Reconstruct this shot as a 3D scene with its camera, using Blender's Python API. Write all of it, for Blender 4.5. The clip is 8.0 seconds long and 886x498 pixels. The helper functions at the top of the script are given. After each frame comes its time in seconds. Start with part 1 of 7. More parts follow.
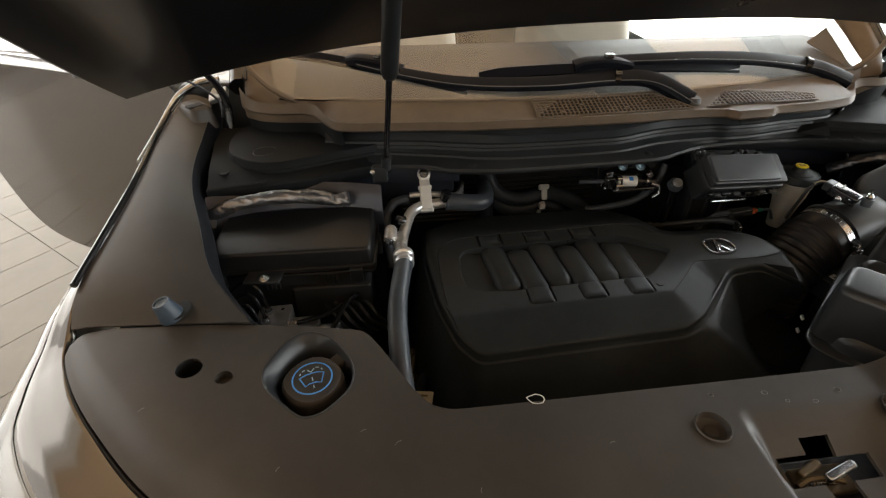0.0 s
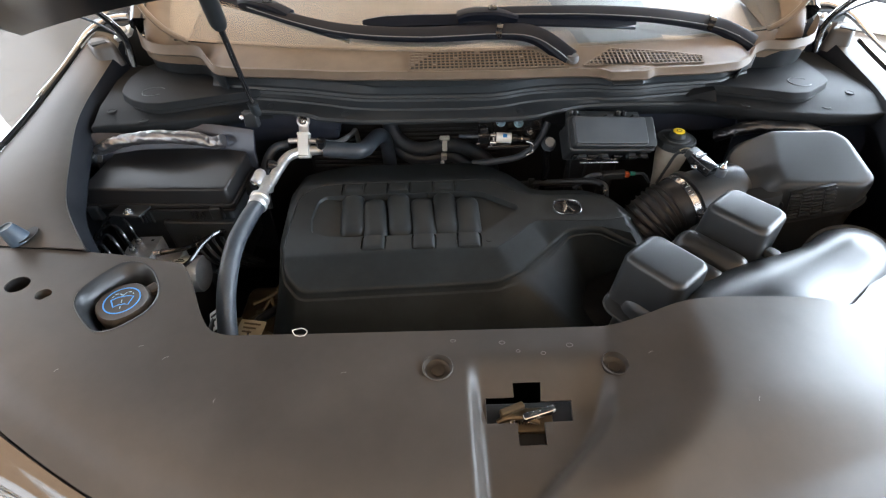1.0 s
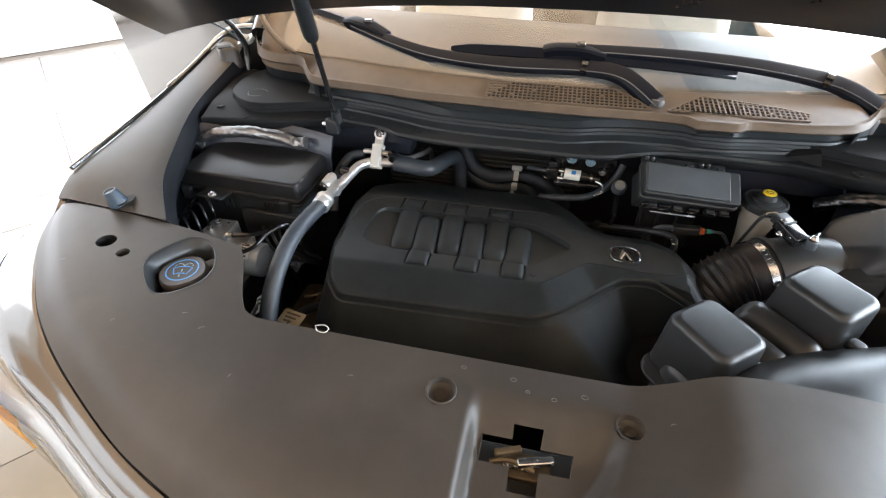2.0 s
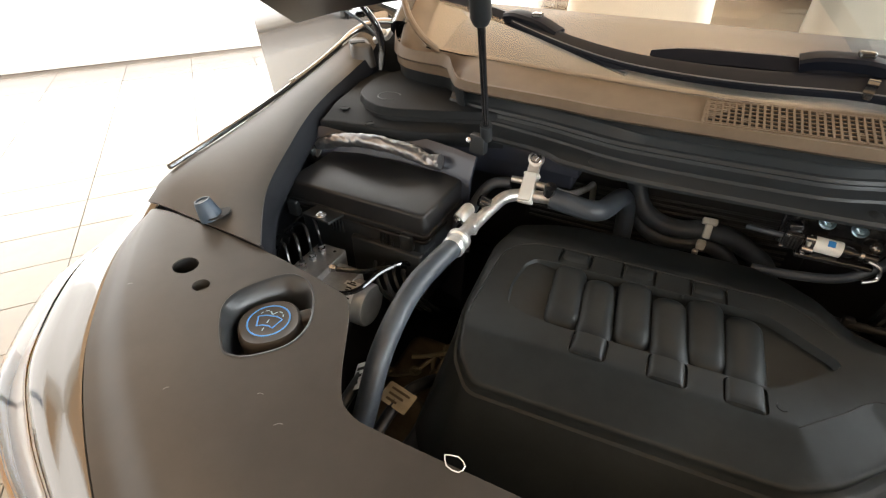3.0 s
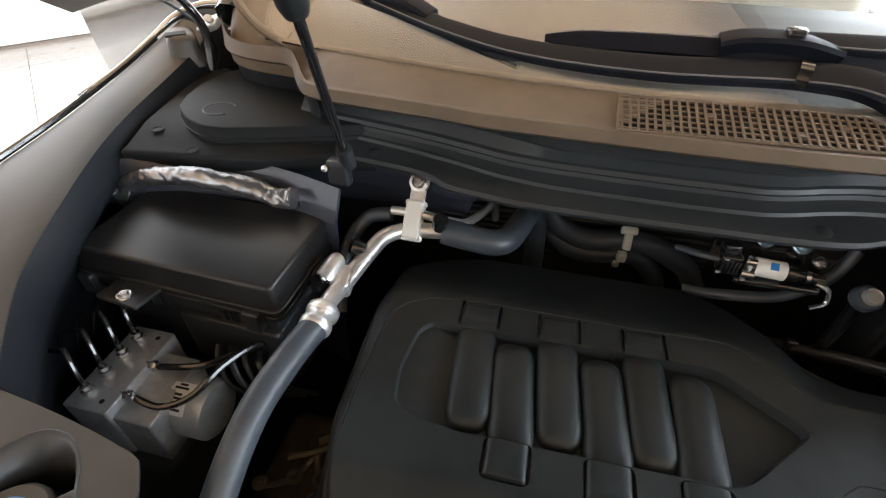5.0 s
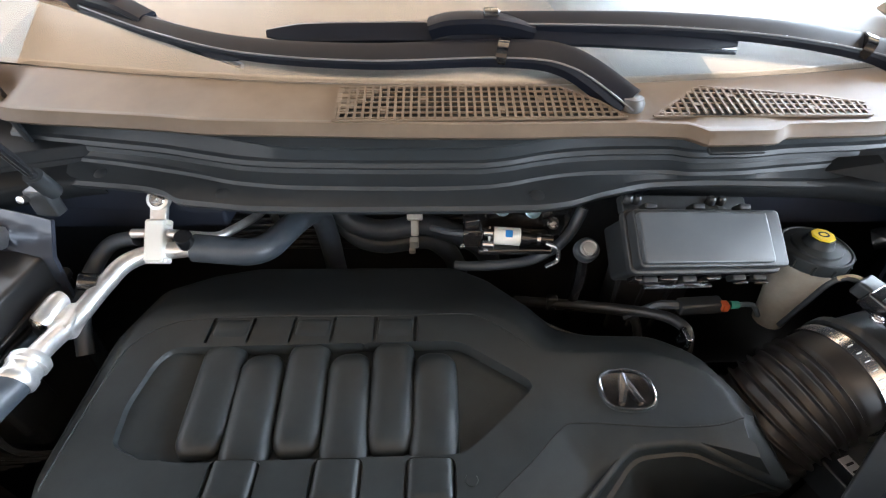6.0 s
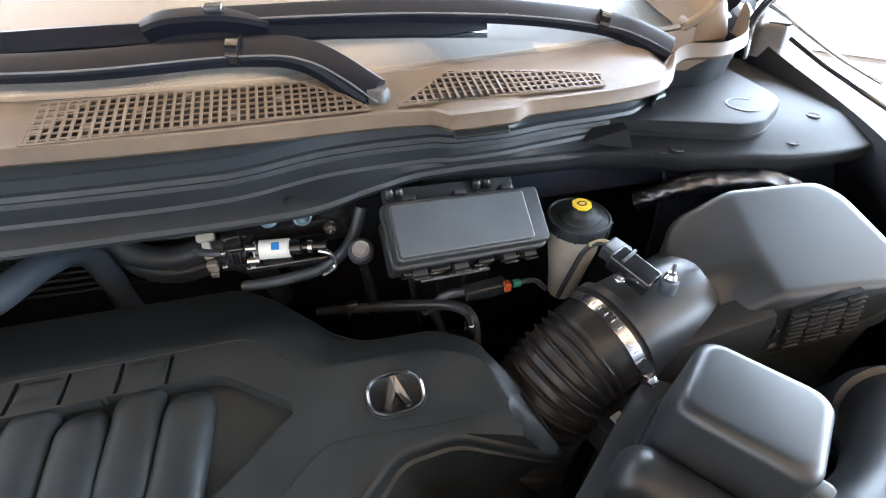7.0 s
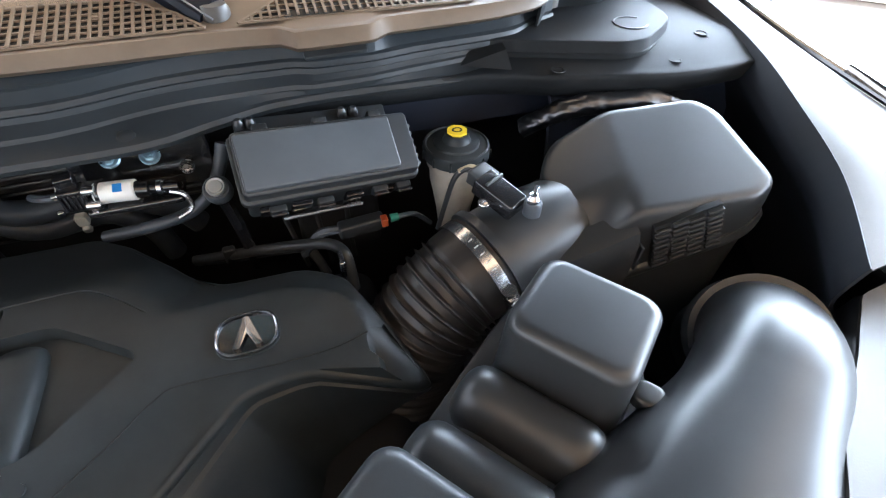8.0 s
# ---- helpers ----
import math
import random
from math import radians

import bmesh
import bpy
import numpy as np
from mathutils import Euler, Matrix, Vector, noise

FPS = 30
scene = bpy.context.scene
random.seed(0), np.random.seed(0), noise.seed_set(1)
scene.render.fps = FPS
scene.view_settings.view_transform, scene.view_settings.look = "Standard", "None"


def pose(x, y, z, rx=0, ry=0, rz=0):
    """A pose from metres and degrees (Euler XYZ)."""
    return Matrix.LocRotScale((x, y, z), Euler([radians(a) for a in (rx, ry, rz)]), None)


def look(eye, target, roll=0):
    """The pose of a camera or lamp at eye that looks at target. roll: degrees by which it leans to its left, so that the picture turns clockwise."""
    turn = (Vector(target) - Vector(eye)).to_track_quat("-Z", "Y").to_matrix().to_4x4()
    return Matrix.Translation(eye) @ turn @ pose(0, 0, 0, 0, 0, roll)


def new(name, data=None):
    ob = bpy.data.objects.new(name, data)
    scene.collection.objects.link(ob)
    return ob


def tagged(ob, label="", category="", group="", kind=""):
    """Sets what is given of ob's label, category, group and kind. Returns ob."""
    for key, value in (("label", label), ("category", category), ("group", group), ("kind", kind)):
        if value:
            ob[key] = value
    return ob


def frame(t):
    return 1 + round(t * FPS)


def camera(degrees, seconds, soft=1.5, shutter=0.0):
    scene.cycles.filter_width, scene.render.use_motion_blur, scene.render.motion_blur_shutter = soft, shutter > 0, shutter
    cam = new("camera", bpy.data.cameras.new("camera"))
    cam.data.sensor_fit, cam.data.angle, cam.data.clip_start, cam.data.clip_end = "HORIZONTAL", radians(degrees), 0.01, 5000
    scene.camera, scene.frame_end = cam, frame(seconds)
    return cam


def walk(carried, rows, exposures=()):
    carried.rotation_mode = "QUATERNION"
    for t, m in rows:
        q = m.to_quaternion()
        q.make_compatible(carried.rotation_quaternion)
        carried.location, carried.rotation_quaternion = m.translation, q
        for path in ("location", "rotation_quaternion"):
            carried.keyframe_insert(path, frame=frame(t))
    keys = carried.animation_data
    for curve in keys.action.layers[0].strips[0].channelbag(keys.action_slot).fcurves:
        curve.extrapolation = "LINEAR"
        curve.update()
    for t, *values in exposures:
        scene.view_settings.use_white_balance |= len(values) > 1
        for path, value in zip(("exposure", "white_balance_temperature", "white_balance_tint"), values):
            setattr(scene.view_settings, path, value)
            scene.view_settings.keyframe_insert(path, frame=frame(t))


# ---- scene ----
import collections
from mathutils.geometry import delaunay_2d_cdt

cam = camera(86.4, 8.0, 1.2)
PATH = [
    (0, (-0.417, -0.199, 1.457), (-0.235, 1.41, 0.284), -1.1),
    (0.5, (-0.233, -0.214, 1.473), (-0.082, 1.29, 0.163), -0.7),
    (1, (-0.111, -0.259, 1.496), (-0.07, 1.205, 0.135), -0.6),
    (1.2, (-0.071, -0.275, 1.508), (-0.069, 1.172, 0.127), -0.2),
    (2.3, (-0.04, -0.224, 1.47), (-0.498, 1.273, 0.226), -0.3),
    (2.5, (-0.073, -0.183, 1.453), (-0.599, 1.282, 0.197), -0.7),
    (3, (-0.201, -0.074, 1.387), (-0.891, 1.366, 0.183), -0.8),
    (3.5, (-0.303, 0.016, 1.347), (-1.041, 1.445, 0.158), -0.8),
    (4, (-0.337, 0.083, 1.334), (-0.962, 1.53, 0.102), -0.6),
    (4.2, (-0.318, 0.098, 1.344), (-0.9, 1.549, 0.097), -0.2),
    (5.3, (-0.171, 0.136, 1.361), (-0.421, 1.639, 0.066), 0.1),
    (5.5, (-0.136, 0.142, 1.361), (-0.31, 1.657, 0.067), 0.3),
    (6, (-0.045, 0.155, 1.355), (-0.017, 1.679, 0.06), 0.3),
    (6.5, (0.046, 0.167, 1.347), (0.274, 1.67, 0.047), 0.7),
    (7, (0.107, 0.163, 1.341), (0.501, 1.637, 0.048), 0.8),
    (7.5, (0.165, 0.151, 1.336), (0.691, 1.542, -0.001), 1.4),
    (8, (0.2, 0.135, 1.31), (0.7, 1.445, -0.116), 1.9),
]
EXPOSURES = [(0.0, -0.8, 7100, 10), (0.5, -0.1, 6300, 10), (1.0, 0.55, 6000, 10), (2.5, 0.5, 6450, 10), (3.5, 0.2, 7200, 10), (4.2, -0.16, 7200, 10), (5.5, 0.60, 6000, 10), (6.0, 0.96, 5950, 10), (6.5, 1.08, 5850, 10), (7.0, 1.26, 5750, 10), (8.0, 1.1, 5700, 10)]
walk(cam, [(t, look(eye, target, roll)) for t, eye, target, roll in PATH], EXPOSURES)

# ---- light ----
world = bpy.data.worlds.new("world")
scene.world = world
world.use_nodes = True
wn = world.node_tree.nodes
sky = wn.new("ShaderNodeTexSky")
sky.sky_type = "NISHITA"
sky.sun_disc = False
sky.sun_elevation = radians(40)
sky.sun_rotation = radians(120)
wn["Background"].inputs["Strength"].default_value = 0.1
world.node_tree.links.new(sky.outputs["Color"], wn["Background"].inputs["Color"])

ROOM = 49.5                     # the showroom stands at this angle to the car
RM = pose(0, 0, 0, 0, 0, ROOM)  # room axes: u along the glazed wall, v towards it
V_WALL, V_BACK, U_LOW, U_HIGH, H_ROOM = 6.25, -8.0, -9.0, 5.6, 5.6


def area_lamp(name, place, target, sx, sy, power, colour):
    data = bpy.data.lights.new(name, "AREA")
    data.shape, data.size, data.size_y, data.energy, data.color = "RECTANGLE", sx, sy, power, colour
    ob = new(name, data)
    ob.matrix_world = look(place, target)
    return ob


def room_point(u, v, z):
    return RM @ Vector((u, v, z))


area_lamp("daylight_left", room_point(0.6, V_WALL - 0.12, 2.4), room_point(0.6, 0, 2.4), 8.8, 4.4, 290, (0.96, 0.98, 1.0))
area_lamp("daylight_right", room_point(U_HIGH - 0.12, -0.8, 2.2), room_point(0, -0.8, 2.2), 12, 4.0, 2450, (0.82, 0.92, 1.0))
area_lamp("daylight_front", room_point(2.9, V_BACK + 0.12, 2.4), room_point(2.9, 0, 2.4), 5, 3.6, 480, (0.80, 0.91, 1.0))


# ---- materials ----
def material(name, colour, rough=0.5, metal=0.0, grain=0.0, scale=400.0, stain=0.0, stain_scale=6.0, coat=0.0, spec=0.5, colour2=None, rough_var=0.0):
    m = bpy.data.materials.new(name)
    m.use_nodes = True
    nt = m.node_tree
    n, link = nt.nodes, nt.links.new
    b = n["Principled BSDF"]
    b.inputs["Base Color"].default_value = (*colour, 1)
    b.inputs["Roughness"].default_value = rough
    b.inputs["Metallic"].default_value = metal
    b.inputs["Specular IOR Level"].default_value = spec
    b.inputs["Coat Weight"].default_value = coat
    b.inputs["Coat Roughness"].default_value = 0.06
    co = n.new("ShaderNodeTexCoord")
    if stain or rough_var:
        t = n.new("ShaderNodeTexNoise")
        t.inputs["Scale"].default_value = stain_scale
        t.inputs["Detail"].default_value = 7
        t.inputs["Roughness"].default_value = 0.65
        link(co.outputs["Object"], t.inputs["Vector"])
        mix = n.new("ShaderNodeMix")
        mix.data_type = "RGBA"
        c2 = colour2 or tuple(min(1.0, c * (1 + stain)) for c in colour)
        mix.inputs["A"].default_value = (*colour, 1)
        mix.inputs["B"].default_value = (*c2, 1)
        ramp = n.new("ShaderNodeMapRange")
        ramp.inputs["From Min"].default_value, ramp.inputs["From Max"].default_value = 0.38, 0.68
        link(t.outputs["Fac"], ramp.inputs["Value"])
        link(ramp.outputs["Result"], mix.inputs["Factor"])
        link(mix.outputs["Result"], b.inputs["Base Color"])
        rr = n.new("ShaderNodeMapRange")
        rr.inputs["To Min"].default_value, rr.inputs["To Max"].default_value = max(0.02, rough - rough_var), min(1, rough + rough_var)
        link(t.outputs["Fac"], rr.inputs["Value"])
        link(rr.outputs["Result"], b.inputs["Roughness"])
    if grain:
        g = n.new("ShaderNodeTexNoise")
        g.inputs["Scale"].default_value = scale
        g.inputs["Detail"].default_value = 3
        link(co.outputs["Object"], g.inputs["Vector"])
        bump = n.new("ShaderNodeBump")
        bump.inputs["Strength"].default_value = grain
        bump.inputs["Distance"].default_value = 0.0001
        link(g.outputs["Fac"], bump.inputs["Height"])
        link(bump.outputs["Normal"], b.inputs["Normal"])
    return m


SHROUD = material("grained_black_plastic", (0.047, 0.041, 0.035), 0.46, grain=0.5, scale=700, stain=0.5, stain_scale=5, rough_var=0.07)
PLASTIC = material("satin_black_plastic", (0.0145, 0.0175, 0.0190), 0.44, grain=0.5, scale=600, stain=0.8, stain_scale=9, rough_var=0.09, spec=0.31)
SOFT = material("moulded_black_plastic", (0.025, 0.0272, 0.0290), 0.36, grain=0.35, scale=700, stain=0.3, stain_scale=8, rough_var=0.04)
# Base lifted above the rim's SOFT to hold the lid's bright reflection.
SMOOTHLID = material("smooth_lid_sheen_plastic", (0.060, 0.066, 0.072), 0.30, grain=0.15, scale=700, stain=0.25, stain_scale=12, rough_var=0.04, spec=0.6)
LIDBLACK = material("smooth_black_fuse_lid", (0.012, 0.012, 0.0125), 0.34, grain=0.3, scale=700, stain=0.5, stain_scale=10, rough_var=0.06, spec=0.42)
DULL = material("dull_black_plastic", (0.016, 0.018, 0.0195), 0.36, grain=0.2, scale=500, stain=0.7, stain_scale=14, rough_var=0.1)
FLANK = material("black_flank_plastic", (0.009, 0.010, 0.0125), 0.48, grain=0.3, scale=600, stain=0.6, stain_scale=8, rough_var=0.06, spec=0.20)
SHELFBLACK = material("dark_shelf_plastic", (0.0110, 0.0122, 0.0133), 0.56, grain=0.4, scale=600, stain=0.8, stain_scale=7, rough_var=0.06, spec=0.14)
# Paler than the black plastic: edge glints painted into the base colour.
EDGE_HIGHLIGHT = material("painted_edge_highlight", (0.11, 0.115, 0.12), 0.20, coat=0.6, stain=0.2, stain_scale=12, rough_var=0.04)
MATTE = material("matte_black_plastic", (0.0225, 0.0260, 0.0285), 0.46, grain=0.4, scale=600, stain=0.5, stain_scale=7, rough_var=0.06, spec=0.34)
# The tan base holds the ceiling's reflection in black cowl plastic.
COWL = material("tan_reflection_cowl_plastic", (0.124, 0.090, 0.061), 0.52, grain=0.3, scale=800, stain=0.4, stain_scale=7, rough_var=0.08, spec=0.26)
HOODIN = material("black_hood_lining", (0.007, 0.0075, 0.009), 0.30, 0.0, spec=0.5, coat=0.0, stain=0.4, stain_scale=4, rough_var=0.08)
RUBBER = material("black_rubber", (0.042, 0.050, 0.060), 0.42, grain=0.3, scale=350, stain=0.6, stain_scale=18, rough_var=0.1)
BAYPAINT = material("blue_black_bay_paint", (0.022, 0.026, 0.038), 0.33, 0.2, coat=0.4, stain=0.3, stain_scale=6, rough_var=0.05)
PAINT = material("grey_metallic_paint", (0.15, 0.137, 0.123), 0.10, 0.8, coat=0.8, stain=0.05, stain_scale=3, grain=0.05, scale=2500)
# Near-black that paints the dark inside holes, slots and grooves.
HOLE_SHADE = material("hole_shade_black", (0.004, 0.004, 0.004), 0.7, stain=0.5, stain_scale=30)
SEAT = material("pale_leather", (0.5, 0.46, 0.38), 0.5, grain=0.4, scale=200, stain=0.08, stain_scale=5)
WIPER = material("wiper_black", (0.007, 0.008, 0.012), 0.40, grain=0.1, scale=600, stain=0.3, stain_scale=8, rough_var=0.05, spec=0.14)
BUFFER = material("blue_grey_rubber", (0.036, 0.055, 0.078), 0.45, stain=0.2, stain_scale=30, rough_var=0.05)
SPOT = material("dried_spot", (0.22, 0.21, 0.20), 0.6)
ALU = material("bare_aluminium", (0.84, 0.84, 0.83), 0.36, 0.8, grain=0.25, scale=260, stain=0.25, stain_scale=40, colour2=(0.62, 0.61, 0.6), rough_var=0.1)
CAST = material("cast_aluminium", (0.52, 0.525, 0.53), 0.46, 0.65, grain=0.6, scale=420, stain=0.4, stain_scale=30, colour2=(0.34, 0.34, 0.34), rough_var=0.08)
MOTOR = material("grey_motor_steel", (0.40, 0.41, 0.41), 0.42, 0.6, grain=0.3, scale=300, stain=0.3, stain_scale=30, rough_var=0.08)
BELLOWS = material("dull_brown_black_rubber", (0.016, 0.0142, 0.013), 0.42, grain=0.3, scale=350, stain=0.6, stain_scale=18, rough_var=0.1)
STEEL = material("zinc_steel", (0.55, 0.55, 0.56), 0.25, 1.0, stain=0.2, stain_scale=60, rough_var=0.1)
FOIL = material("crinkled_foil", (0.30, 0.305, 0.32), 0.34, 0.9, grain=0.5, scale=60, stain=0.4, stain_scale=70, rough_var=0.12)
DARKFOIL = material("grey_foil", (0.10, 0.10, 0.105), 0.33, 1.0, grain=0.5, scale=90, stain=0.3, stain_scale=60, rough_var=0.1)
SILVER = material("satin_silver_plating", (0.52, 0.52, 0.54), 0.18, 1.0)
SILVERGREY = material("grey_silver_plating", (0.16, 0.16, 0.17), 0.22, 0.9)
CHROME = material("chrome", (0.8, 0.8, 0.82), 0.06, 1.0)
WHITEPLASTIC = material("white_plastic", (0.72, 0.72, 0.68), 0.4, stain=0.06, stain_scale=30, rough_var=0.05)
RESERVOIR = material("translucent_tank_plastic", (0.27, 0.245, 0.205), 0.45, stain=0.4, stain_scale=20, rough_var=0.06)
BROWNMETAL = material("oily_engine_metal", (0.10, 0.075, 0.045), 0.5, 0.6, grain=0.6, scale=160, stain=0.8, stain_scale=25, rough_var=0.15)
YELLOW = material("yellow_label", (0.75, 0.55, 0.02), 0.45, stain=0.1, stain_scale=40)
BLUE = material("blue_print", (0.07, 0.30, 0.72), 0.5)
PALEBLUE = material("pale_blue_print", (0.35, 0.5, 0.55), 0.5)
ZINCBLUE = material("blue_zinc", (0.38, 0.52, 0.6), 0.28, 0.9, stain=0.2, stain_scale=60, rough_var=0.08)
BRASSY = material("dull_yellow_zinc", (0.13, 0.105, 0.065), 0.5, 0.55, stain=0.5, stain_scale=50, rough_var=0.1)
TAPE = material("cream_tape", (0.34, 0.285, 0.19), 0.55, stain=0.3, stain_scale=40)
BLUEMARK = material("blue_paint_mark", (0.02, 0.18, 0.5), 0.5)
LABEL = material("white_paper_label", (0.75, 0.75, 0.73), 0.6, stain=0.05, stain_scale=40)
INK = material("black_ink", (0.02, 0.02, 0.02), 0.6)
ORANGE = material("orange_connector", (0.36, 0.07, 0.02), 0.45)
GREEN = material("green_connector", (0.03, 0.20, 0.15), 0.45)
DASH = material("brown_dashboard", (0.05, 0.040, 0.032), 0.6, grain=0.4, scale=300, stain=0.12, stain_scale=4)
TRIM = material("gloss_black_trim", (0.012, 0.012, 0.013), 0.15, coat=0.6)
DARKCHROME = material("bright_weatherstrip", (0.5, 0.52, 0.55), 0.15, 1.0)
# Near-black base carries the bay's shade, whatever the part is made of.
BAY_SHADE = material("painted_bay_shade", (0.012, 0.012, 0.013), 0.6, stain=0.6, stain_scale=10, rough_var=0.1)
HEADLAMP = material("headlamp_reflector", (0.8, 0.79, 0.76), 0.35, 0.4)
AMBER = material("amber_reflector", (0.7, 0.32, 0.04), 0.25, coat=0.5)
TILE = material("cream_porcelain_tile", (0.245, 0.222, 0.18), 0.16, stain=0.12, stain_scale=3, rough_var=0.05)
TILE_BORDER = material("tan_border_tile", (0.13, 0.106, 0.082), 0.2, stain=0.15, stain_scale=3, rough_var=0.05)
GROUT = material("grey_grout", (0.16, 0.14, 0.12), 0.8, grain=0.5, scale=200, stain=0.2, stain_scale=20)
WALL = material("white_wall_paint", (0.78, 0.76, 0.72), 0.7, grain=0.2, scale=120, stain=0.05, stain_scale=2)
CEIL = material("warm_ceiling", (0.60, 0.40, 0.24), 0.75, grain=0.2, scale=60, stain=0.08, stain_scale=1.5)
BROWNWALL = material("brown_wall_cladding", (0.20, 0.155, 0.12), 0.6, grain=0.3, scale=90, stain=0.15, stain_scale=2)
BEAM = material("grey_green_beam", (0.028, 0.038, 0.032), 0.7, stain=0.1, stain_scale=2)

GLASS = bpy.data.materials.new("windshield_glass")
GLASS.use_nodes = True
_b = GLASS.node_tree.nodes["Principled BSDF"]
_b.inputs["Base Color"].default_value = (0.97, 0.96, 0.94, 1)
_b.inputs["Roughness"].default_value = 0.0
_b.inputs["IOR"].default_value = 1.62
_b.inputs["Transmission Weight"].default_value = 1.0
LENS = bpy.data.materials.new("headlamp_lens")
LENS.use_nodes = True
_b = LENS.node_tree.nodes["Principled BSDF"]
_b.inputs["Roughness"].default_value = 0.02
_b.inputs["IOR"].default_value = 1.45
_b.inputs["Transmission Weight"].default_value = 1.0
GLOW = bpy.data.materials.new("daylight_backdrop")
GLOW.use_nodes = True
_n = GLOW.node_tree.nodes
_e = _n.new("ShaderNodeEmission")
_e.inputs["Color"].default_value = (0.97, 0.98, 1.0, 1)
_e.inputs["Strength"].default_value = 2.2
GLOW.node_tree.links.new(_e.outputs["Emission"], _n["Material Output"].inputs["Surface"])


# ---- mesh helpers ----
def mesh_of(name, bm, mat, smooth=True, angle=40):
    bmesh.ops.recalc_face_normals(bm, faces=bm.faces)
    me = bpy.data.meshes.new(name)
    if smooth:
        lim = radians(angle)
        for f in bm.faces:
            f.smooth = True
        for e in bm.edges:
            if len(e.link_faces) == 2 and e.calc_face_angle(0) > lim:
                e.smooth = False
    bm.to_mesh(me)
    bm.free()
    me.materials.append(mat)
    return me


def part(name, bm, mat, parent, label="", smooth=True, angle=40):
    ob = new(name, mesh_of(name, bm, mat, smooth, angle))
    ob.parent = parent
    if parent is not None:
        ob.matrix_parent_inverse = Matrix.Translation(-parent.matrix_world.translation) if parent.type == "EMPTY" else Matrix.Identity(4)
    if label:
        ob["label"] = label
    return ob


def thing(name, place, label, category, group=""):
    ob = new(name)
    ob.location = place
    ob.empty_display_size = 0.02
    ob.matrix_world = Matrix.Translation(place)
    return tagged(ob, label, category, group)


def catmull(points, steps=8, closed=False):
    P = [Vector(p) for p in points]
    n = len(P)
    out = []
    for i in range(n if closed else n - 1):
        a, b, c, d = (P[(i - 1) % n], P[i], P[(i + 1) % n], P[(i + 2) % n]) if closed else (P[max(i - 1, 0)], P[i], P[i + 1], P[min(i + 2, n - 1)])
        for k in range(steps):
            t = k / steps
            out.append(0.5 * (2 * b + (c - a) * t + (2 * a - 5 * b + 4 * c - d) * t * t + (3 * b - a - 3 * c + d) * t ** 3))
    if not closed:
        out.append(P[-1])
    return out


def loft(loops, close_ends=True, closed=True, bm=None):
    """Joins loops of equally many points into a skin."""
    bm = bm or bmesh.new()
    rows = [[bm.verts.new(p) for p in loop] for loop in loops]
    n = len(rows[0])
    for a, b in zip(rows, rows[1:]):
        for i in range(n if closed else n - 1):
            j = (i + 1) % n
            bm.faces.new((a[i], a[j], b[j], b[i]))
    if close_ends and closed:
        bm.faces.new(rows[0][::-1])
        bm.faces.new(rows[-1])
    return bm


def tube(points, radius, segs=14, steps=8, caps=True, flat=1.0, bm=None, up=(0, 0, 1)):
    """A swept tube; radius is a number or a function of 0..1 along it."""
    P = catmull(points, steps) if steps > 1 else [Vector(p) for p in points]
    loops = []
    up = Vector(up)
    side = None
    for i, p in enumerate(P):
        d = (P[min(i + 1, len(P) - 1)] - P[max(i - 1, 0)]).normalized()
        if side is None:
            side = d.cross(up)
            if side.length < 1e-3:
                side = d.cross(Vector((1, 0, 0)))
        side = (side - d * side.dot(d)).normalized()
        top = side.cross(d)
        s = i / (len(P) - 1)
        r = radius(s) if callable(radius) else radius
        fl = flat(s) if callable(flat) else flat
        loops.append([p + side * (r * math.cos(a)) + top * (r * fl * math.sin(a)) for a in (2 * math.pi * k / segs for k in range(segs))])
    return loft(loops, caps, True, bm)


def lathe(profile, segs=32, m=None, bm=None):
    """Turns (radius, height) pairs round z."""
    loops = [[Vector((max(r, 1e-4) * math.cos(2 * math.pi * k / segs), max(r, 1e-4) * math.sin(2 * math.pi * k / segs), z)) for k in range(segs)] for r, z in profile]
    m = m or Matrix.Identity(4)
    return loft([[m @ p for p in loop] for loop in loops], True, True, bm)


def rounded_rect(w, d, r, n=5):
    out = []
    for cx, cy, a0 in ((w / 2 - r, d / 2 - r, 0), (-w / 2 + r, d / 2 - r, 90), (-w / 2 + r, -d / 2 + r, 180), (w / 2 - r, -d / 2 + r, 270)):
        for k in range(n + 1):
            a = radians(a0 + 90 * k / n)
            out.append((cx + r * math.cos(a), cy + r * math.sin(a)))
    return out


def block(w, d, h, r=0.004, top_r=None, m=None, taper=1.0, bm=None, n=4):
    """A box with rounded uprights and a rounded upper edge; base at z 0. taper: top size over base size."""
    top_r = r if top_r is None else top_r
    top_r = min(top_r, h * 0.9)
    m = m or Matrix.Identity(4)
    loops = []
    levels = [(0.0, 0.0)] + [(h - top_r + top_r * math.sin(radians(90 * k / n)), top_r * (1 - math.cos(radians(90 * k / n)))) for k in range(n + 1)]
    for z, inset in levels:
        s = 1 + (taper - 1) * z / h
        loops.append([m @ Vector((x, y, z)) for x, y in rounded_rect(max(w * s - 2 * inset, 0.002), max(d * s - 2 * inset, 0.002), max(min(r, min(w, d) / 2.01) - inset * 0.6, 0.0006))])
    return loft(loops, True, True, bm)


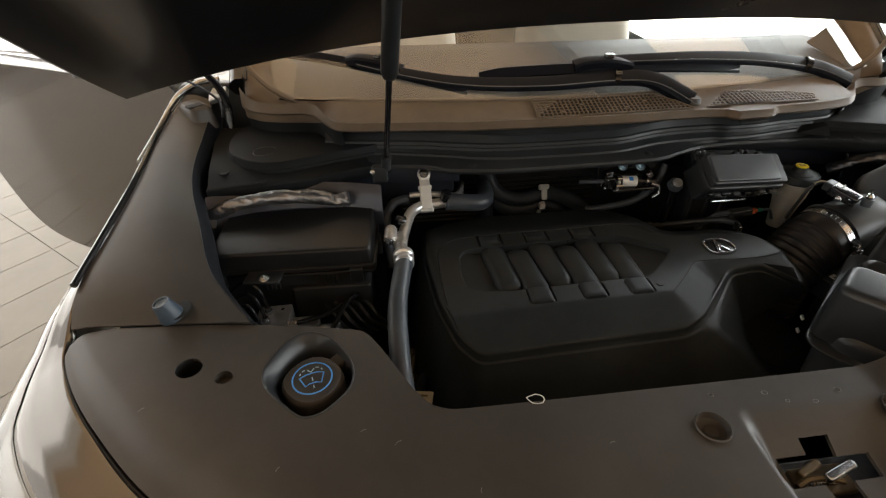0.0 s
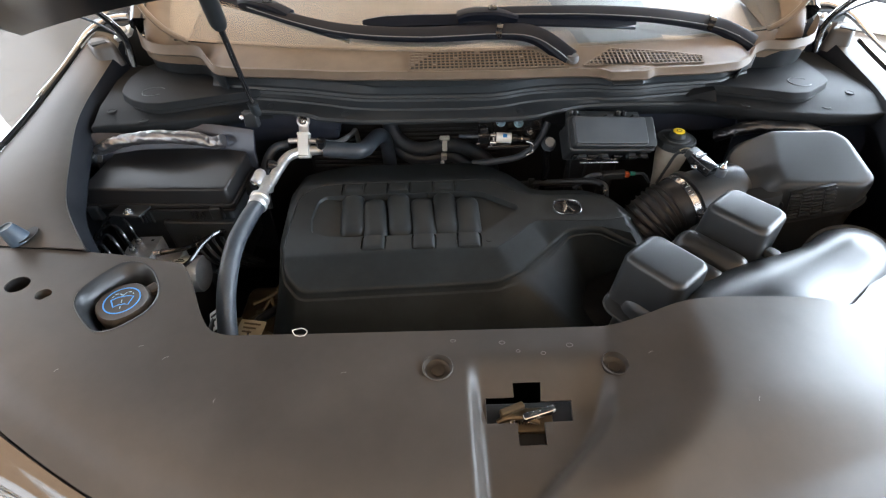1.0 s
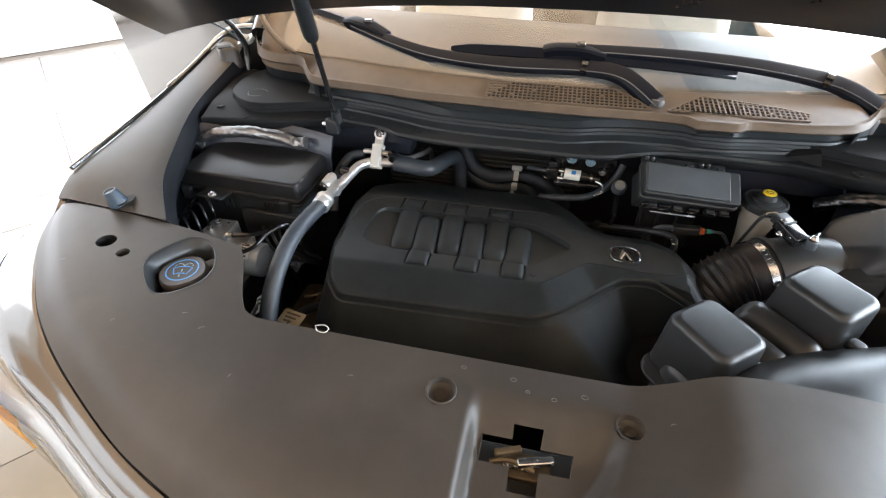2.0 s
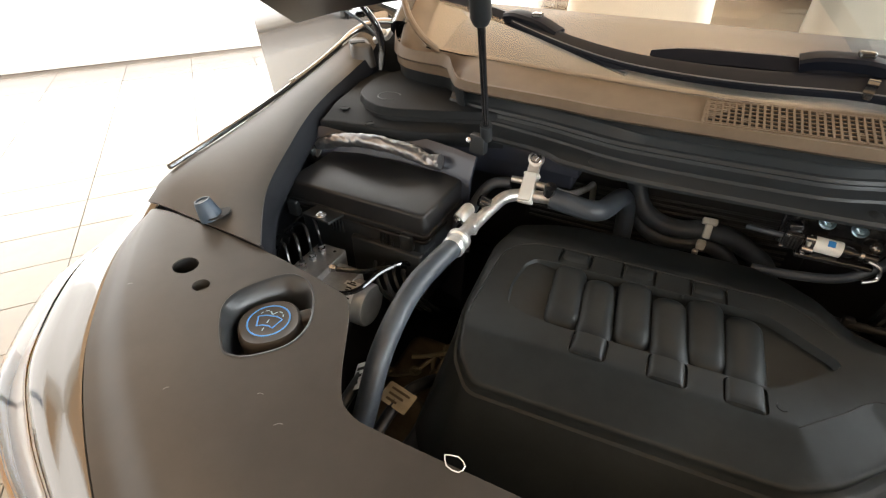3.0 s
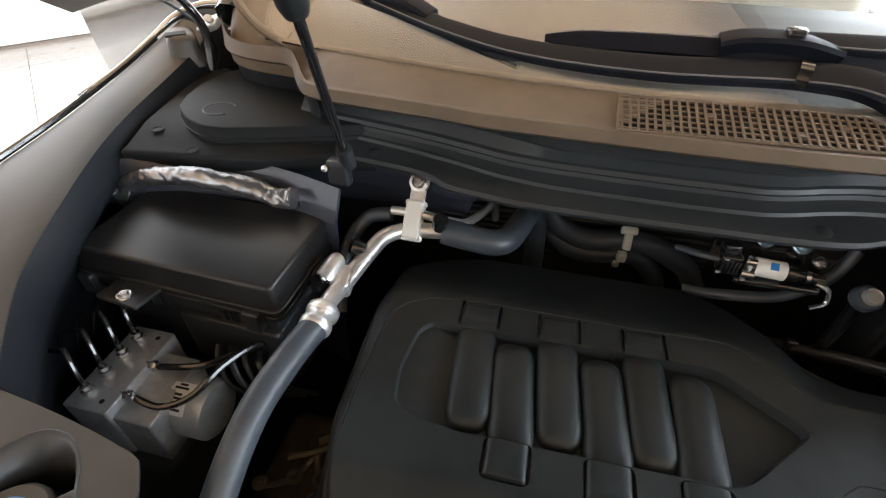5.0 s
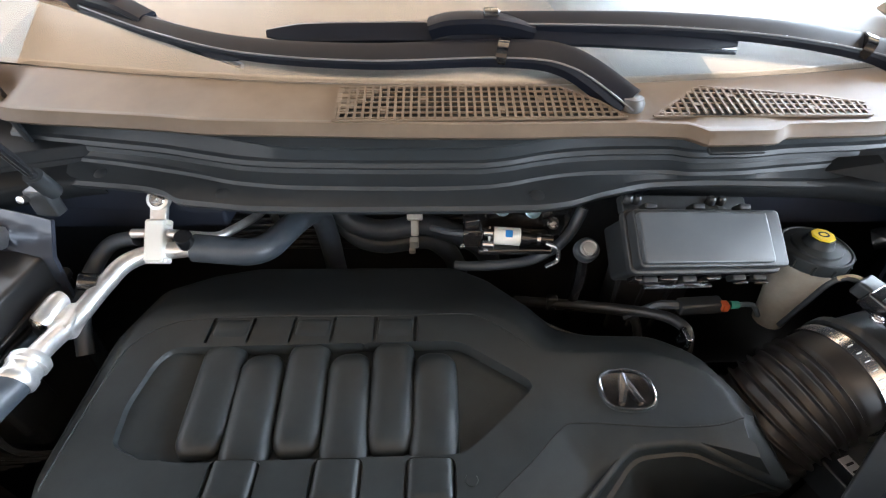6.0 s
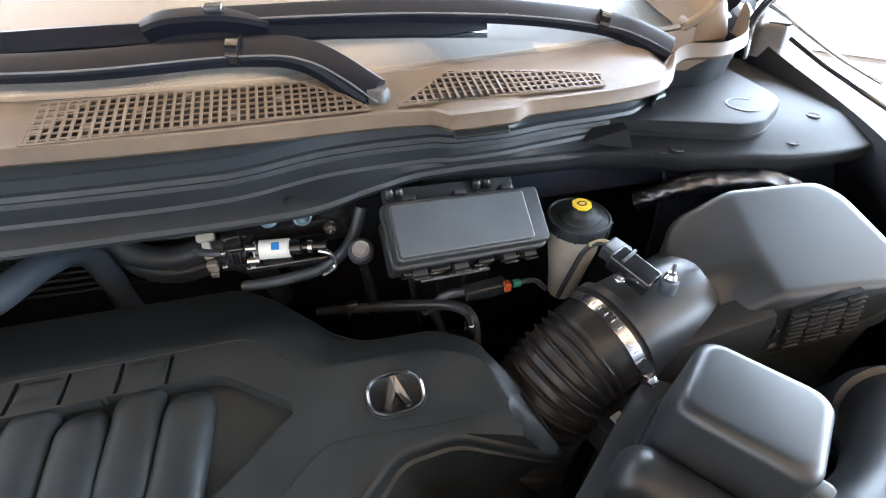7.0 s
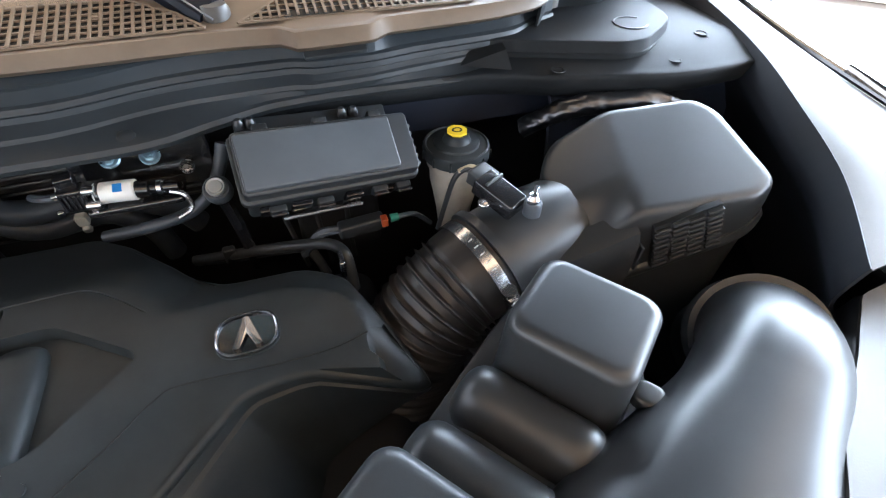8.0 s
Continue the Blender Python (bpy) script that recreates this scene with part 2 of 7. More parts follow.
def strip(rows, thickness=0.003, bm=None):
    """A sheet through rows of points, given a thickness."""
    bm = bm or bmesh.new()
    grid = [[bm.verts.new(p) for p in row] for row in rows]
    for a, b in zip(grid, grid[1:]):
        for i in range(len(a) - 1):
            bm.faces.new((a[i], a[i + 1], b[i + 1], b[i]))
    bmesh.ops.recalc_face_normals(bm, faces=bm.faces)
    if thickness:
        bmesh.ops.solidify(bm, geom=bm.faces[:], thickness=thickness)
    return bm


def lerp_table(table, x):
    """Value at x on a smooth line through rows of (x, value), with no overshoot."""
    if x <= table[0][0]:
        return table[0][1]
    if x >= table[-1][0]:
        return table[-1][1]
    n = len(table)
    i = 0
    while table[i + 1][0] < x:
        i += 1
    slope = [(table[k + 1][1] - table[k][1]) / (table[k + 1][0] - table[k][0]) for k in range(max(i - 1, 0), min(i + 2, n - 1))]
    here = slope[1] if i > 0 else slope[0]
    before = slope[0] if i > 0 else here
    after = slope[-1] if i + 2 < n else here

    def tangent(p, q):
        return 0.0 if p * q <= 0 else 2 * p * q / (p + q)

    h = table[i + 1][0] - table[i][0]
    t = (x - table[i][0]) / h
    m0, m1 = tangent(before, here) * h, tangent(here, after) * h
    return (2 * t ** 3 - 3 * t ** 2 + 1) * table[i][1] + (t ** 3 - 2 * t ** 2 + t) * m0 + (3 * t ** 2 - 2 * t ** 3) * table[i + 1][1] + (t ** 3 - t ** 2) * m1


def tight(points, steps, size=0.012):
    """Points along a closed line, with short rounded corners."""
    P = [Vector(p) for p in points]
    n = len(P)
    out = []
    for i in range(n):
        a, b, c = P[i - 1], P[i], P[(i + 1) % n]
        r = min(0.35, size / max((a - b).length, size)), min(0.35, size / max((c - b).length, size))
        p, q = b.lerp(a, r[0]), b.lerp(c, r[1])
        for k in range(steps):
            t = k / (steps - 1)
            out.append((1 - t) ** 2 * p + 2 * t * (1 - t) * b + t * t * q)
    return out


def swell(loop, d):
    """Moves a loop outwards in plan."""
    n = len(loop)
    out = []
    for i, p in enumerate(loop):
        t = loop[(i + 2) % n] - loop[i - 2]
        q = Vector((-t.y, t.x, 0))
        out.append(p + (q.normalized() * d if q.length > 1e-6 else q))
    return out


def cup(r, depth, m, segs=20):
    """An open round well, mouth at z 0."""
    return loft([[m @ Vector((k * math.cos(a), k * math.sin(a), z)) for a in (2 * math.pi * q / segs for q in range(segs))] for k, z in ((r, 0.0), (r, -depth), (r * 0.02, -depth))], False)


def smooth01(a, b, x):
    t = min(max((x - a) / (b - a), 0.0), 1.0)
    return t * t * (3 - 2 * t)


def bolt(name, place, parent, r=0.007, direction=(0, 0, 1), mat=None, label="zinc-plated hex bolt"):
    m = Vector(direction).to_track_quat("Z", "Y").to_matrix().to_4x4()
    m.translation = Vector(place)
    bm = lathe([(r * 1.35, 0), (r * 1.35, 0.0015), (r * 1.2, 0.0025)], 20, m)
    lathe([(r * 0.85, 0.0022), (r * 0.85, r * 0.75), (r * 0.7, r * 0.9)], 6, m, bm)
    lathe([(r * 0.45, r * 0.88), (r * 0.4, r * 1.1)], 10, m, bm)
    return part(name, bm, mat or STEEL, parent, label)


# ---- showroom ----
def wall_piece(name, u0, u1, v0, v1, z0, z1, mat):
    bm = bmesh.new()
    bmesh.ops.create_cube(bm, size=1)
    m = RM @ Matrix.Translation(((u0 + u1) / 2, (v0 + v1) / 2, (z0 + z1) / 2)) @ Matrix.Diagonal((u1 - u0, v1 - v0, z1 - z0, 1))
    bmesh.ops.transform(bm, matrix=m, verts=bm.verts)
    return new(name, mesh_of(name, bm, mat, False))


floor = tagged(wall_piece("floor", U_LOW - 0.2, U_HIGH + 0.2, V_BACK - 0.2, V_WALL + 0.2, -0.1, -0.008, GROUT), "cream porcelain tiled showroom floor with a tan border", "floor", kind="structure")
for args in (
    ("wall_west", U_LOW, U_HIGH, V_WALL, V_WALL + 0.2, 0.0, 0.06), ("wall_west", U_LOW, U_HIGH, V_WALL, V_WALL + 0.2, 5.0, H_ROOM),
    ("wall_north", U_HIGH, U_HIGH + 0.2, V_BACK, V_WALL + 0.2, 0.0, 0.1), ("wall_north", U_HIGH, U_HIGH + 0.2, V_BACK, V_WALL + 0.2, 4.25, H_ROOM),
    ("wall_east", U_LOW, -1.9, V_BACK - 0.2, V_BACK, 0.0, H_ROOM), ("wall_east", -1.9, U_HIGH + 0.2, V_BACK - 0.2, V_BACK, 0.0, 0.4), ("wall_east", -1.9, U_HIGH + 0.2, V_BACK - 0.2, V_BACK, 4.4, H_ROOM),
    ("wall_south", U_LOW - 0.2, U_LOW, V_BACK - 0.2, V_WALL + 0.2, 0.0, 1.4), ("wall_south", U_LOW - 0.2, U_LOW, V_BACK - 0.2, V_WALL + 0.2, 5.3, H_ROOM), ("wall_south", U_LOW - 0.2, U_LOW, V_BACK - 0.2, 0.0, 1.4, 5.3),
):
    dark = args[0] == "wall_east" or (args[0] == "wall_north" and args[5] > 1)
    tagged(wall_piece(*args, BROWNWALL if dark else WALL), "brown clad showroom wall" if dark else "white painted showroom wall", "wall", kind="structure")
tagged(wall_piece("ceiling", U_LOW - 0.2, U_HIGH + 0.2, V_BACK - 0.2, V_WALL + 0.2, H_ROOM, H_ROOM + 0.2, CEIL), "warm beige showroom ceiling", "ceiling", kind="structure")
for name, args in (("window_1", (U_LOW, U_HIGH, V_WALL + 0.3, V_WALL + 0.34, 0.0, H_ROOM)), ("window_2", (U_HIGH + 0.3, U_HIGH + 0.34, V_BACK, V_WALL + 0.2, 0.0, H_ROOM)),
                   ("window_4", (U_LOW - 0.34, U_LOW - 0.3, -0.2, V_WALL + 0.2, 1.2, H_ROOM)), ("window_3", (-2.2, U_HIGH, V_BACK - 0.34, V_BACK - 0.3, 0.0, H_ROOM))):
    tagged(wall_piece(name, *args, GLOW), "overexposed daylight outside the showroom glazing", "daylight", kind="structure")

for u0, u1 in ((2.30, 3.20), (5.0, 5.5)):
    tagged(wall_piece("trim", u0, u1, V_BACK, V_WALL, H_ROOM - 0.35, H_ROOM, BEAM), "grey-green ceiling beam across the showroom", "beam", kind="structure")

# ---- car: body and bay ----
car = thing("car", (0, 0, 0), "dark grey car with its hood raised and a front door open", "car")

FENDER_OUT = [(-0.838, 0.325, 1.066), (-0.846, 0.45, 1.075), (-0.853, 0.58, 1.087), (-0.862, 0.72, 1.106), (-0.852, 0.80, 1.13), (-0.835, 0.84, 1.15)]
FENDER_IN = [(-0.612, 0.255, 1.04), (-0.679, 0.345, 1.054), (-0.719, 0.45, 1.073), (-0.752, 0.54, 1.083), (-0.770, 0.62, 1.092), (-0.776, 0.72, 1.108), (-0.778, 0.80, 1.125), (-0.782, 0.83, 1.14)]
SEAM_OUT = (-0.826, 0.266, 1.048)
OUT_DROP = {-1: 0.0, 1: -0.018}
IN_SHIFT = {-1: 0.0, 1: -0.003}


def resample(points, n):
    P = catmull(points, 12)
    L = [0.0]
    for p, q in zip(P, P[1:]):
        L.append(L[-1] + (q - p).length)
    out, j = [], 0
    for k in range(n):
        d = L[-1] * k / (n - 1)
        while j < len(L) - 2 and L[j + 1] < d:
            j += 1
        t = (d - L[j]) / max(L[j + 1] - L[j], 1e-9)
        out.append(P[j].lerp(P[j + 1], min(t, 1.0)))
    return out


def fender_flank(side):
    inn = [p + Vector((IN_SHIFT[side] * smooth01(0.42, 0.55, p.y), 0, 0)) for p in resample(FENDER_IN, 40)]
    rows = []
    for d, pull in ((0.19, 0.030), (0.10, 0.026), (0.060, 0.008), (0.046, -0.006), (0.034, -0.0115), (0.024, -0.0105), (0.012, -0.0045), (0.004, -0.0003), (0.002, 0.001)):
        rows.append([(side * -(p.x - pull), p.y, p.z - d) for i, p in enumerate(inn)])
    return strip(rows, 0.003)


def fender_trim(side):
    out = [p + Vector((0, 0, OUT_DROP[side])) for p in resample([SEAM_OUT] + FENDER_OUT, 40)]
    inn = [p + Vector((IN_SHIFT[side] * smooth01(0.42, 0.55, p.y), 0, 0)) for p in resample(FENDER_IN, 40)]
    rows = [[(side * -p.x, p.y, p.z - 0.0015) for p in inn]]
    for k in range(1, 11):
        s = k / 10
        row = []
        for a, b in zip(inn, out):
            p = a.lerp(b, s)
            p.z += 0.005 * math.sin(math.pi * s) * smooth01(0.26, 0.36, p.y) - 0.004 * (s > 0.95)
            row.append((side * -p.x, p.y, p.z))
        rows.append(row)
    return strip(rows, 0.003)


# shroud outline
REAR = [(-0.84, 0.262), (-0.63, 0.256), (-0.475, 0.238), (-0.462, 0.225), (-0.41, 0.135), (-0.395, 0.118), (-0.37, 0.110), (-0.16, 0.107), (0.09, 0.105), (0.15, 0.108), (0.19, 0.113), (0.26, 0.118), (0.385, 0.114), (0.41, 0.112), (0.448, 0.133), (0.495, 0.168), (0.57, 0.21), (0.617, 0.241), (0.64, 0.255), (0.84, 0.262)]
FRONT = [(-0.842, 0.262), (-0.835, 0.245), (-0.80, 0.19), (-0.75, 0.132), (-0.669, 0.055), (-0.555, -0.02), (-0.40, -0.095), (-0.2, -0.15), (0.0, -0.165), (0.2, -0.15), (0.40, -0.095), (0.555, -0.02), (0.669, 0.055), (0.75, 0.132), (0.80, 0.19), (0.835, 0.245), (0.842, 0.262)]


DUCT = [(0.20, 0.0, 0.945, 0.13), (0.25, 0.045, 0.968, 0.118), (0.31, 0.098, 0.986, 0.098), (0.36, 0.138, 0.996, 0.083)]


def shroud_z(x, y):
    z = 1.016 + 0.028 * smooth01(-0.35, -0.8, x) + 0.028 * smooth01(0.68, 0.8, x)
    front = lerp_table(FRONT, x)
    z -= 0.0095 * smooth01(front + 0.056, front + 0.012, y) + 0.0235 * smooth01(front + 0.11, front - 0.06, y)
    valley = lerp_table([(-0.17, -0.03), (-0.092, -0.002), (-0.072, 0.018), (-0.04, 0.055), (-0.009, 0.079), (0.047, 0.096), (0.12, 0.10)], y)
    z -= 0.022 * smooth01(-0.078, -0.060, x) * smooth01(valley + 0.006, valley - 0.018, x) * smooth01(0.075, 0.0, y)
    z += (0.036 * smooth01(valley - 0.004, valley + 0.11, x) - 0.055 * smooth01(0.22, 0.68, x)) * smooth01(-0.19, 0.0, y) + 0.019 * smooth01(0.60, 0.8, x) * smooth01(-0.19, 0.0, y)
    # the foot of the intake duct swells out of the panel
    best = -1.0
    for (ax, ay, az, aw), (bx, by, bz, bw) in zip(DUCT, DUCT[1:]):
        dx, dy = bx - ax, by - ay
        t = min(max(((x - ax) * dx + (y - ay) * dy) / (dx * dx + dy * dy), 0), 1)
        w = aw + (bw - aw) * t
        r = math.hypot(x - ax - t * dx, y - ay - t * dy) / w
        if r < 1:
            best = max(best, az + (bz - az) * t + w * 0.62 * (1 - r * r) ** 0.5)
    if best > 0:
        k = 0.012
        h = min(max(0.5 + 0.5 * (best - z) / k, 0), 1)
        z = z + (best - z) * h + k * h * (1 - h)
    return z


def ring_xy(cx, cy, r, n=20, k=1.0):
    return [(cx + r * math.cos(2 * math.pi * i / n), cy + k * r * math.sin(2 * math.pi * i / n)) for i in range(n)]


CROSS = [(-0.023, 0.036), (0.010, 0.036), (0.008, 0.016), (0.043, 0.016), (0.040, -0.008), (0.008, -0.008), (0.006, -0.034), (-0.024, -0.034), (-0.023, -0.008), (-0.057, -0.008), (-0.056, 0.021), (-0.023, 0.021)]
POCKET_W = [tuple(p)[:2] for p in catmull([(x, y, 0) for x, y in ((-0.538, 0.238), (-0.518, 0.231), (-0.499, 0.211), (-0.484, 0.182), (-0.485, 0.152), (-0.506, 0.125), (-0.524, 0.115), (-0.540, 0.118), (-0.569, 0.145), (-0.582, 0.167), (-0.580, 0.192), (-0.558, 0.230))], 4, True)]


def in_poly(x, y, poly):
    hit = False
    for (x0, y0), (x1, y1) in zip(poly, poly[1:] + poly[:1]):
        if (y0 > y) != (y1 > y) and x < (x1 - x0) * (y - y0) / (y1 - y0) + x0:
            hit = not hit
    return hit


def near_poly(x, y, poly, gap):
    if in_poly(x, y, poly):
        return True
    for (x0, y0), (x1, y1) in zip(poly, poly[1:] + poly[:1]):
        dx, dy = x1 - x0, y1 - y0
        t = min(max(((x - x0) * dx + (y - y0) * dy) / (dx * dx + dy * dy), 0), 1)
        if math.hypot(x - x0 - t * dx, y - y0 - t * dy) < gap:
            return True
    return False


def shroud_mesh():
    bm = bmesh.new()
    xs = [-0.836 + 0.007 * i for i in range(104)] + [-0.108 + 0.003 * i for i in range(92)] + [0.168 + 0.668 * i / 90 for i in range(91)]
    nv = 64
    grid = []
    for x in xs:
        a, b = lerp_table(FRONT, x), lerp_table(REAR, x)
        col = [bm.verts.new((x, a + (b - a) * j / nv, shroud_z(x, a + (b - a) * j / nv))) for j in range(nv + 1)]
        grid.append(col)
    for c, d in zip(grid, grid[1:]):
        for j in range(nv):
            bm.faces.new((c[j], d[j], d[j + 1], c[j + 1]))
    for poly in (CROSS, POCKET_W, ring_xy(-0.666, 0.189, 0.0145), ring_xy(-0.625, 0.173, 0.0095), ring_xy(-0.110, 0.053, 0.0168), ring_xy(0.100, 0.050, 0.0148)):
        kill = [f for f in bm.faces if any(near_poly(v.co.x, v.co.y, poly, 0.0035) for v in f.verts)]
        rim = {}
        for f in kill:
            for e in f.edges:
                rim[e] = rim.get(e, 0) + 1
        rim = [e for e, k in rim.items() if k == 1]
        bmesh.ops.delete(bm, geom=kill, context="FACES_ONLY")
        loop = [bm.verts.new((x, y, shroud_z(x, y))) for x, y in poly]
        edges = [bm.edges.new((a, b)) for a, b in zip(loop, loop[1:] + loop[:1])]
        bmesh.ops.triangle_fill(bm, use_beauty=True, edges=[e for e in rim if e.is_valid] + edges)
    loose = [v for v in bm.verts if not v.link_faces]
    bmesh.ops.delete(bm, geom=loose, context="VERTS")
    loose = [e for e in bm.edges if not e.link_faces]
    bmesh.ops.delete(bm, geom=loose, context="EDGES")
    bmesh.ops.recalc_face_normals(bm, faces=bm.faces)
    bmesh.ops.solidify(bm, geom=bm.faces[:], thickness=0.004)
    return bm


shroud = thing("radiator_shroud", (0, 0, 1.0), "grained black plastic cover panel across the front of the engine bay", "cover panel")
part("panel", shroud_mesh(), SHROUD, shroud, angle=30)


def scaled_loop(loop, s, dz, c=None, shift=(0, 0)):
    cx = sum(p[0] for p in loop) / len(loop)
    cy = sum(p[1] for p in loop) / len(loop)
    return [Vector((cx + (x - cx) * s + shift[0], cy + (y - cy) * s + shift[1], shroud_z(x, y) + dz)) for x, y in loop]


part("filler_pocket", loft([scaled_loop(POCKET_W, s, dz, shift=sh) for s, dz, sh in ((1.03, 0.0, (0, 0)), (1.01, 0.0008, (0, 0)), (0.98, 0.0004, (0, 0)), (0.955, -0.0018, (0.001, -0.001)), (0.89, -0.011, (0.004, -0.004)), (0.86, -0.019, (0.005, -0.005)), (0.84, -0.028, (0.005, -0.005)), (0.83, -0.06, (0.005, -0.005)))], False), SOFT, shroud, "sunken moulded pocket round the filler")
part("plug", cup(0.0096, 0.011, Matrix.Translation((-0.625, 0.173, shroud_z(-0.625, 0.173) - 0.001))), SHROUD, shroud, "shallow blind hole")
part("hole_well", cup(0.0145, 0.035, Matrix.Translation((-0.666, 0.189, shroud_z(-0.666, 0.189) - 0.001))), HOLE_SHADE, shroud)
for cx, cy, r in ((-0.110, 0.053, 0.0168), (0.100, 0.050, 0.0148)):
    m = Matrix.Translation((cx, cy, shroud_z(cx, cy)))
    bowl = [[m @ Vector((k * r * math.cos(a), k * r * math.sin(a), z)) for a in (2 * math.pi * q / 32 for q in range(32))] for k, z in ((1.10, 0.0008), (1.05, 0.0022), (1.0, 0.0022), (0.95, 0.0), (0.88, -0.0055), (0.70, -0.0075), (0.02, -0.0078))]
    clip = part("push_clip", loft(bowl, False), SHROUD, shroud, "sunken push clip")
    part("clip_centre", lathe([(0.46 * r, -0.0082), (0.45 * r, -0.0062), (0.0, -0.0056)], 24, m), SHROUD, clip)
chip = [(-0.292, 0.114), (-0.281, 0.117), (-0.273, 0.112), (-0.276, 0.105), (-0.287, 0.106)]
part("chalk_mark", tube([(x, y, shroud_z(x, y) + 0.0006) for x, y in chip + chip[:1]], 0.0006, 6, 2, False), LABEL, shroud, "small chalk-white outline mark")
for cx, cy, r in ((0.052, 0.078, 0.004), (-0.03, 0.085, 0.0035), (-0.09, 0.09, 0.003), (-0.012, 0.072, 0.0025), (0.018, 0.068, 0.003)):
    part("water_spot", tube([(x, y, shroud_z(x, y) + 0.0004) for x, y in ring_xy(cx, cy, r, 10, 0.7) + ring_xy(cx, cy, r, 10, 0.7)[:1]], 0.0003, 5, 1, False), SPOT, shroud, "dried water spot")

# lip turned down along the gap beside the intake duct
lip_x = [0.40 + 0.24 * k / 40 for k in range(41)]
part("edge_lip", strip([[(x + dx, lerp_table(REAR, x) + dy, shroud_z(x, lerp_table(REAR, x)) + dz) for x in lip_x] for dx, dy, dz in ((0.0, 0.0, -0.004), (-0.002, 0.003, -0.008), (-0.004, 0.005, -0.03), (-0.004, 0.005, -0.09))], 0.003), DULL, shroud, "turned-down edge lip")

# fine scuffs on the panel
for x, y, a, w in ((-0.470, 0.094, 20, 0.006), (-0.435, 0.077, 35, 0.008), (-0.36, 0.02, 80, 0.005), (-0.22, 0.05, 10, 0.006), (-0.55, 0.06, 50, 0.005), (0.14, 0.055, 15, 0.005), (0.22, -0.02, 60, 0.006), (-0.70, 0.14, 30, 0.006)):
    d = Vector((math.cos(radians(a)), math.sin(radians(a)), 0)) * w / 2
    p = Vector((x, y, 0))
    part("scuff", tube([(q.x, q.y, shroud_z(q.x, q.y) + 0.0001) for q in (p - d, p + Vector((-d.y, d.x, 0)) * 0.3, p + d)], 0.00035, 5, 4), SPOT, shroud, "pale scuff")

# hood latch below the cross-shaped opening
latch = thing("hood_latch", (-0.005, 0.0, 0.95), "steel hood latch seen through the cross-shaped opening", "latch")
part("striker_plate", block(0.06, 0.03, 0.006, 0.003, 0.002, Matrix.Translation((-0.008, 0.004, 0.972))), BROWNMETAL, latch)
part("claw", tube([(-0.044, -0.002, 0.984), (-0.030, 0.002, 0.987), (-0.012, 0.001, 0.987), (0.004, -0.004, 0.986)], 0.0036, 8, 6), BROWNMETAL, latch)
part("lever", block(0.040, 0.009, 0.007, 0.003, 0.002, Matrix.Translation((0.004, 0.004, 0.988)) @ pose(0, 0, 0, 0, 0, 16)), STEEL, latch)
part("lever", block(0.030, 0.008, 0.006, 0.002, 0.002, Matrix.Translation((-0.026, 0.010, 0.989)) @ pose(0, 0, 0, 0, 0, 20)), BROWNMETAL, latch)
part("return_spring", tube([(-0.03 + 0.0007 * k, 0.0 + 0.004 * math.cos(k * 1.3), 0.982 + 0.004 * math.sin(k * 1.3)) for k in range(40)], 0.0008, 5, 2), STEEL, latch)
part("support", block(0.16, 0.06, 0.02, 0.004, 0.003, Matrix.Translation((-0.005, 0.0, 0.95))), BAY_SHADE, latch)

# painted nose, fenders, headlamps: one line round the front, split where the panels meet
for side in (-1, 1):
    part("fender_trim", fender_trim(side), SHROUD, car, "grained black plastic fender-edge cover")
    part("fender_flank", fender_flank(side), FLANK, car, "black inner flank of the fender cover")
    B = resample([(-0.842, 0.39, 1.066)] + FENDER_OUT[1:], 40)
    rows = []
    for dx, dz in ((-0.012, -0.02), (0.0, -0.008), (0.005, -0.006), (0.009, -0.014), (0.014, -0.05), (0.022, -0.13), (0.03, -0.3), (0.03, -0.6)):
        rows.append([(side * (-p.x + dx), p.y, p.z + dz + OUT_DROP[side]) for p in B])
    part("fender", strip(rows, 0.004), PAINT, car, "dark grey metallic painted fender")
    edge = [(side * (-x + 0.003), y, z + 0.001 + OUT_DROP[side]) for x, y, z in FENDER_OUT[:5]]
    part("weatherstrip", tube(edge, 0.0045, 8, 8), TRIM, car, "thin black rubber edge strip")
    chrome = [(side * 0.868, 0.64, 1.097), (side * 0.868, 0.72, 1.109), (side * 0.858, 0.80, 1.133), (side * 0.84, 0.84, 1.153), (side * 0.80, 0.862, 1.168), (side * 0.765, 0.868, 1.17)]
    part("fender_edge", tube(chrome, lambda t: 0.003 + 0.004 * smooth01(0.2, 0.7, t), 10, 8), DARKCHROME, car, "bright fender edge by the hinge")

F2 = resample([(x, y, z) for x, y, z in FENDER_OUT[3:0:-1]] + [(-0.838, 0.325, 1.062)] + [(x, y, shroud_z(max(-0.84, min(0.84, x)), y)) for x, y in FRONT] + [(0.838, 0.325, 1.062)] + [(-x, y, z) for x, y, z in FENDER_OUT[1:4]], 180)


NOSE_WIDTH = [(-0.2, 0.42), (-0.07, 0.42), (-0.03, 0.46), (0.03, 0.70), (0.10, 0.90), (0.19, 0.85), (0.262, 0.60), (0.33, 0.42), (0.60, 0.2)]


def nose(i0, i1, profile):
    rows = []
    for d, dz in profile:
        row = []
        for i in range(i0, i1):
            p = F2[i]
            t = (F2[min(i + 1, len(F2) - 1)] - F2[max(i - 1, 0)]).normalized()
            q = p + Vector((t.y, -t.x, 0)).normalized() * (d * lerp_table(NOSE_WIDTH, p.y))
            row.append((q.x, q.y, q.z + dz))
        rows.append(row)
    return strip(rows, 0.003)


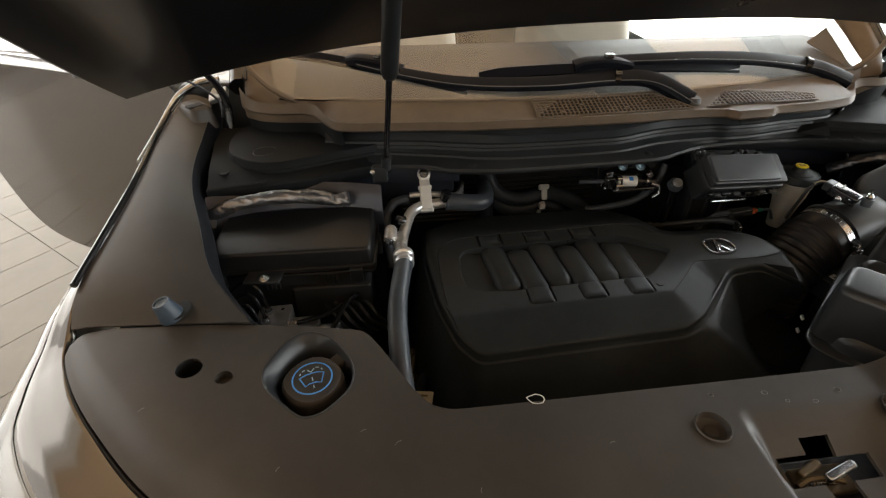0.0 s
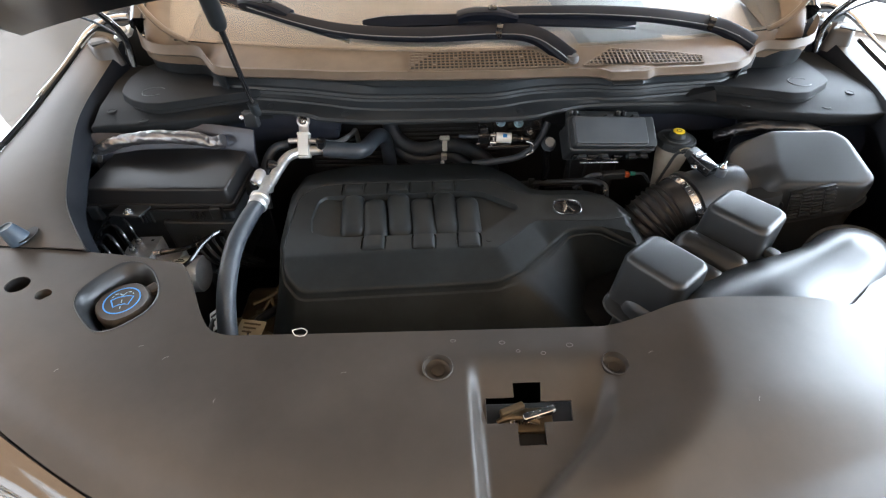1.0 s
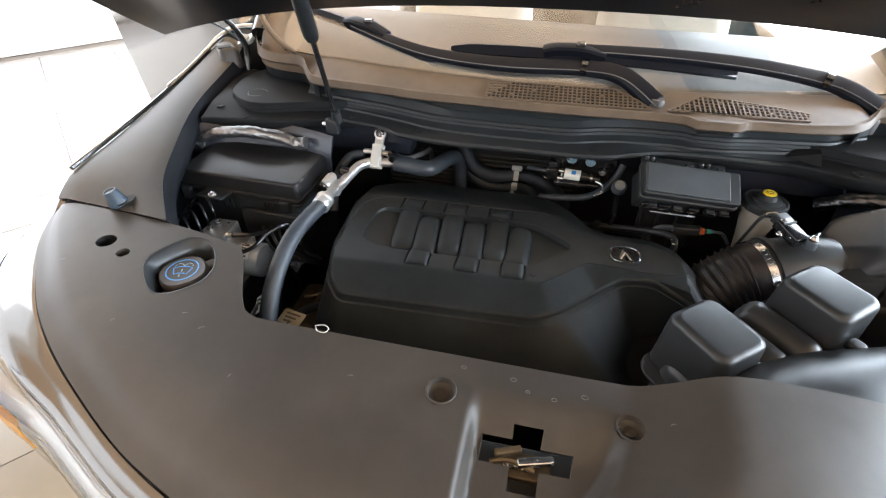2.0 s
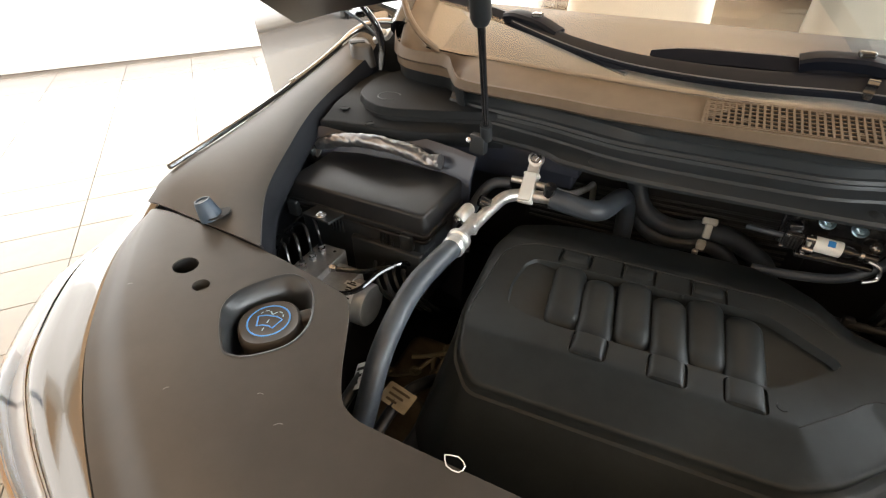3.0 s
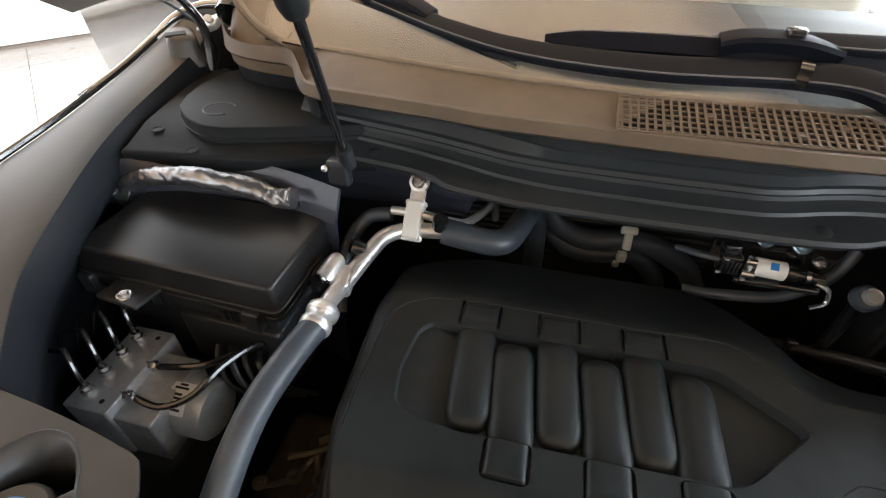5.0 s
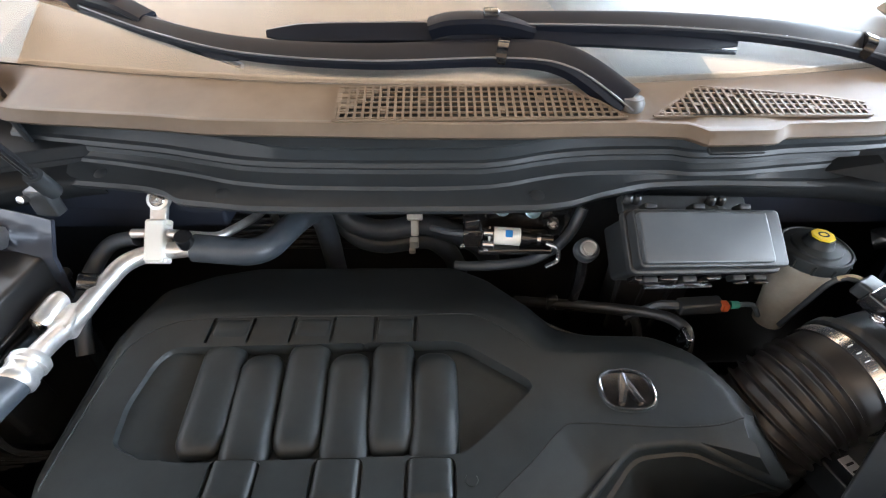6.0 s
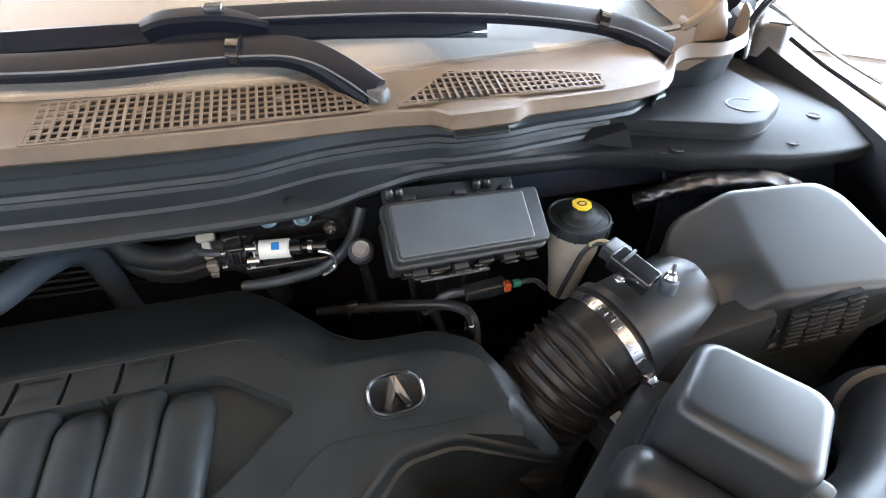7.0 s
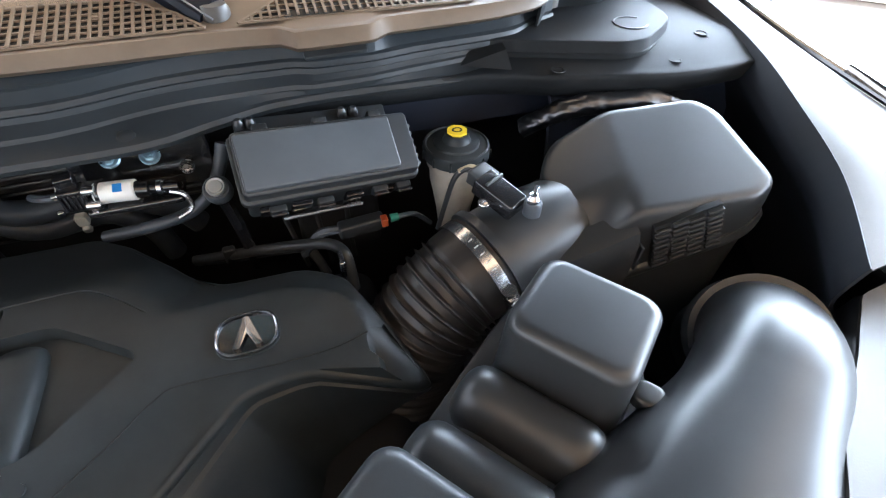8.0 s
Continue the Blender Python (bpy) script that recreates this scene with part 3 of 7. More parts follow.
LIPROW = ((-0.005, -0.014), (0.0015, -0.006), (0.006, -0.0045), (0.0085, -0.0047), (0.03, -0.0115), (0.050, -0.0162), (0.066, -0.0198), (0.073, -0.024), (0.075, -0.034))
part("nose_panel", nose(14, 166, LIPROW), PAINT, car, "dark grey painted nose strip in front of the cover")
LAMP = ((0.0765, -0.042), (0.0785, -0.0265), (0.090, -0.030), (0.103, -0.0335), (0.118, -0.040), (0.130, -0.055), (0.134, -0.10), (0.136, -0.26))
for i0, i1 in ((19, 72), (108, 161)):
    lamp = part("headlamp", nose(i0, i1, [(d - 0.012, z - 0.012) for d, z in LAMP]), HEADLAMP, car, "bright headlamp reflector behind a clear lens")
    part("lens", nose(i0, i1, LAMP), LENS, lamp, "clear headlamp lens")
    part("side_reflector", nose(i0 + (20 if i0 < 90 else 19), i0 + (34 if i0 < 90 else 33), [(d + 0.002, z - 0.004) for d, z in LAMP[4:7]]), AMBER, lamp, "amber side reflector")
part("bumper", nose(72, 109, [(d, z) for d, z in LAMP] + [(0.115, -0.45), (0.09, -0.7)]), PAINT, car, "dark grey painted bumper")
for i0, i1 in ((30, 72), (108, 150)):
    part("bumper", nose(i0, i1, [(0.114, -0.27), (0.122, -0.34), (0.12, -0.5), (0.09, -0.72)]), PAINT, car, "dark grey painted bumper corner")

# bay interior: floor, engine block and firewall take a painted shade colour
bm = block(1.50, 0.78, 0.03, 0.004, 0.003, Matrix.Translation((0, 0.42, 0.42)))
part("bay_floor", bm, BAY_SHADE, car, "engine bay floor coloured as deep shade")
part("engine_block", block(0.62, 0.33, 0.42, 0.03, 0.03, Matrix.Translation((-0.05, 0.40, 0.44))), BAY_SHADE, car, "engine block under its cover, coloured as deep shade")
part("firewall", block(1.66, 0.03, 0.62, 0.005, 0.005, Matrix.Translation((0, 0.83, 0.44))), BAY_SHADE, car, "firewall coloured as deep shade")
part("underhood_insulator", block(1.5, 0.02, 0.2, 0.004, 0.004, Matrix.Translation((0, 0.800, 0.72))), BAY_SHADE, car, "felt insulation on the firewall, coloured as deep shade")
for side in (-1, 1):
    part("inner_wing", block(0.03, 0.52, 0.54, 0.005, 0.005, Matrix.Translation((side * 0.81, 0.57, 0.44))), BAYPAINT, car, "dark painted inner wing")
    part("wheel_liner", block(0.02, 0.20, 0.52, 0.005, 0.005, Matrix.Translation((side * 0.765, 0.235, 0.42))), DULL, car, "black liner beside the headlamp")
    # suspension tower under the shelf
    rows = [[(side * ((0.44 if side < 0 else 0.50) + 0.30 * i / 12), y + 0.035 * math.cos((i / 12 - 0.5) * 3.0) + (0.05 if side > 0 else 0), z) for i in range(13)] for y, z in ((0.50, 0.80), (0.515, 0.95), (0.528, 1.03), (0.55, 1.06))]
    part("suspension_tower", strip(rows, 0.004), BAYPAINT, car, "blue-black painted sheet-metal tower")
for side in (-1, 1):
    part("apron", block(0.20, 0.03, 0.24, 0.006, 0.006, Matrix.Translation((side * 0.745, 0.868, 0.925))), DULL, car, "dark apron panel behind the hinge")
    part("apron", block(0.02, 0.20, 0.15, 0.006, 0.006, Matrix.Translation((side * 0.780, 0.80, 0.92))), DULL, car, "dark apron side panel")
part("radiator_support", block(1.06, 0.03, 0.48, 0.004, 0.004, Matrix.Translation((0, 0.03, 0.44))), BAY_SHADE, car)

# cowl panel
LIP = [(-0.71, 0.80), (-0.70, 0.768), (-0.685, 0.748), (-0.66, 0.728), (-0.62, 0.715), (-0.575, 0.709), (-0.556, 0.698), (-0.535, 0.667), (-0.512, 0.640), (-0.47, 0.629), (-0.42, 0.623), (-0.331, 0.612), (-0.278, 0.603), (-0.18, 0.598), (-0.063, 0.593), (0.02, 0.592), (0.153, 0.595), (0.21, 0.590), (0.225, 0.575), (0.29, 0.577), (0.31, 0.590), (0.40, 0.595), (0.47, 0.609), (0.505, 0.632), (0.522, 0.652), (0.540, 0.674), (0.562, 0.681), (0.60, 0.677), (0.645, 0.692), (0.675, 0.712), (0.692, 0.735), (0.71, 0.80)]
SEAL1 = [(-0.63, 0.715), (-0.40, 0.655), (-0.325, 0.638), (-0.244, 0.614), (-0.19, 0.600), (-0.06, 0.598), (-0.008, 0.598), (0.027, 0.602), (0.058, 0.612), (0.10, 0.625), (0.13, 0.630), (0.20, 0.632), (0.235, 0.622), (0.255, 0.616), (0.29, 0.616), (0.325, 0.640), (0.47, 0.655), (0.63, 0.72)]
SEAL2 = [(-0.63, 0.70), (-0.5, 0.660), (-0.427, 0.646), (-0.351, 0.631), (-0.298, 0.616), (-0.243, 0.602), (-0.19, 0.597), (-0.06, 0.594), (-0.004, 0.594), (0.03, 0.599), (0.066, 0.610), (0.108, 0.619), (0.16, 0.623), (0.213, 0.623), (0.243, 0.615), (0.288, 0.615), (0.35, 0.624), (0.462, 0.634), (0.50, 0.655), (0.63, 0.71)]
SEAL3 = [(-0.63, 0.69), (-0.5, 0.652), (-0.389, 0.628), (-0.312, 0.607), (-0.254, 0.589), (-0.187, 0.580), (-0.06, 0.577), (0.0, 0.579), (0.03, 0.584), (0.066, 0.595), (0.10, 0.603), (0.135, 0.607), (0.21, 0.609), (0.235, 0.604), (0.283, 0.605), (0.335, 0.612), (0.405, 0.622), (0.48, 0.640), (0.63, 0.70)]
SEAL4 = [(-0.63, 0.66), (-0.46, 0.612), (-0.417, 0.606), (-0.363, 0.597), (-0.338, 0.588), (-0.316, 0.573), (-0.275, 0.565), (-0.236, 0.559), (-0.15, 0.556), (0.0, 0.556), (0.06, 0.558), (0.09, 0.563), (0.135, 0.581), (0.20, 0.600), (0.26, 0.603), (0.38, 0.600), (0.446, 0.600), (0.63, 0.66)]


def glass_base(x):
    return 0.658 + 0.24 * x * x


def glass_z(x, y):
    return 1.160 + 0.6 * (y - glass_base(x))


def cowl_z(x, y):
    a, b = lerp_table(LIP, x), glass_base(x) + 0.01
    f = min(max((y - a) / max(b - a, 0.02), 0.0), 1.0)
    return 1.139 + 0.019 * f


def tub(x, f):
    """Sinks the cowl behind its lip at both ends and lifts the lip there."""
    ends = smooth01(0.50, 0.57, abs(x))
    return ends * (0.010 * (1 - f) - 0.030 * smooth01(0.03, 0.16, f) * smooth01(1.0, 0.55, f))


xs = [-0.70 + 1.40 * i / 200 for i in range(201)]
rows = []
for f in (0.0, 0.03, 0.06, 0.10, 0.14, 0.2, 0.3, 0.4, 0.5, 0.6, 0.7, 0.8, 0.9, 1.0):
    row = []
    for x in xs:
        a = lerp_table(LIP, x)
        b = max(glass_base(x) + 0.012, a + 0.01)
        rim = 0.003 * smooth01(0.12, 0.04, f)
        row.append((x, a + (b - a) * f, 1.139 + 0.019 * f + rim - 0.003 * (f == 0) + tub(x, f)))
    rows.append(row)
front = [[(x, lerp_table(LIP, x) + dy, 1.138 + dz + tub(x, 0)) for x in xs] for dy, dz in ((0.011, -0.009), (0.002, -0.0065), (-0.0012, -0.0035))]
cowl = part("cowl_panel", strip(front + rows, 0.003), COWL, car, "plastic cowl panel below the windshield, coloured with its tan reflection")
for side in (-1, 1):
    ends = [x for x in xs if side * x > 0.50]
    part("end_skirt", strip([[(x, lerp_table(LIP, x) + dy, z + tub(x, 0)) for x in ends] for dy, z in ((0.016, 1.074), (0.012, 1.100), (0.007, 1.128), (0.006, 1.1318))], 0.003), SHELFBLACK, car, "black skirt under the end of the cowl")
PROFILE = ((LIP, 0.012, 1.130), (SEAL1, 0.010, 1.126), (SEAL1, 0.003, 1.1205), (SEAL1, 0.0, 1.1182), (SEAL1, 0.0008, 1.1162), (SEAL2, 0.005, 1.1015), (SEAL2, 0.0006, 1.0995), (SEAL2, 0.0, 1.0982), (SEAL2, 0.0028, 1.0962), (SEAL2, 0.0024, 1.0948), (SEAL2, -0.0012, 1.0932), (SEAL2, -0.0016, 1.0915), (SEAL2, 0.0, 1.0898), (SEAL3, 0.004, 1.0828), (SEAL3, 0.0006, 1.0815), (SEAL3, 0.0, 1.0802), (SEAL3, 0.001, 1.0785), (SEAL4, 0.006, 1.0712), (SEAL4, 0.0012, 1.0700), (SEAL4, 0.0, 1.0682), (SEAL4, 0.0015, 1.0655), (SEAL4, 0.008, 1.0645))
seal = part("cowl_seal", strip([[(x, lerp_table(t, x) + dy, z) for x in xs if abs(x) < 0.545] for t, dy, z in PROFILE], 0.003), MATTE, car, "stepped black plastic cowl seal", angle=16)
# Thin pale tubes draw the glint along each seal step.
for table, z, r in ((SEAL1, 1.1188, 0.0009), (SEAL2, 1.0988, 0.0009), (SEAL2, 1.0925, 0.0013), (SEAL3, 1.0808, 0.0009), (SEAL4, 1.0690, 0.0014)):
    part("seal_lip_highlight", tube([(x, lerp_table(table, x) - (0.0022 if z == 1.0925 else 0.0006), z + 0.0002) for x in xs[::2] if -0.47 < x < 0.48], r * 1.15, 8, 2), EDGE_HIGHLIGHT, seal, "pale highlight line along the rounded seal lip")
for x in (-0.27, 0.062, -0.42):
    part("push_clip", lathe([(0.008, 0), (0.0078, 0.0015), (0.006, 0.0025), (0.0, 0.003)], 18, Matrix.Translation((x, lerp_table(SEAL4, x) + 0.012, 1.0745)) @ pose(0, 0, 0, 20, 0, 0)), DULL, seal)
part("notch_tab", block(0.058, 0.010, 0.003, 0.002, 0.001, Matrix.Translation((0.256, 0.575, 1.125)) @ pose(0, 0, 0, 20, 0, 3)), DULL, seal)

# air intake grilles in the cowl: bars over a black sheet painted as the opening's shade
GRILLE_L = [(-0.148, 0.6005), (0.150, 0.605), (0.127, 0.629), (0.088, 0.655), (-0.146, 0.655)]
GRILLE_R = [(0.178, 0.606), (0.405, 0.609), (0.412, 0.632), (0.36, 0.644), (0.240, 0.656)]
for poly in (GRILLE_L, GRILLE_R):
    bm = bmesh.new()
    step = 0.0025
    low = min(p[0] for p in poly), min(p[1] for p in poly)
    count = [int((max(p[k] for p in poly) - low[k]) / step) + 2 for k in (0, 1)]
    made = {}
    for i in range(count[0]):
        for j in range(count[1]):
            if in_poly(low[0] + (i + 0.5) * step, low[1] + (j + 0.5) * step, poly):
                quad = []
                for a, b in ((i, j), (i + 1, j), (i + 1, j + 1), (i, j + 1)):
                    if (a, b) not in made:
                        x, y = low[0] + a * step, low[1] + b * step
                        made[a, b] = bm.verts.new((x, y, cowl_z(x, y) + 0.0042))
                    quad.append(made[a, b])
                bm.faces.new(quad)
    opening = part("grille_shade_sheet", bm, HOLE_SHADE, cowl, "black sheet painted as the shade under the intake grille")
    bm = bmesh.new()

    def bar(x0, y0, x1, y1, w):
        d = Vector((x1 - x0, y1 - y0, 0)).normalized()
        s = Vector((-d.y, d.x, 0)) * (w / 2)
        a, b = Vector((x0, y0, cowl_z(x0, y0) + 0.0066)), Vector((x1, y1, cowl_z(x1, y1) + 0.0066))
        dn = Vector((0, 0, -0.0016))
        v = [bm.verts.new(p) for p in (a - s, a + s, b + s, b - s, a - s + dn, a + s + dn, b + s + dn, b - s + dn)]
        for f in ((0, 1, 2, 3), (4, 7, 6, 5), (0, 4, 5, 1), (2, 6, 7, 3), (1, 5, 6, 2), (0, 3, 7, 4)):
            bm.faces.new([v[k] for k in f])

    def cross_cut(axis, value):
        hits = []
        for (x0, y0), (x1, y1) in zip(poly, poly[1:] + poly[:1]):
            a, b = (x0, x1) if axis == 0 else (y0, y1)
            if (a > value) != (b > value):
                t = (value - a) / (b - a)
                hits.append(y0 + t * (y1 - y0) if axis == 0 else x0 + t * (x1 - x0))
        return (min(hits), max(hits)) if len(hits) >= 2 else None

    x = min(p[0] for p in poly) + 0.0041
    while x < max(p[0] for p in poly):
        if (c := cross_cut(0, x)) and c[1] - c[0] > 0.003:
            bar(x, c[0] - 0.0005, x, c[1] + 0.0005, 0.0026)
        x += 0.0082
    y = min(p[1] for p in poly) + 0.0041
    while y < max(p[1] for p in poly):
        if (c := cross_cut(1, y)) and c[1] - c[0] > 0.003:
            bar(c[0] - 0.0005, y, c[1] + 0.0005, y, 0.0026)
        y += 0.0082
    for (x0, y0), (x1, y1) in zip(poly, poly[1:] + poly[:1]):
        bar(x0, y0, x1, y1, 0.0035)
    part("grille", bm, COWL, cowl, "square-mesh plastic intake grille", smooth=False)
    webs = [(5 + 5 * k, 1 + 2 * (k % 3)) for k in range(7)]
    if poly is GRILLE_L:
        webs += [(c, r) for r in range(6) for c in range(5) if c < r - 0.5]
    for wc, wr in webs:
        gx = min(p[0] for p in poly) + 0.0082 * (wc + 1)
        gy = min(p[1] for p in poly) + 0.0082 * (wr + 1)
        if in_poly(gx, gy, poly):
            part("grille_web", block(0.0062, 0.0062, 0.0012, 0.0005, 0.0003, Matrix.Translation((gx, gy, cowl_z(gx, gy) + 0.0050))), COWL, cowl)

# upright corner mouldings at both ends of the cowl
for side in (-1, 1):
    cols = resample([(0.600, 0.745, 0.3), (0.635, 0.742, 0.6), (0.665, 0.748, 0.95), (0.69, 0.765, 1.1), (0.70, 0.80, 1.15)], 18)
    lift = resample([(0.0, 0.0, 0), (0.010, 0.018, 0), (0.03, 0.042, 0), (0.08, 0.075, 0), (0.16, 0.12, 0)], 14)
    rows = [[(side * c.x, c.y + q.x - 0.004, 1.142 + q.y * c.z) for c in cols] for q in lift]
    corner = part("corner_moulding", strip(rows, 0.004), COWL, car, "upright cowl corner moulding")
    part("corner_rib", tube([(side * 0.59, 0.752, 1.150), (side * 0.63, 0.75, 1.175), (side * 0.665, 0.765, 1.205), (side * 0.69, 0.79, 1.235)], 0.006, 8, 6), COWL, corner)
    part("windshield_pillar", tube([(side * 0.70, 0.80, 1.17), (side * 0.70, 0.95, 1.27), (side * 0.66, 1.3, 1.48)], 0.028, 10, 6), TRIM, car, "dark windshield pillar")

# shelves over the suspension towers
SHELF_EDGE = {-1: [(0.40, 0.612), (0.469, 0.604), (0.506, 0.592), (0.54, 0.578), (0.58, 0.570), (0.64, 0.562), (0.70, 0.557), (0.765, 0.545)],
              1: [(0.20, 0.604), (0.314, 0.600), (0.40, 0.596), (0.445, 0.586), (0.50, 0.565), (0.55, 0.552), (0.63, 0.533), (0.68, 0.530), (0.765, 0.535)]}
CAP_LINE = {-1: [(0.40, 0.658), (0.507, 0.627), (0.551, 0.613), (0.614, 0.596), (0.645, 0.598), (0.677, 0.614), (0.707, 0.641), (0.718, 0.668), (0.725, 0.71), (0.719, 0.76), (0.70, 0.79), (0.46, 0.79)],
            1: [(0.40, 0.640), (0.461, 0.619), (0.520, 0.599), (0.585, 0.578), (0.615, 0.580), (0.662, 0.611), (0.683, 0.628), (0.690, 0.65), (0.692, 0.71), (0.688, 0.76), (0.67, 0.79), (0.46, 0.79)]}
for side in (-1, 1):
    span = [0.20 + 0.015 * i for i in range(38)] if side > 0 else [0.42 + 0.015 * i for i in range(22)]
    rows = [[(side * x, lerp_table(SHELF_EDGE[side], x) + dy, z) for x in span] for dy, z in ((0.014, 1.043), (0.004, 1.052), (0.0008, 1.060), (0.0, 1.0675), (0.0002, 1.0705), (0.0014, 1.0724), (0.004, 1.0733), (0.009, 1.0739), (0.016, 1.0752))]
    rows += [[(side * (x + 0.04 * f * smooth01(0.64, 0.735, x)), lerp_table(SHELF_EDGE[side], x) * (1 - f) + 0.80 * f + 0.016 * (1 - f), 1.0752 + 0.008 * smooth01(0, 0.2, f) + 0.005 * f) for x in span] for f in (0.1, 0.2, 0.5, 1.0)]
    shelf = part("tower_shelf", strip(rows, 0.003), SHELFBLACK, car, "black plastic shelf over the suspension tower")
    line = [Vector((side * p.x, p.y, 0)) for p in tight([(x, y, 0) for x, y in CAP_LINE[side]], 5, 0.010)]
    bm = loft([[p + Vector((0, 0, z + 0.012 * (p.y - 0.6))) for p in swell(line, -side * d)] for d, z in ((0.0055, 1.0740), (0.0045, 1.0835), (0.0030, 1.0845), (0.0004, 1.0955), (-0.0008, 1.0968), (-0.0030, 1.0973))])
    part("tower_cap", bm, SHELFBLACK, shelf, "raised black plastic tower cover", angle=24)
    ringp = [(side * (0.648 if side < 0 else 0.622) + 0.021 * math.cos(a), (0.645 if side < 0 else 0.624) + 0.019 * math.sin(a), 1.0978) for a in (2 * math.pi * k / 28 * 0.8 + 0.6 for k in range(29))]
    part("moulded_ring", tube(ringp, 0.0010, 6, 1), DULL, shelf)
    for px, py in ((0.50, 0.625), (0.645, 0.570), (0.715, 0.60)) if side < 0 else ((0.50, 0.577), (0.645, 0.558), (0.715, 0.60)):
        edge_y = lerp_table(SHELF_EDGE[side], px) + 0.016
        f = (py - edge_y) / (0.80 - edge_y)
        part("push_clip", lathe([(0.0085, 0.0), (0.0080, 0.0009), (0.0068, 0.0010), (0.0060, 0.0002), (0.0, 0.0006)], 18, Matrix.Translation((side * px, py, 1.0752 + 0.008 * smooth01(0, 0.2, f) + 0.005 * f))), SHELFBLACK, shelf)
    if side > 0:
        part("wedge_tab", loft([[Vector((x, y, z)) for x, y, z in ((0.396, 0.612, 1.078), (0.447, 0.586, 1.078), (0.447, 0.610, 1.078), (0.40, 0.632, 1.078))], [Vector((x, y, z)) for x, y, z in ((0.402, 0.618, 1.082), (0.444, 0.600, 1.096), (0.444, 0.612, 1.099), (0.404, 0.630, 1.085))]]), SHELFBLACK, shelf, smooth=False)
for x0, x1 in ((-0.70, -0.30), (0.205, 0.70)):
    part("cross_member", block(x1 - x0, 0.05, 0.055, 0.006, 0.006, Matrix.Translation(((x0 + x1) / 2, 0.645, 1.0))), BAYPAINT, car, "blue-black painted cross member under the cowl")
part("cowl_underside", block(0.52, 0.17, 0.012, 0.004, 0.003, Matrix.Translation((-0.045, 0.705, 1.052))), BAY_SHADE, car, "underside of the cowl, coloured as shade")
part("cross_member", block(0.22, 0.03, 0.045, 0.004, 0.004, Matrix.Translation((-0.40, 0.628, 1.030)) @ pose(0, 0, 0, 0, 0, -4)), BAYPAINT, car, "blue-black painted strut mount rail")

# windshield and dashboard
rows = []
for j in range(13):
    rows.append([(x * (1 - 0.012 * j), glass_base(x) + 0.07 * j, glass_z(x, glass_base(x) + 0.07 * j)) for x in [-0.70 + 1.4 * i / 40 for i in range(41)]])
ob = part("windshield", strip(rows, 0.004), GLASS, car, "raked windshield glass")
ob.visible_shadow = False
rows = [[(x, glass_base(x) * (1 - k) + 1.05 * k + 0.02 * (1 - k), (1.148 + 0.05 * math.sin(1.9 * k)) + dz - 0.018 * x * k) for x in [-0.70 + 1.4 * i / 30 for i in range(31)]] for k, dz in ((0.0, 0.0), (0.15, 0.0), (0.4, -0.008), (0.7, -0.018), (0.95, -0.020), (1.0, -0.028), (1.02, -0.20))]
part("dashboard", strip(rows, 0.01), DASH, car, "brown dashboard seen through the glass")
for x in (-0.36, 0.36):
    seat = part("front_seat", block(0.52, 0.16, 0.66, 0.07, 0.07, Matrix.Translation((x, 1.72, 0.62)) @ pose(0, 0, 0, -12, 0, 0), 0.85), SEAT, car, "pale leather front seat")
    part("headrest", block(0.28, 0.10, 0.18, 0.045, 0.045, Matrix.Translation((x, 1.86, 1.30)) @ pose(0, 0, 0, -8, 0, 0)), SEAT, seat)
rows = [[(x, 1.3 + 0.9 * j / 6, 1.60 + 0.05 * math.sin(j / 6 * 3) - 0.15 * x * x) for x in [-0.62 + 1.24 * i / 12 for i in range(13)]] for j in range(7)]
part("roof", strip(rows, 0.02), PAINT, car, "dark grey painted roof")


# wipers
def bar(points, section, width, steps=10, up=(0, -0.35, 0.94)):
    """A moulded bar: a section of (across, high) pairs swept along points; width is a function of 0..1."""
    P = catmull(points, steps)
    loops = []
    for i, p in enumerate(P):
        d = (P[min(i + 1, len(P) - 1)] - P[max(i - 1, 0)]).normalized()
        side = d.cross(Vector(up)).normalized()
        top = side.cross(d)
        w = width(i / (len(P) - 1))
        loops.append([p + side * (a * w) + top * (b * w) for a, b in section])
    return loft(loops)


ARM = ((-1.0, -0.55), (-1.0, 0.0), (-0.82, 0.30), (0.25, 0.62), (0.72, 0.60), (1.0, 0.35), (1.0, -0.55))
SPOILER = ((-1.0, -0.50), (-1.05, -0.15), (-0.35, 0.55), (0.05, 0.72), (0.35, 0.55), (0.95, -0.15), (0.9, -0.5))


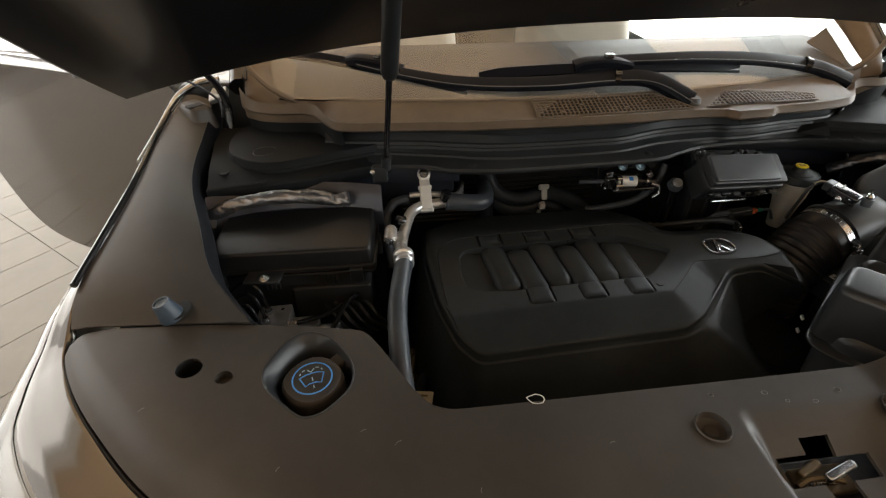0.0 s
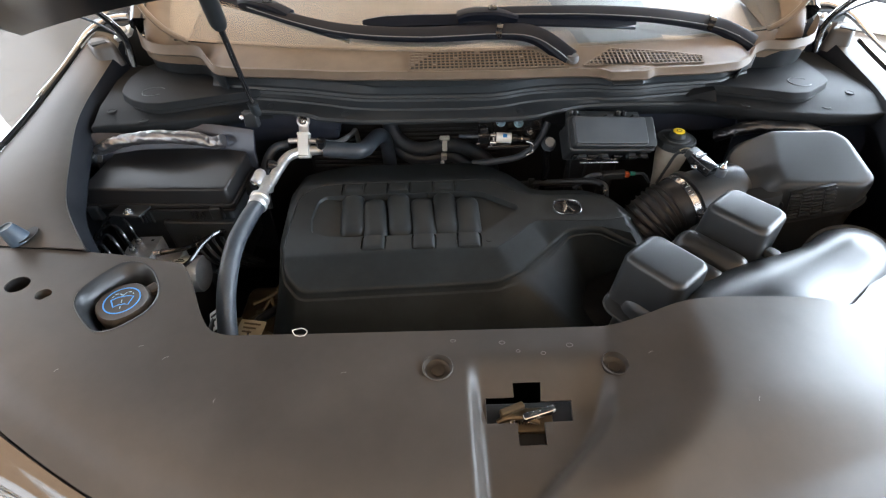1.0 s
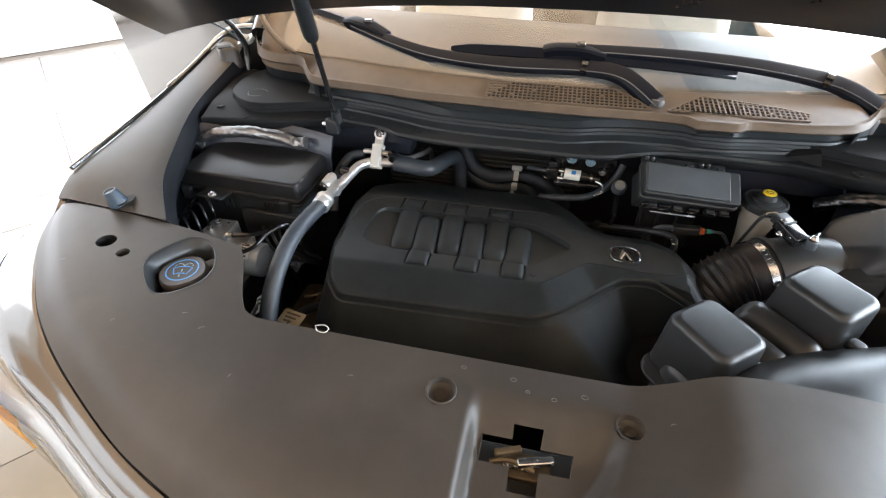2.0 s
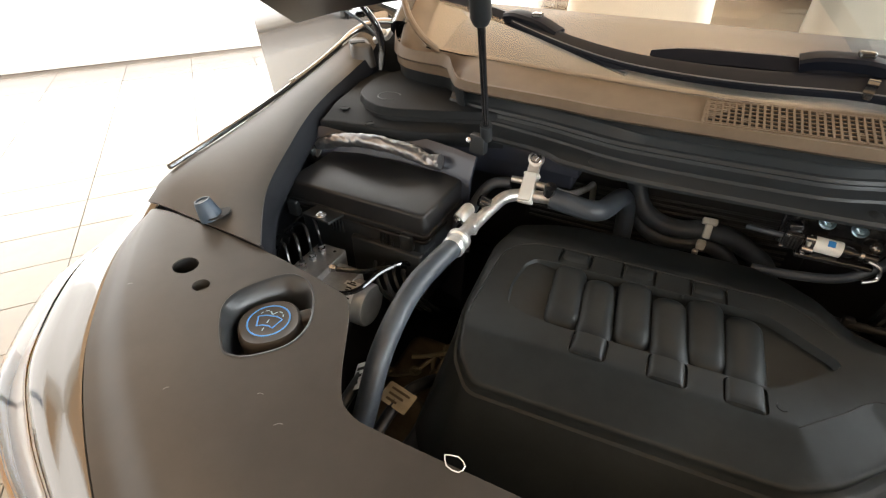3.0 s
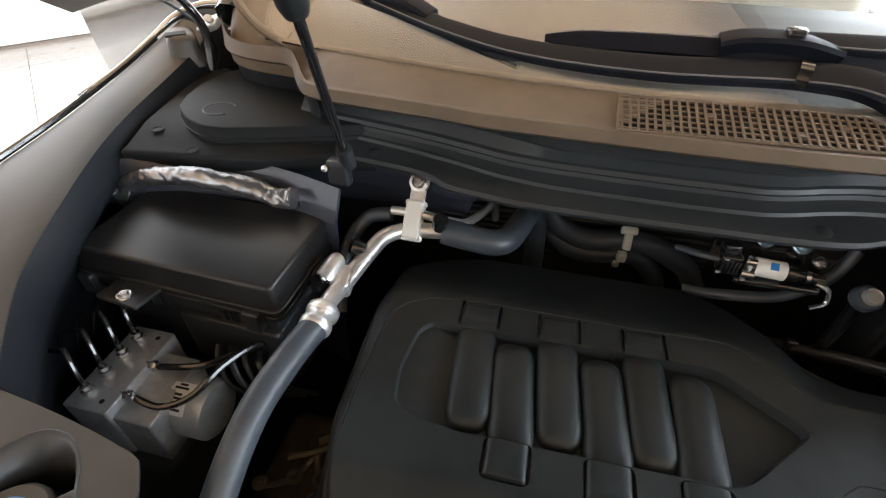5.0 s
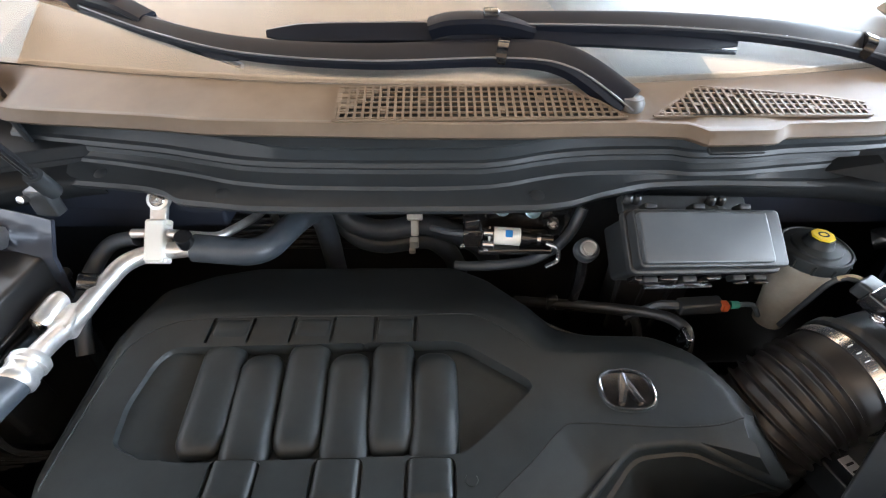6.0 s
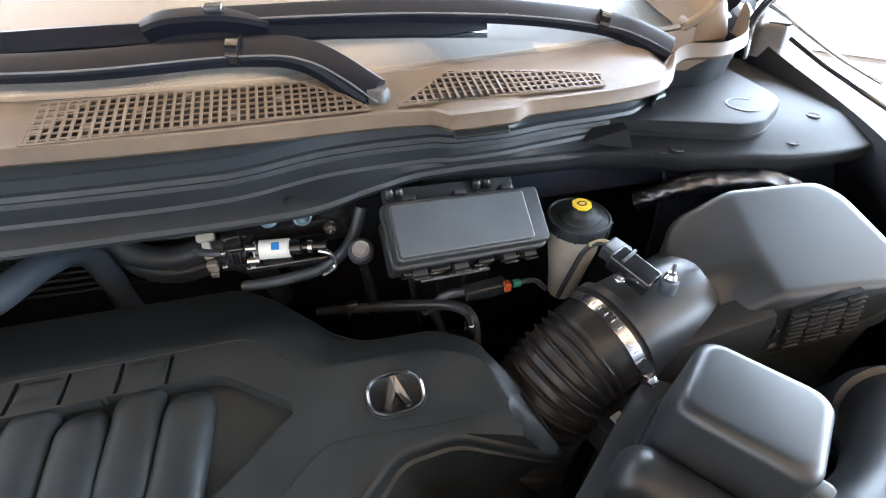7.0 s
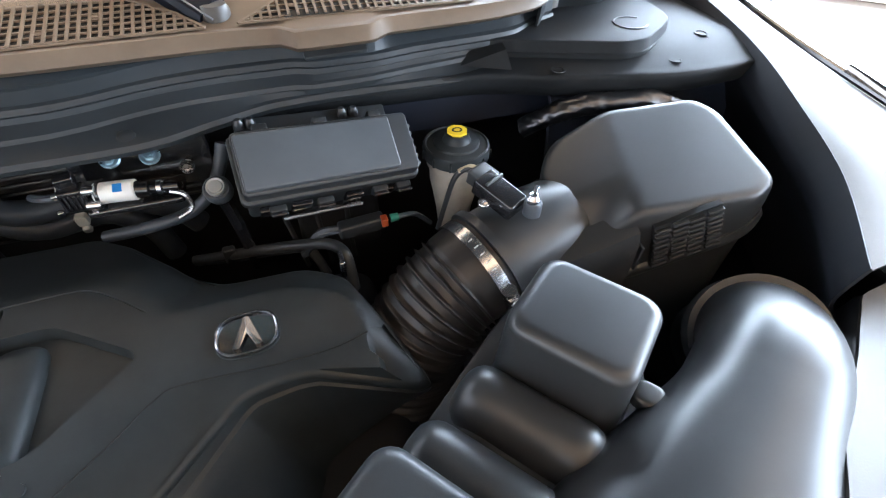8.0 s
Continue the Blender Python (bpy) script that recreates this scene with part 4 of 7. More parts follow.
def wiper(arm, blade, pivot):
    w = part("wiper", bar(arm, ARM, lambda t: 0.0175 - 0.0075 * t), WIPER, car, "black wiper arm", angle=22)
    part("wiper_blade", bar(blade, SPOILER, lambda t: 0.0145 * min(1, 0.35 + 6 * min(t, 1 - t))), WIPER, w, "black wiper blade", angle=22)
    part("blade_rubber", tube([(x, y - 0.002, z - 0.011) for x, y, z in blade], 0.0035, 6, 10), RUBBER, w)
    # A pale tube draws the glint on the arm's front edge.
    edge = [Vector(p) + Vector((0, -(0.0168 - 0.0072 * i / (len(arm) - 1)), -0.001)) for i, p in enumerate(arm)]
    part("arm_edge_highlight", tube(edge, 0.0011, 6, 10), EDGE_HIGHLIGHT, w, "pale highlight line on the arm edge")
    m = Matrix.Translation(pivot)
    part("pivot_cap", lathe([(0.0135, -0.02), (0.0135, 0.004), (0.011, 0.009), (0.0, 0.0105)], 24, m), SHROUD, w, "round grey-brown pivot cap")
    a, b = Vector(arm[1]), Vector(arm[2])
    d = (b - a).normalized()
    part("arm_hinge", tube([b - d * 0.006, b + d * 0.006], 0.0172, 10, 1, True, 0.85), TRIM, w, "glossy arm hinge")
    mid = Vector(blade[len(blade) // 2])
    e = (Vector(blade[-1]) - Vector(blade[0])).normalized()
    lift = Vector((0, -0.2, 0.98))
    part("blade_clip", bar([mid - e * 0.055 + lift * 0.004, mid - e * 0.030 + lift * 0.011, mid + e * 0.020 + lift * 0.012, mid + e * 0.060 + lift * 0.004], ARM, lambda t: 0.0135, 5), WIPER, w, angle=22)
    part("clip_button", block(0.018, 0.014, 0.006, 0.003, 0.002, Matrix.Translation(mid + e * 0.012 + lift * 0.019)), TRIM, w)
    return w


wiper([(0.158, 0.628, 1.152), (0.10, 0.672, 1.180), (0.030, 0.690, 1.184), (-0.118, 0.686, 1.182), (-0.255, 0.705, 1.184), (-0.36, 0.738, 1.194), (-0.47, 0.790, 1.21)],
      [(-0.70, 0.895, 1.228), (-0.56, 0.838, 1.216), (-0.437, 0.783, 1.203), (-0.34, 0.738, 1.188), (-0.262, 0.700, 1.176)], (0.160, 0.627, 1.150))
wiper([(0.540, 0.690, 1.150), (0.50, 0.709, 1.168), (0.455, 0.722, 1.180), (0.35, 0.722, 1.196), (0.228, 0.719, 1.206), (0.123, 0.714, 1.210), (0.02, 0.716, 1.210)],
      [(-0.236, 0.726, 1.194), (-0.12, 0.720, 1.198), (0.004, 0.714, 1.199), (0.15, 0.716, 1.194), (0.305, 0.722, 1.184)], (0.545, 0.696, 1.122))

# hood and its hinges and gas strut


def hood_point(u, s, down=0.0):
    """A point of the hood: u from side to side, s from its rear edge (0) to its front (1)."""
    half = 0.885 - 0.10 * smooth01(0.4, 1.0, s)
    x = u * half
    y = 0.635 + 0.085 * abs(u) ** 2.2 - 0.72 * s
    z = 1.335 - 0.112 * abs(u) ** 2.4 + 0.44 * s + 0.13 * s * s
    return Vector((x, y - 0.55 * down, z - 0.83 * down))


def hood_relief(u, s):
    """Depth of the pressed inner panel below the skin: raised border, sunken bays between ribs."""
    rim = smooth01(0.0, 0.10, s) * smooth01(1.0, 0.92, abs(u))
    ribs = 0.5 + 0.5 * math.cos(abs(u) * 19 + 4 * s)
    return 0.038 - 0.028 * rim * ribs * smooth01(0.0, 0.25, s)


us = [-1 + 2 * i / 56 for i in range(57)]
hood = part("hood", strip([[hood_point(u, j / 14) for u in us] for j in range(15)], 0.010), PAINT, car, "raised dark grey hood")
part("inner_panel", strip([[hood_point(u * 0.985, 0.004 + 0.98 * j / 24, hood_relief(u, j / 24)) for u in us] for j in range(25)], 0.006), HOODIN, hood, "black ribbed inner hood panel")
part("hood_edge", tube([hood_point(u, 0.0, 0.016) for u in us], 0.019, 10, 1), HOODIN, hood, "rounded rear hood edge")
for side in (-1, 1):
    part("hood_edge", tube([hood_point(side * 0.995, j / 10, 0.016) for j in range(11)], 0.019, 10, 2), HOODIN, hood, "rounded side hood edge")
for side in (-1, 1):
    hinge = part("hood_hinge", tube([(side * 0.735, 0.760, 1.105), (side * 0.730, 0.765, 1.15), (side * 0.735, 0.755, 1.19), (side * 0.750, 0.725, 1.235), (side * 0.76, 0.70, 1.26)], lambda t: 0.0115 - 0.002 * t, 10, 6, True, 0.6), TRIM, car, "black hood hinge arm")
    part("hinge_plate", block(0.04, 0.03, 0.010, 0.005, 0.003, Matrix.Translation((side * 0.755, 0.815, 1.150)) @ pose(0, 0, 0, 20, side * 18, 0)), MOTOR, hinge, "grey hinge bracket")
    for p in ((side * 0.748, 0.806, 1.162), (side * 0.764, 0.822, 1.158), (side * 0.742, 0.775, 1.172)):
        part("hinge_bolt", lathe([(0.0065, 0), (0.0065, 0.005), (0.0, 0.006)], 6, Matrix.Translation(p) @ pose(0, 0, 0, 40, 0, 0)), MOTOR, hinge)
    block_m = Matrix.Translation((side * 0.803, 0.796, 1.100)) @ pose(0, 0, 0, 0, 0, side * 50)
    mount = part("trim_end_block", block(0.085, 0.052, 0.046, 0.014, 0.010, block_m, 0.80), SHROUD, car, "raised end of the fender-edge cover")
    # A black plate on top stands for the dark of the slot.
    part("slot", block(0.020, 0.030, 0.003, 0.002, 0.001, block_m @ Matrix.Translation((-side * 0.016, -0.006, 0.0442))), HOLE_SHADE, mount)
    part("hinge_cable", tube([(side * 0.80, 0.70, 1.235), (side * 0.815, 0.73, 1.225), (side * 0.785, 0.775, 1.19), (side * 0.752, 0.790, 1.15), (side * 0.75, 0.780, 1.12)], 0.0025, 6, 8), RUBBER, hinge)
J = Vector((-0.410, 0.468, 1.280))
Q = Vector((-0.428, 0.555, 1.098))
D = (J - Q).normalized()
strut = part("gas_strut", tube([Q + D * 0.02, J + D * 0.01], 0.0048, 12, 1), TRIM, car, "black gas strut holding the hood")
part("strut_cylinder", tube([J - D * 0.012, J - D * 0.004, J + D * 0.19], lambda t: 0.0125 if t > 0.3 else 0.010, 16, 1), DULL, strut)
part("strut_socket", tube([Q - D * 0.008, Q + D * 0.022], 0.009, 12, 1), DULL, strut)
part("strut_bracket", block(0.026, 0.014, 0.028, 0.003, 0.002, Matrix.Translation((-0.440, 0.556, 1.068)) @ pose(0, 0, 0, 0, 0, -8)), DULL, strut, "black strut bracket")
part("strut_ball", lathe([(0.004, 0), (0.004, 0.008), (0.0, 0.009)], 12, Matrix.Translation((-0.452, 0.551, 1.088)) @ pose(0, 0, 0, 70, 0, 0)), STEEL, strut)

# open front door with mirror
DH, DE = Vector((-0.95, 1.27, 0)), Vector((-1.88, 1.71, 0))
DU = (DE - DH).normalized()
DN = Vector((DU.y, -DU.x, 0))


def door_point(s, z, out=0.0):
    return DH + DU * s + DN * -out + Vector((0, 0, z))


profile = [(0.0, 0.40), (0.30, 0.36), (0.62, 0.375), (0.82, 0.41), (0.92, 0.48), (0.97, 0.60), (1.0, 0.80), (1.03, 1.0), (1.03, 1.09), (0.6, 1.09), (0.3, 1.08), (0.0, 1.06)]
P = [tuple(p) for p in catmull([(s, z, 0) for s, z in profile], 4, True)]
bm = loft([[door_point(0.52 + (s - 0.52) * k, 0.75 + (z - 0.75) * k, o) for s, z, _ in P] for k, o in ((1.0, 0.10), (1.0, 0.02), (0.99, 0.005), (0.95, -0.004), (0.6, -0.016))])
door = part("door", bm, PAINT, car, "open front door in dark grey paint")
part("door_handle", tube([door_point(0.74, 0.965, -0.02), door_point(0.80, 0.972, -0.045), door_point(0.88, 0.972, -0.045), door_point(0.93, 0.965, -0.02)], 0.014, 10, 6, True, 0.6), CHROME, door, "bright door handle")
part("belt_trim", tube([door_point(0.02, 1.085, -0.008), door_point(0.5, 1.10, -0.01), door_point(1.0, 1.10, -0.008)], 0.010, 8, 6), CHROME, door, "bright belt-line trim")
bm = loft([[door_point(s, z, o) for s, z in ((0.10, 1.10), (0.98, 1.10), (0.93, 1.42), (0.55, 1.47), (0.35, 1.35))] for o in (0.03, 0.035)])
glass_ob = part("door_glass", bm, GLASS, door, "side window glass")
glass_ob.visible_shadow = False
frame_pts = [door_point(s, z, 0.03) for s, z in ((0.10, 1.10), (0.35, 1.37), (0.55, 1.48), (0.95, 1.43), (1.0, 1.10))]
part("window_frame", tube(frame_pts, 0.018, 8, 6), TRIM, door, "black window frame")
mirror = part("door_mirror", block(0.20, 0.09, 0.13, 0.03, 0.03, Matrix.Translation((-1.17, 1.24, 1.12)) @ pose(0, 0, 0, 0, 0, -25), 0.9), PAINT, door, "painted door mirror housing")
part("mirror_skirt", block(0.19, 0.085, 0.03, 0.02, 0.008, Matrix.Translation((-1.17, 1.238, 1.095)) @ pose(0, 0, 0, 0, 0, -25)), TRIM, mirror)
part("mirror_arm", tube([(-1.08, 1.25, 1.12), (-1.0, 1.28, 1.09)], 0.022, 8, 1), TRIM, mirror)

# the rest of the car behind the firewall, and its wheels
part("hinge_pillar", block(0.14, 0.40, 0.66, 0.03, 0.02, Matrix.Translation((-0.86, 1.05, 0.30))), PAINT, car, "painted hinge pillar")
part("side_panel", block(0.07, 1.55, 0.62, 0.02, 0.03, Matrix.Translation((0.90, 1.62, 0.30))), PAINT, car, "closed painted side door")
for side in (-1, 1):
    part("sill", block(0.13, 1.60, 0.14, 0.03, 0.03, Matrix.Translation((side * 0.86, 1.60, 0.22))), PAINT, car, "painted door sill")
    part("rear_pillar", tube([(side * 0.66, 2.3, 1.05), (side * 0.62, 2.45, 1.35), (side * 0.58, 2.6, 1.58)], 0.04, 10, 5), PAINT, car, "painted roof pillar")
part("cabin_floor", block(1.66, 1.60, 0.06, 0.02, 0.02, Matrix.Translation((0, 1.60, 0.28))), DULL, car, "dark cabin floor")
part("rear_body", block(1.86, 1.60, 0.80, 0.16, 0.12, Matrix.Translation((0, 3.10, 0.28)), 0.97), PAINT, car, "painted rear body")
part("rear_cabin", block(1.45, 1.25, 0.50, 0.14, 0.10, Matrix.Translation((0, 3.05, 1.06)), 0.86), TRIM, car, "dark rear windows")
rows = [[(x, 2.18 + 1.35 * j / 6, 1.635 - 0.04 * (j / 6) ** 2 - 0.15 * x * x) for x in [-0.62 + 1.24 * i / 12 for i in range(13)]] for j in range(7)]
part("rear_roof", strip(rows, 0.02), PAINT, car, "painted rear roof")
for x, y in ((-0.82, 0.38), (0.82, 0.38), (-0.82, 3.15), (0.82, 3.15)):
    s = -1 if x < 0 else 1
    m = Matrix.Translation((x, y, 0.365)) @ pose(0, 0, 0, 0, 90, 0)
    wheel = part("wheel", lathe([(0.25, -0.11), (0.335, -0.115), (0.358, -0.10), (0.365, -0.06), (0.365, 0.06), (0.358, 0.10), (0.335, 0.115), (0.25, 0.11)], 48, m), RUBBER, car, "black rubber tyre on an alloy rim")
    part("rim", lathe([(0.245, -0.09), (0.25, -0.02), (0.24, 0.0), (0.10, 0.03), (0.05, 0.045), (0.0, 0.045)] if s > 0 else [(0.0, -0.045), (0.05, -0.045), (0.10, -0.03), (0.24, 0.0), (0.25, 0.02), (0.245, 0.09)], 40, m), CAST, wheel, "alloy rim")
for z in (0.52, 0.86):
    part("door_hinge", block(0.10, 0.05, 0.04, 0.006, 0.004, Matrix.Translation((-0.94, 1.24, z))), DULL, car, "black door hinge")


# ---- engine cover ----
cover = thing("engine_cover", (-0.08, 0.40, 0.84), "matte black plastic engine cover with six moulded ribs", "engine cover")
C_EDGE = [(-0.366, 0.550), (-0.322, 0.583), (-0.268, 0.603), (-0.022, 0.602), (0.012, 0.572), (0.070, 0.512), (0.112, 0.480), (0.186, 0.477), (0.219, 0.451), (0.238, 0.392), (0.272, 0.333), (0.254, 0.328), (0.165, 0.349), (0.120, 0.346), (0.028, 0.262), (-0.010, 0.243), (-0.318, 0.233), (-0.345, 0.262), (-0.366, 0.333), (-0.375, 0.46)]
C_BASE = [(-0.40, 0.56), (-0.34, 0.597), (-0.268, 0.612), (-0.022, 0.610), (0.020, 0.580), (0.078, 0.519), (0.117, 0.488), (0.19, 0.484), (0.226, 0.455), (0.246, 0.398), (0.276, 0.340), (0.244, 0.340), (0.180, 0.330), (0.166, 0.315), (0.162, 0.170), (0.0, 0.160), (-0.345, 0.165), (-0.392, 0.23), (-0.402, 0.33), (-0.41, 0.46)]
C_BASE_Z = [0.80, 0.83, 0.84, 0.84, 0.84, 0.85, 0.86, 0.87, 0.87, 0.88, 0.90, 0.89, 0.86, 0.85, 0.84, 0.84, 0.84, 0.83, 0.82, 0.80]
BEND = [(-0.40, 0.286), (-0.326, 0.292), (-0.17, 0.300), (-0.006, 0.302), (0.035, 0.337), (0.060, 0.361), (0.080, 0.3675), (0.15, 0.363), (0.195, 0.364), (0.224, 0.371)]
CREST = [(0.050, 0.449), (0.065, 0.442), (0.115, 0.4405), (0.166, 0.440), (0.189, 0.432), (0.210, 0.419), (0.219, 0.405), (0.224, 0.371)]
BAND_IN = [(-0.40, 0.484), (-0.335, 0.491), (-0.29, 0.499), (-0.10, 0.500), (0.0, 0.497), (0.025, 0.487), (0.060, 0.455), (0.10, 0.44)]
BAND_OUT = [(-0.42, 0.505), (-0.350, 0.511), (-0.30, 0.522), (-0.10, 0.5255), (0.0, 0.522), (0.040, 0.510), (0.070, 0.485), (0.10, 0.46)]
PANEL_LINE = [(-0.354, 0.318), (-0.3555, 0.36), (-0.354, 0.441), (-0.343, 0.468), (-0.325, 0.482), (-0.30, 0.4895), (-0.23, 0.493), (-0.10, 0.4925), (-0.02, 0.4945), (0.002, 0.490), (0.022, 0.475), (0.050, 0.449)]
POCKET = [(-0.318, 0.437), (-0.307, 0.453), (-0.03, 0.4585), (-0.018, 0.455), (0.041, 0.412), (0.044, 0.403), (-0.010, 0.351), (-0.026, 0.341), (-0.25, 0.3365), (-0.290, 0.340), (-0.317, 0.352), (-0.323, 0.39)]
RIB_X = [(-0.258, -0.247), (-0.217, -0.206), (-0.174, -0.165), (-0.131, -0.123), (-0.089, -0.086), (-0.047, -0.048)]
PADS = [(xb - 0.003, 0.3205, 0.038, 0.033) for xt, xb in RIB_X[1::2]]
HEADS = [(xt + 0.001, 0.4745, 0.039, 0.030) for xt, xb in RIB_X[0::2]]
SLITS = [(x + k * (w / 2 + 0.0012), y, 0.0004, d) for x, y, w, d in HEADS for k in (-1, 1)]
CSUB = 5


def beside(line, x, y):
    """Signed distance from an open line: positive on its right-hand side."""
    best, sign = 9.0, 1.0
    for (x0, y0), (x1, y1) in zip(line, line[1:]):
        dx, dy = x1 - x0, y1 - y0
        t = min(max(((x - x0) * dx + (y - y0) * dy) / (dx * dx + dy * dy), 0), 1)
        d = math.hypot(x - x0 - t * dx, y - y0 - t * dy)
        if d < best - 1e-9:
            best, sign = d, 1.0 if dx * (y - y0) - dy * (x - x0) < 0 else -1.0
    return best * sign


def over(d, k=0.002):
    return 0.5 * (d + math.sqrt(d * d + k * k))


def cover_z(x, y):
    """Height of the cover's upper skin: a flat field that falls to the front, the back and the sides."""
    z = 0.9757
    z -= 0.36 * over(beside(BEND, x, y))
    w = smooth01(0.095, 0.035, x)
    if w > 0:
        z -= w * (0.24 * over(-beside(BAND_IN, x, y), 0.001) + 0.08 * over(-beside(BAND_OUT, x, y), 0.001))
    if w < 1:
        z -= (1 - w) * 0.50 * over(-beside(CREST, x, y), 0.001)
    return z - 0.45 * over(-0.357 - x)


def pocket_floor(x, y):
    soft = smooth01(-0.325, -0.255, x)
    return cover_z(x, y) - 0.002 - 0.0085 * soft - 0.002 * smooth01(0.04, -0.03, x)


def dense(line, gap):
    out = []
    for a, b in zip(line, line[1:]):
        n = max(1, round(math.hypot(b[0] - a[0], b[1] - a[1]) / gap))
        out += [(a[0] + (b[0] - a[0]) * k / n, a[1] + (b[1] - a[1]) * k / n) for k in range(n)]
    return out + [line[-1]]


def closed_dense(loop, gap):
    return dense(loop + loop[:1], gap)[:-1]


def offset_line(line, d):
    out = []
    for i, p in enumerate(line):
        a, b = line[max(i - 1, 0)], line[min(i + 1, len(line) - 1)]
        dx, dy = b[0] - a[0], b[1] - a[1]
        s = math.hypot(dx, dy)
        out.append((p[0] - dy / s * d, p[1] + dx / s * d))
    return out


def pad_loop(pad, grow, r=0.005):
    cx, cy, w, d = pad
    r = min(r, w / 2)
    return closed_dense([(cx + x, cy + y) for x, y in rounded_rect(w + 2 * grow, d + 2 * grow, r + grow, 3)], 0.006)


def cover_body():
    edge = [Vector((x, y, 0)) for x, y, _ in tight([(x, y, 0) for x, y in C_EDGE], CSUB)]
    base = tight([(x, y, z) for (x, y), z in zip(C_BASE, C_BASE_Z)], CSUB)
    inner = [p.copy() for p in swell(edge, -0.0065)]
    for p in inner:
        p.z = cover_z(p.x, p.y)
    for p, q in zip(edge, inner):
        p.z = q.z - 0.0065
    rolls = []
    for k in range(1, 7):
        a = radians(15 * k)
        rolls.append([q + (p - q) * math.sin(a) - Vector((0, 0, (p - q).z)) * math.sin(a) - Vector((0, 0, 0.0065 * (1 - math.cos(a)))) for p, q in zip(edge, inner)])
    def side(t, d):
        return swell([p.lerp(q, t) for p, q in zip(rolls[-1], base)], d)

    loops = [base, side(0.5, 0.0), side(0.14, 0.001), side(0.075, 0.0015), side(0.06, -0.001), side(0.02, -0.0005)] + rolls[::-1]
    bm = loft(loops, False)
    bm.verts.ensure_lookup_table()
    ring = bm.verts[-len(edge):]
    rim = [tuple(v.co)[:2] for v in ring]
    # features that crease the skin: lines of (x, y, z)
    points, edges, heights, given = list(rim), [], [v.co.z for v in ring], list(ring)

    def add(line, zs, closed=False):
        first = len(points)
        points.extend(line)
        heights.extend(zs)
        n = len(line)
        edges.extend((first + i, first + (i + 1) % n) for i in range(n if closed else n - 1))

    n = len(rim)
    edges.extend((i, (i + 1) % n) for i in range(n))
    for line in (BEND[1:], CREST, BAND_IN[1:], BAND_OUT[1:]):
        keep = [p for p in dense(line, 0.008) if in_poly(*p, rim)]
        add(keep, [cover_z(*p) for p in keep])
    groove = dense([tuple(p)[:2] for p in catmull([(x, y, 0) for x, y in PANEL_LINE], 4)], 0.006)
    for d, dz in ((-0.0011, 0.0), (0.0, -0.0010), (0.0007, 0.0)):
        line = offset_line(groove, d)
        add(line, [cover_z(*p) + dz for p in line])
    pocket = closed_dense([tuple(p)[:2] for p in tight([(x, y, 0) for x, y in POCKET], 4, 0.008)], 0.006)
    low = [tuple(p)[:2] for p in swell([Vector((x, y, 0)) for x, y in pocket], -0.0022)]
    add(pocket, [cover_z(*p) for p in pocket], True)
    add(low, [pocket_floor(*p) for p in low], True)
    wells = []
    for pad in PADS + SLITS:
        a, b = pad_loop(pad, 0.0018), pad_loop(pad, 0.0010)
        wells.append(a)
        add(a, [cover_z(*p) for p in a], True)
        add(b, [cover_z(*p) - 0.004 for p in b], True)
    lines = [(points[a], points[b]) for a, b in edges]
    taken = collections.defaultdict(list)
    for p in points:
        taken[int(p[0] // 0.004), int(p[1] // 0.004)].append(p)
    x = -0.378
    while x < 0.27:
        y = 0.23
        while y < 0.61:
            cx, cy = int(x // 0.004), int(y // 0.004)
            close = any(math.hypot(px - x, py - y) < 0.0028 for i in (-1, 0, 1) for j in (-1, 0, 1) for px, py in taken.get((cx + i, cy + j), ()))
            if not close and in_poly(x, y, rim):
                points.append((x, y))
                z = cover_z(x, y)
                if in_poly(x, y, low):
                    z = pocket_floor(x, y)
                elif any(in_poly(x, y, w) for w in wells):
                    z -= 0.004
                heights.append(z)
            y += 0.005
        x += 0.005
    co, _, tris, origin, _, _ = delaunay_2d_cdt([Vector(p) for p in points], edges, [], 1, 1e-6)
    made = []
    for p, src in zip(co, origin):
        i = src[0] if src else -1
        if 0 <= i < n:
            made.append(ring[i])
        else:
            made.append(bm.verts.new((p.x, p.y, heights[i] if i >= 0 else cover_z(p.x, p.y))))
    for f in tris:
        vs = [made[i] for i in f]
        mid = sum((v.co for v in vs), Vector()) / len(vs)
        if len(set(vs)) == 3 and in_poly(mid.x, mid.y, rim):
            bm.faces.new(vs)
    loose = [v for v in bm.verts if not v.link_faces]
    bmesh.ops.delete(bm, geom=loose, context="VERTS")
    return bm


part("body", cover_body(), PLASTIC, cover, angle=24)


def pill(x0, y0, x1, y1, w, z, h, n=20, end=0.012, full=1.0):
    """A long rounded cushion between two plan points."""
    a, b = Vector((x0, y0, z)), Vector((x1, y1, z))
    d = (b - a).normalized()
    s = Vector((-d.y, d.x, 0))
    loops = []
    size = (b - a).length
    for k in range(n + 1):
        t = 0.5 - 0.5 * math.cos(math.pi * k / n)
        k2 = min(1.0, min(t, 1 - t) * size / end)
        r = math.sqrt(max(0.0, 1 - (1 - k2) ** 2))
        wide, high = w / 2 * (0.35 + 0.65 * r), h * (0.12 + 0.88 * r)
        c = a.lerp(b, t)
        loops.append([c + s * (wide * math.copysign(abs(math.cos(q)) ** full, math.cos(q))) + Vector((0, 0, high * max(math.copysign(abs(math.sin(q)) ** full, math.sin(q)), -0.3))) for q in (2 * math.pi * i / 24 for i in range(24))])
    return loft(loops)


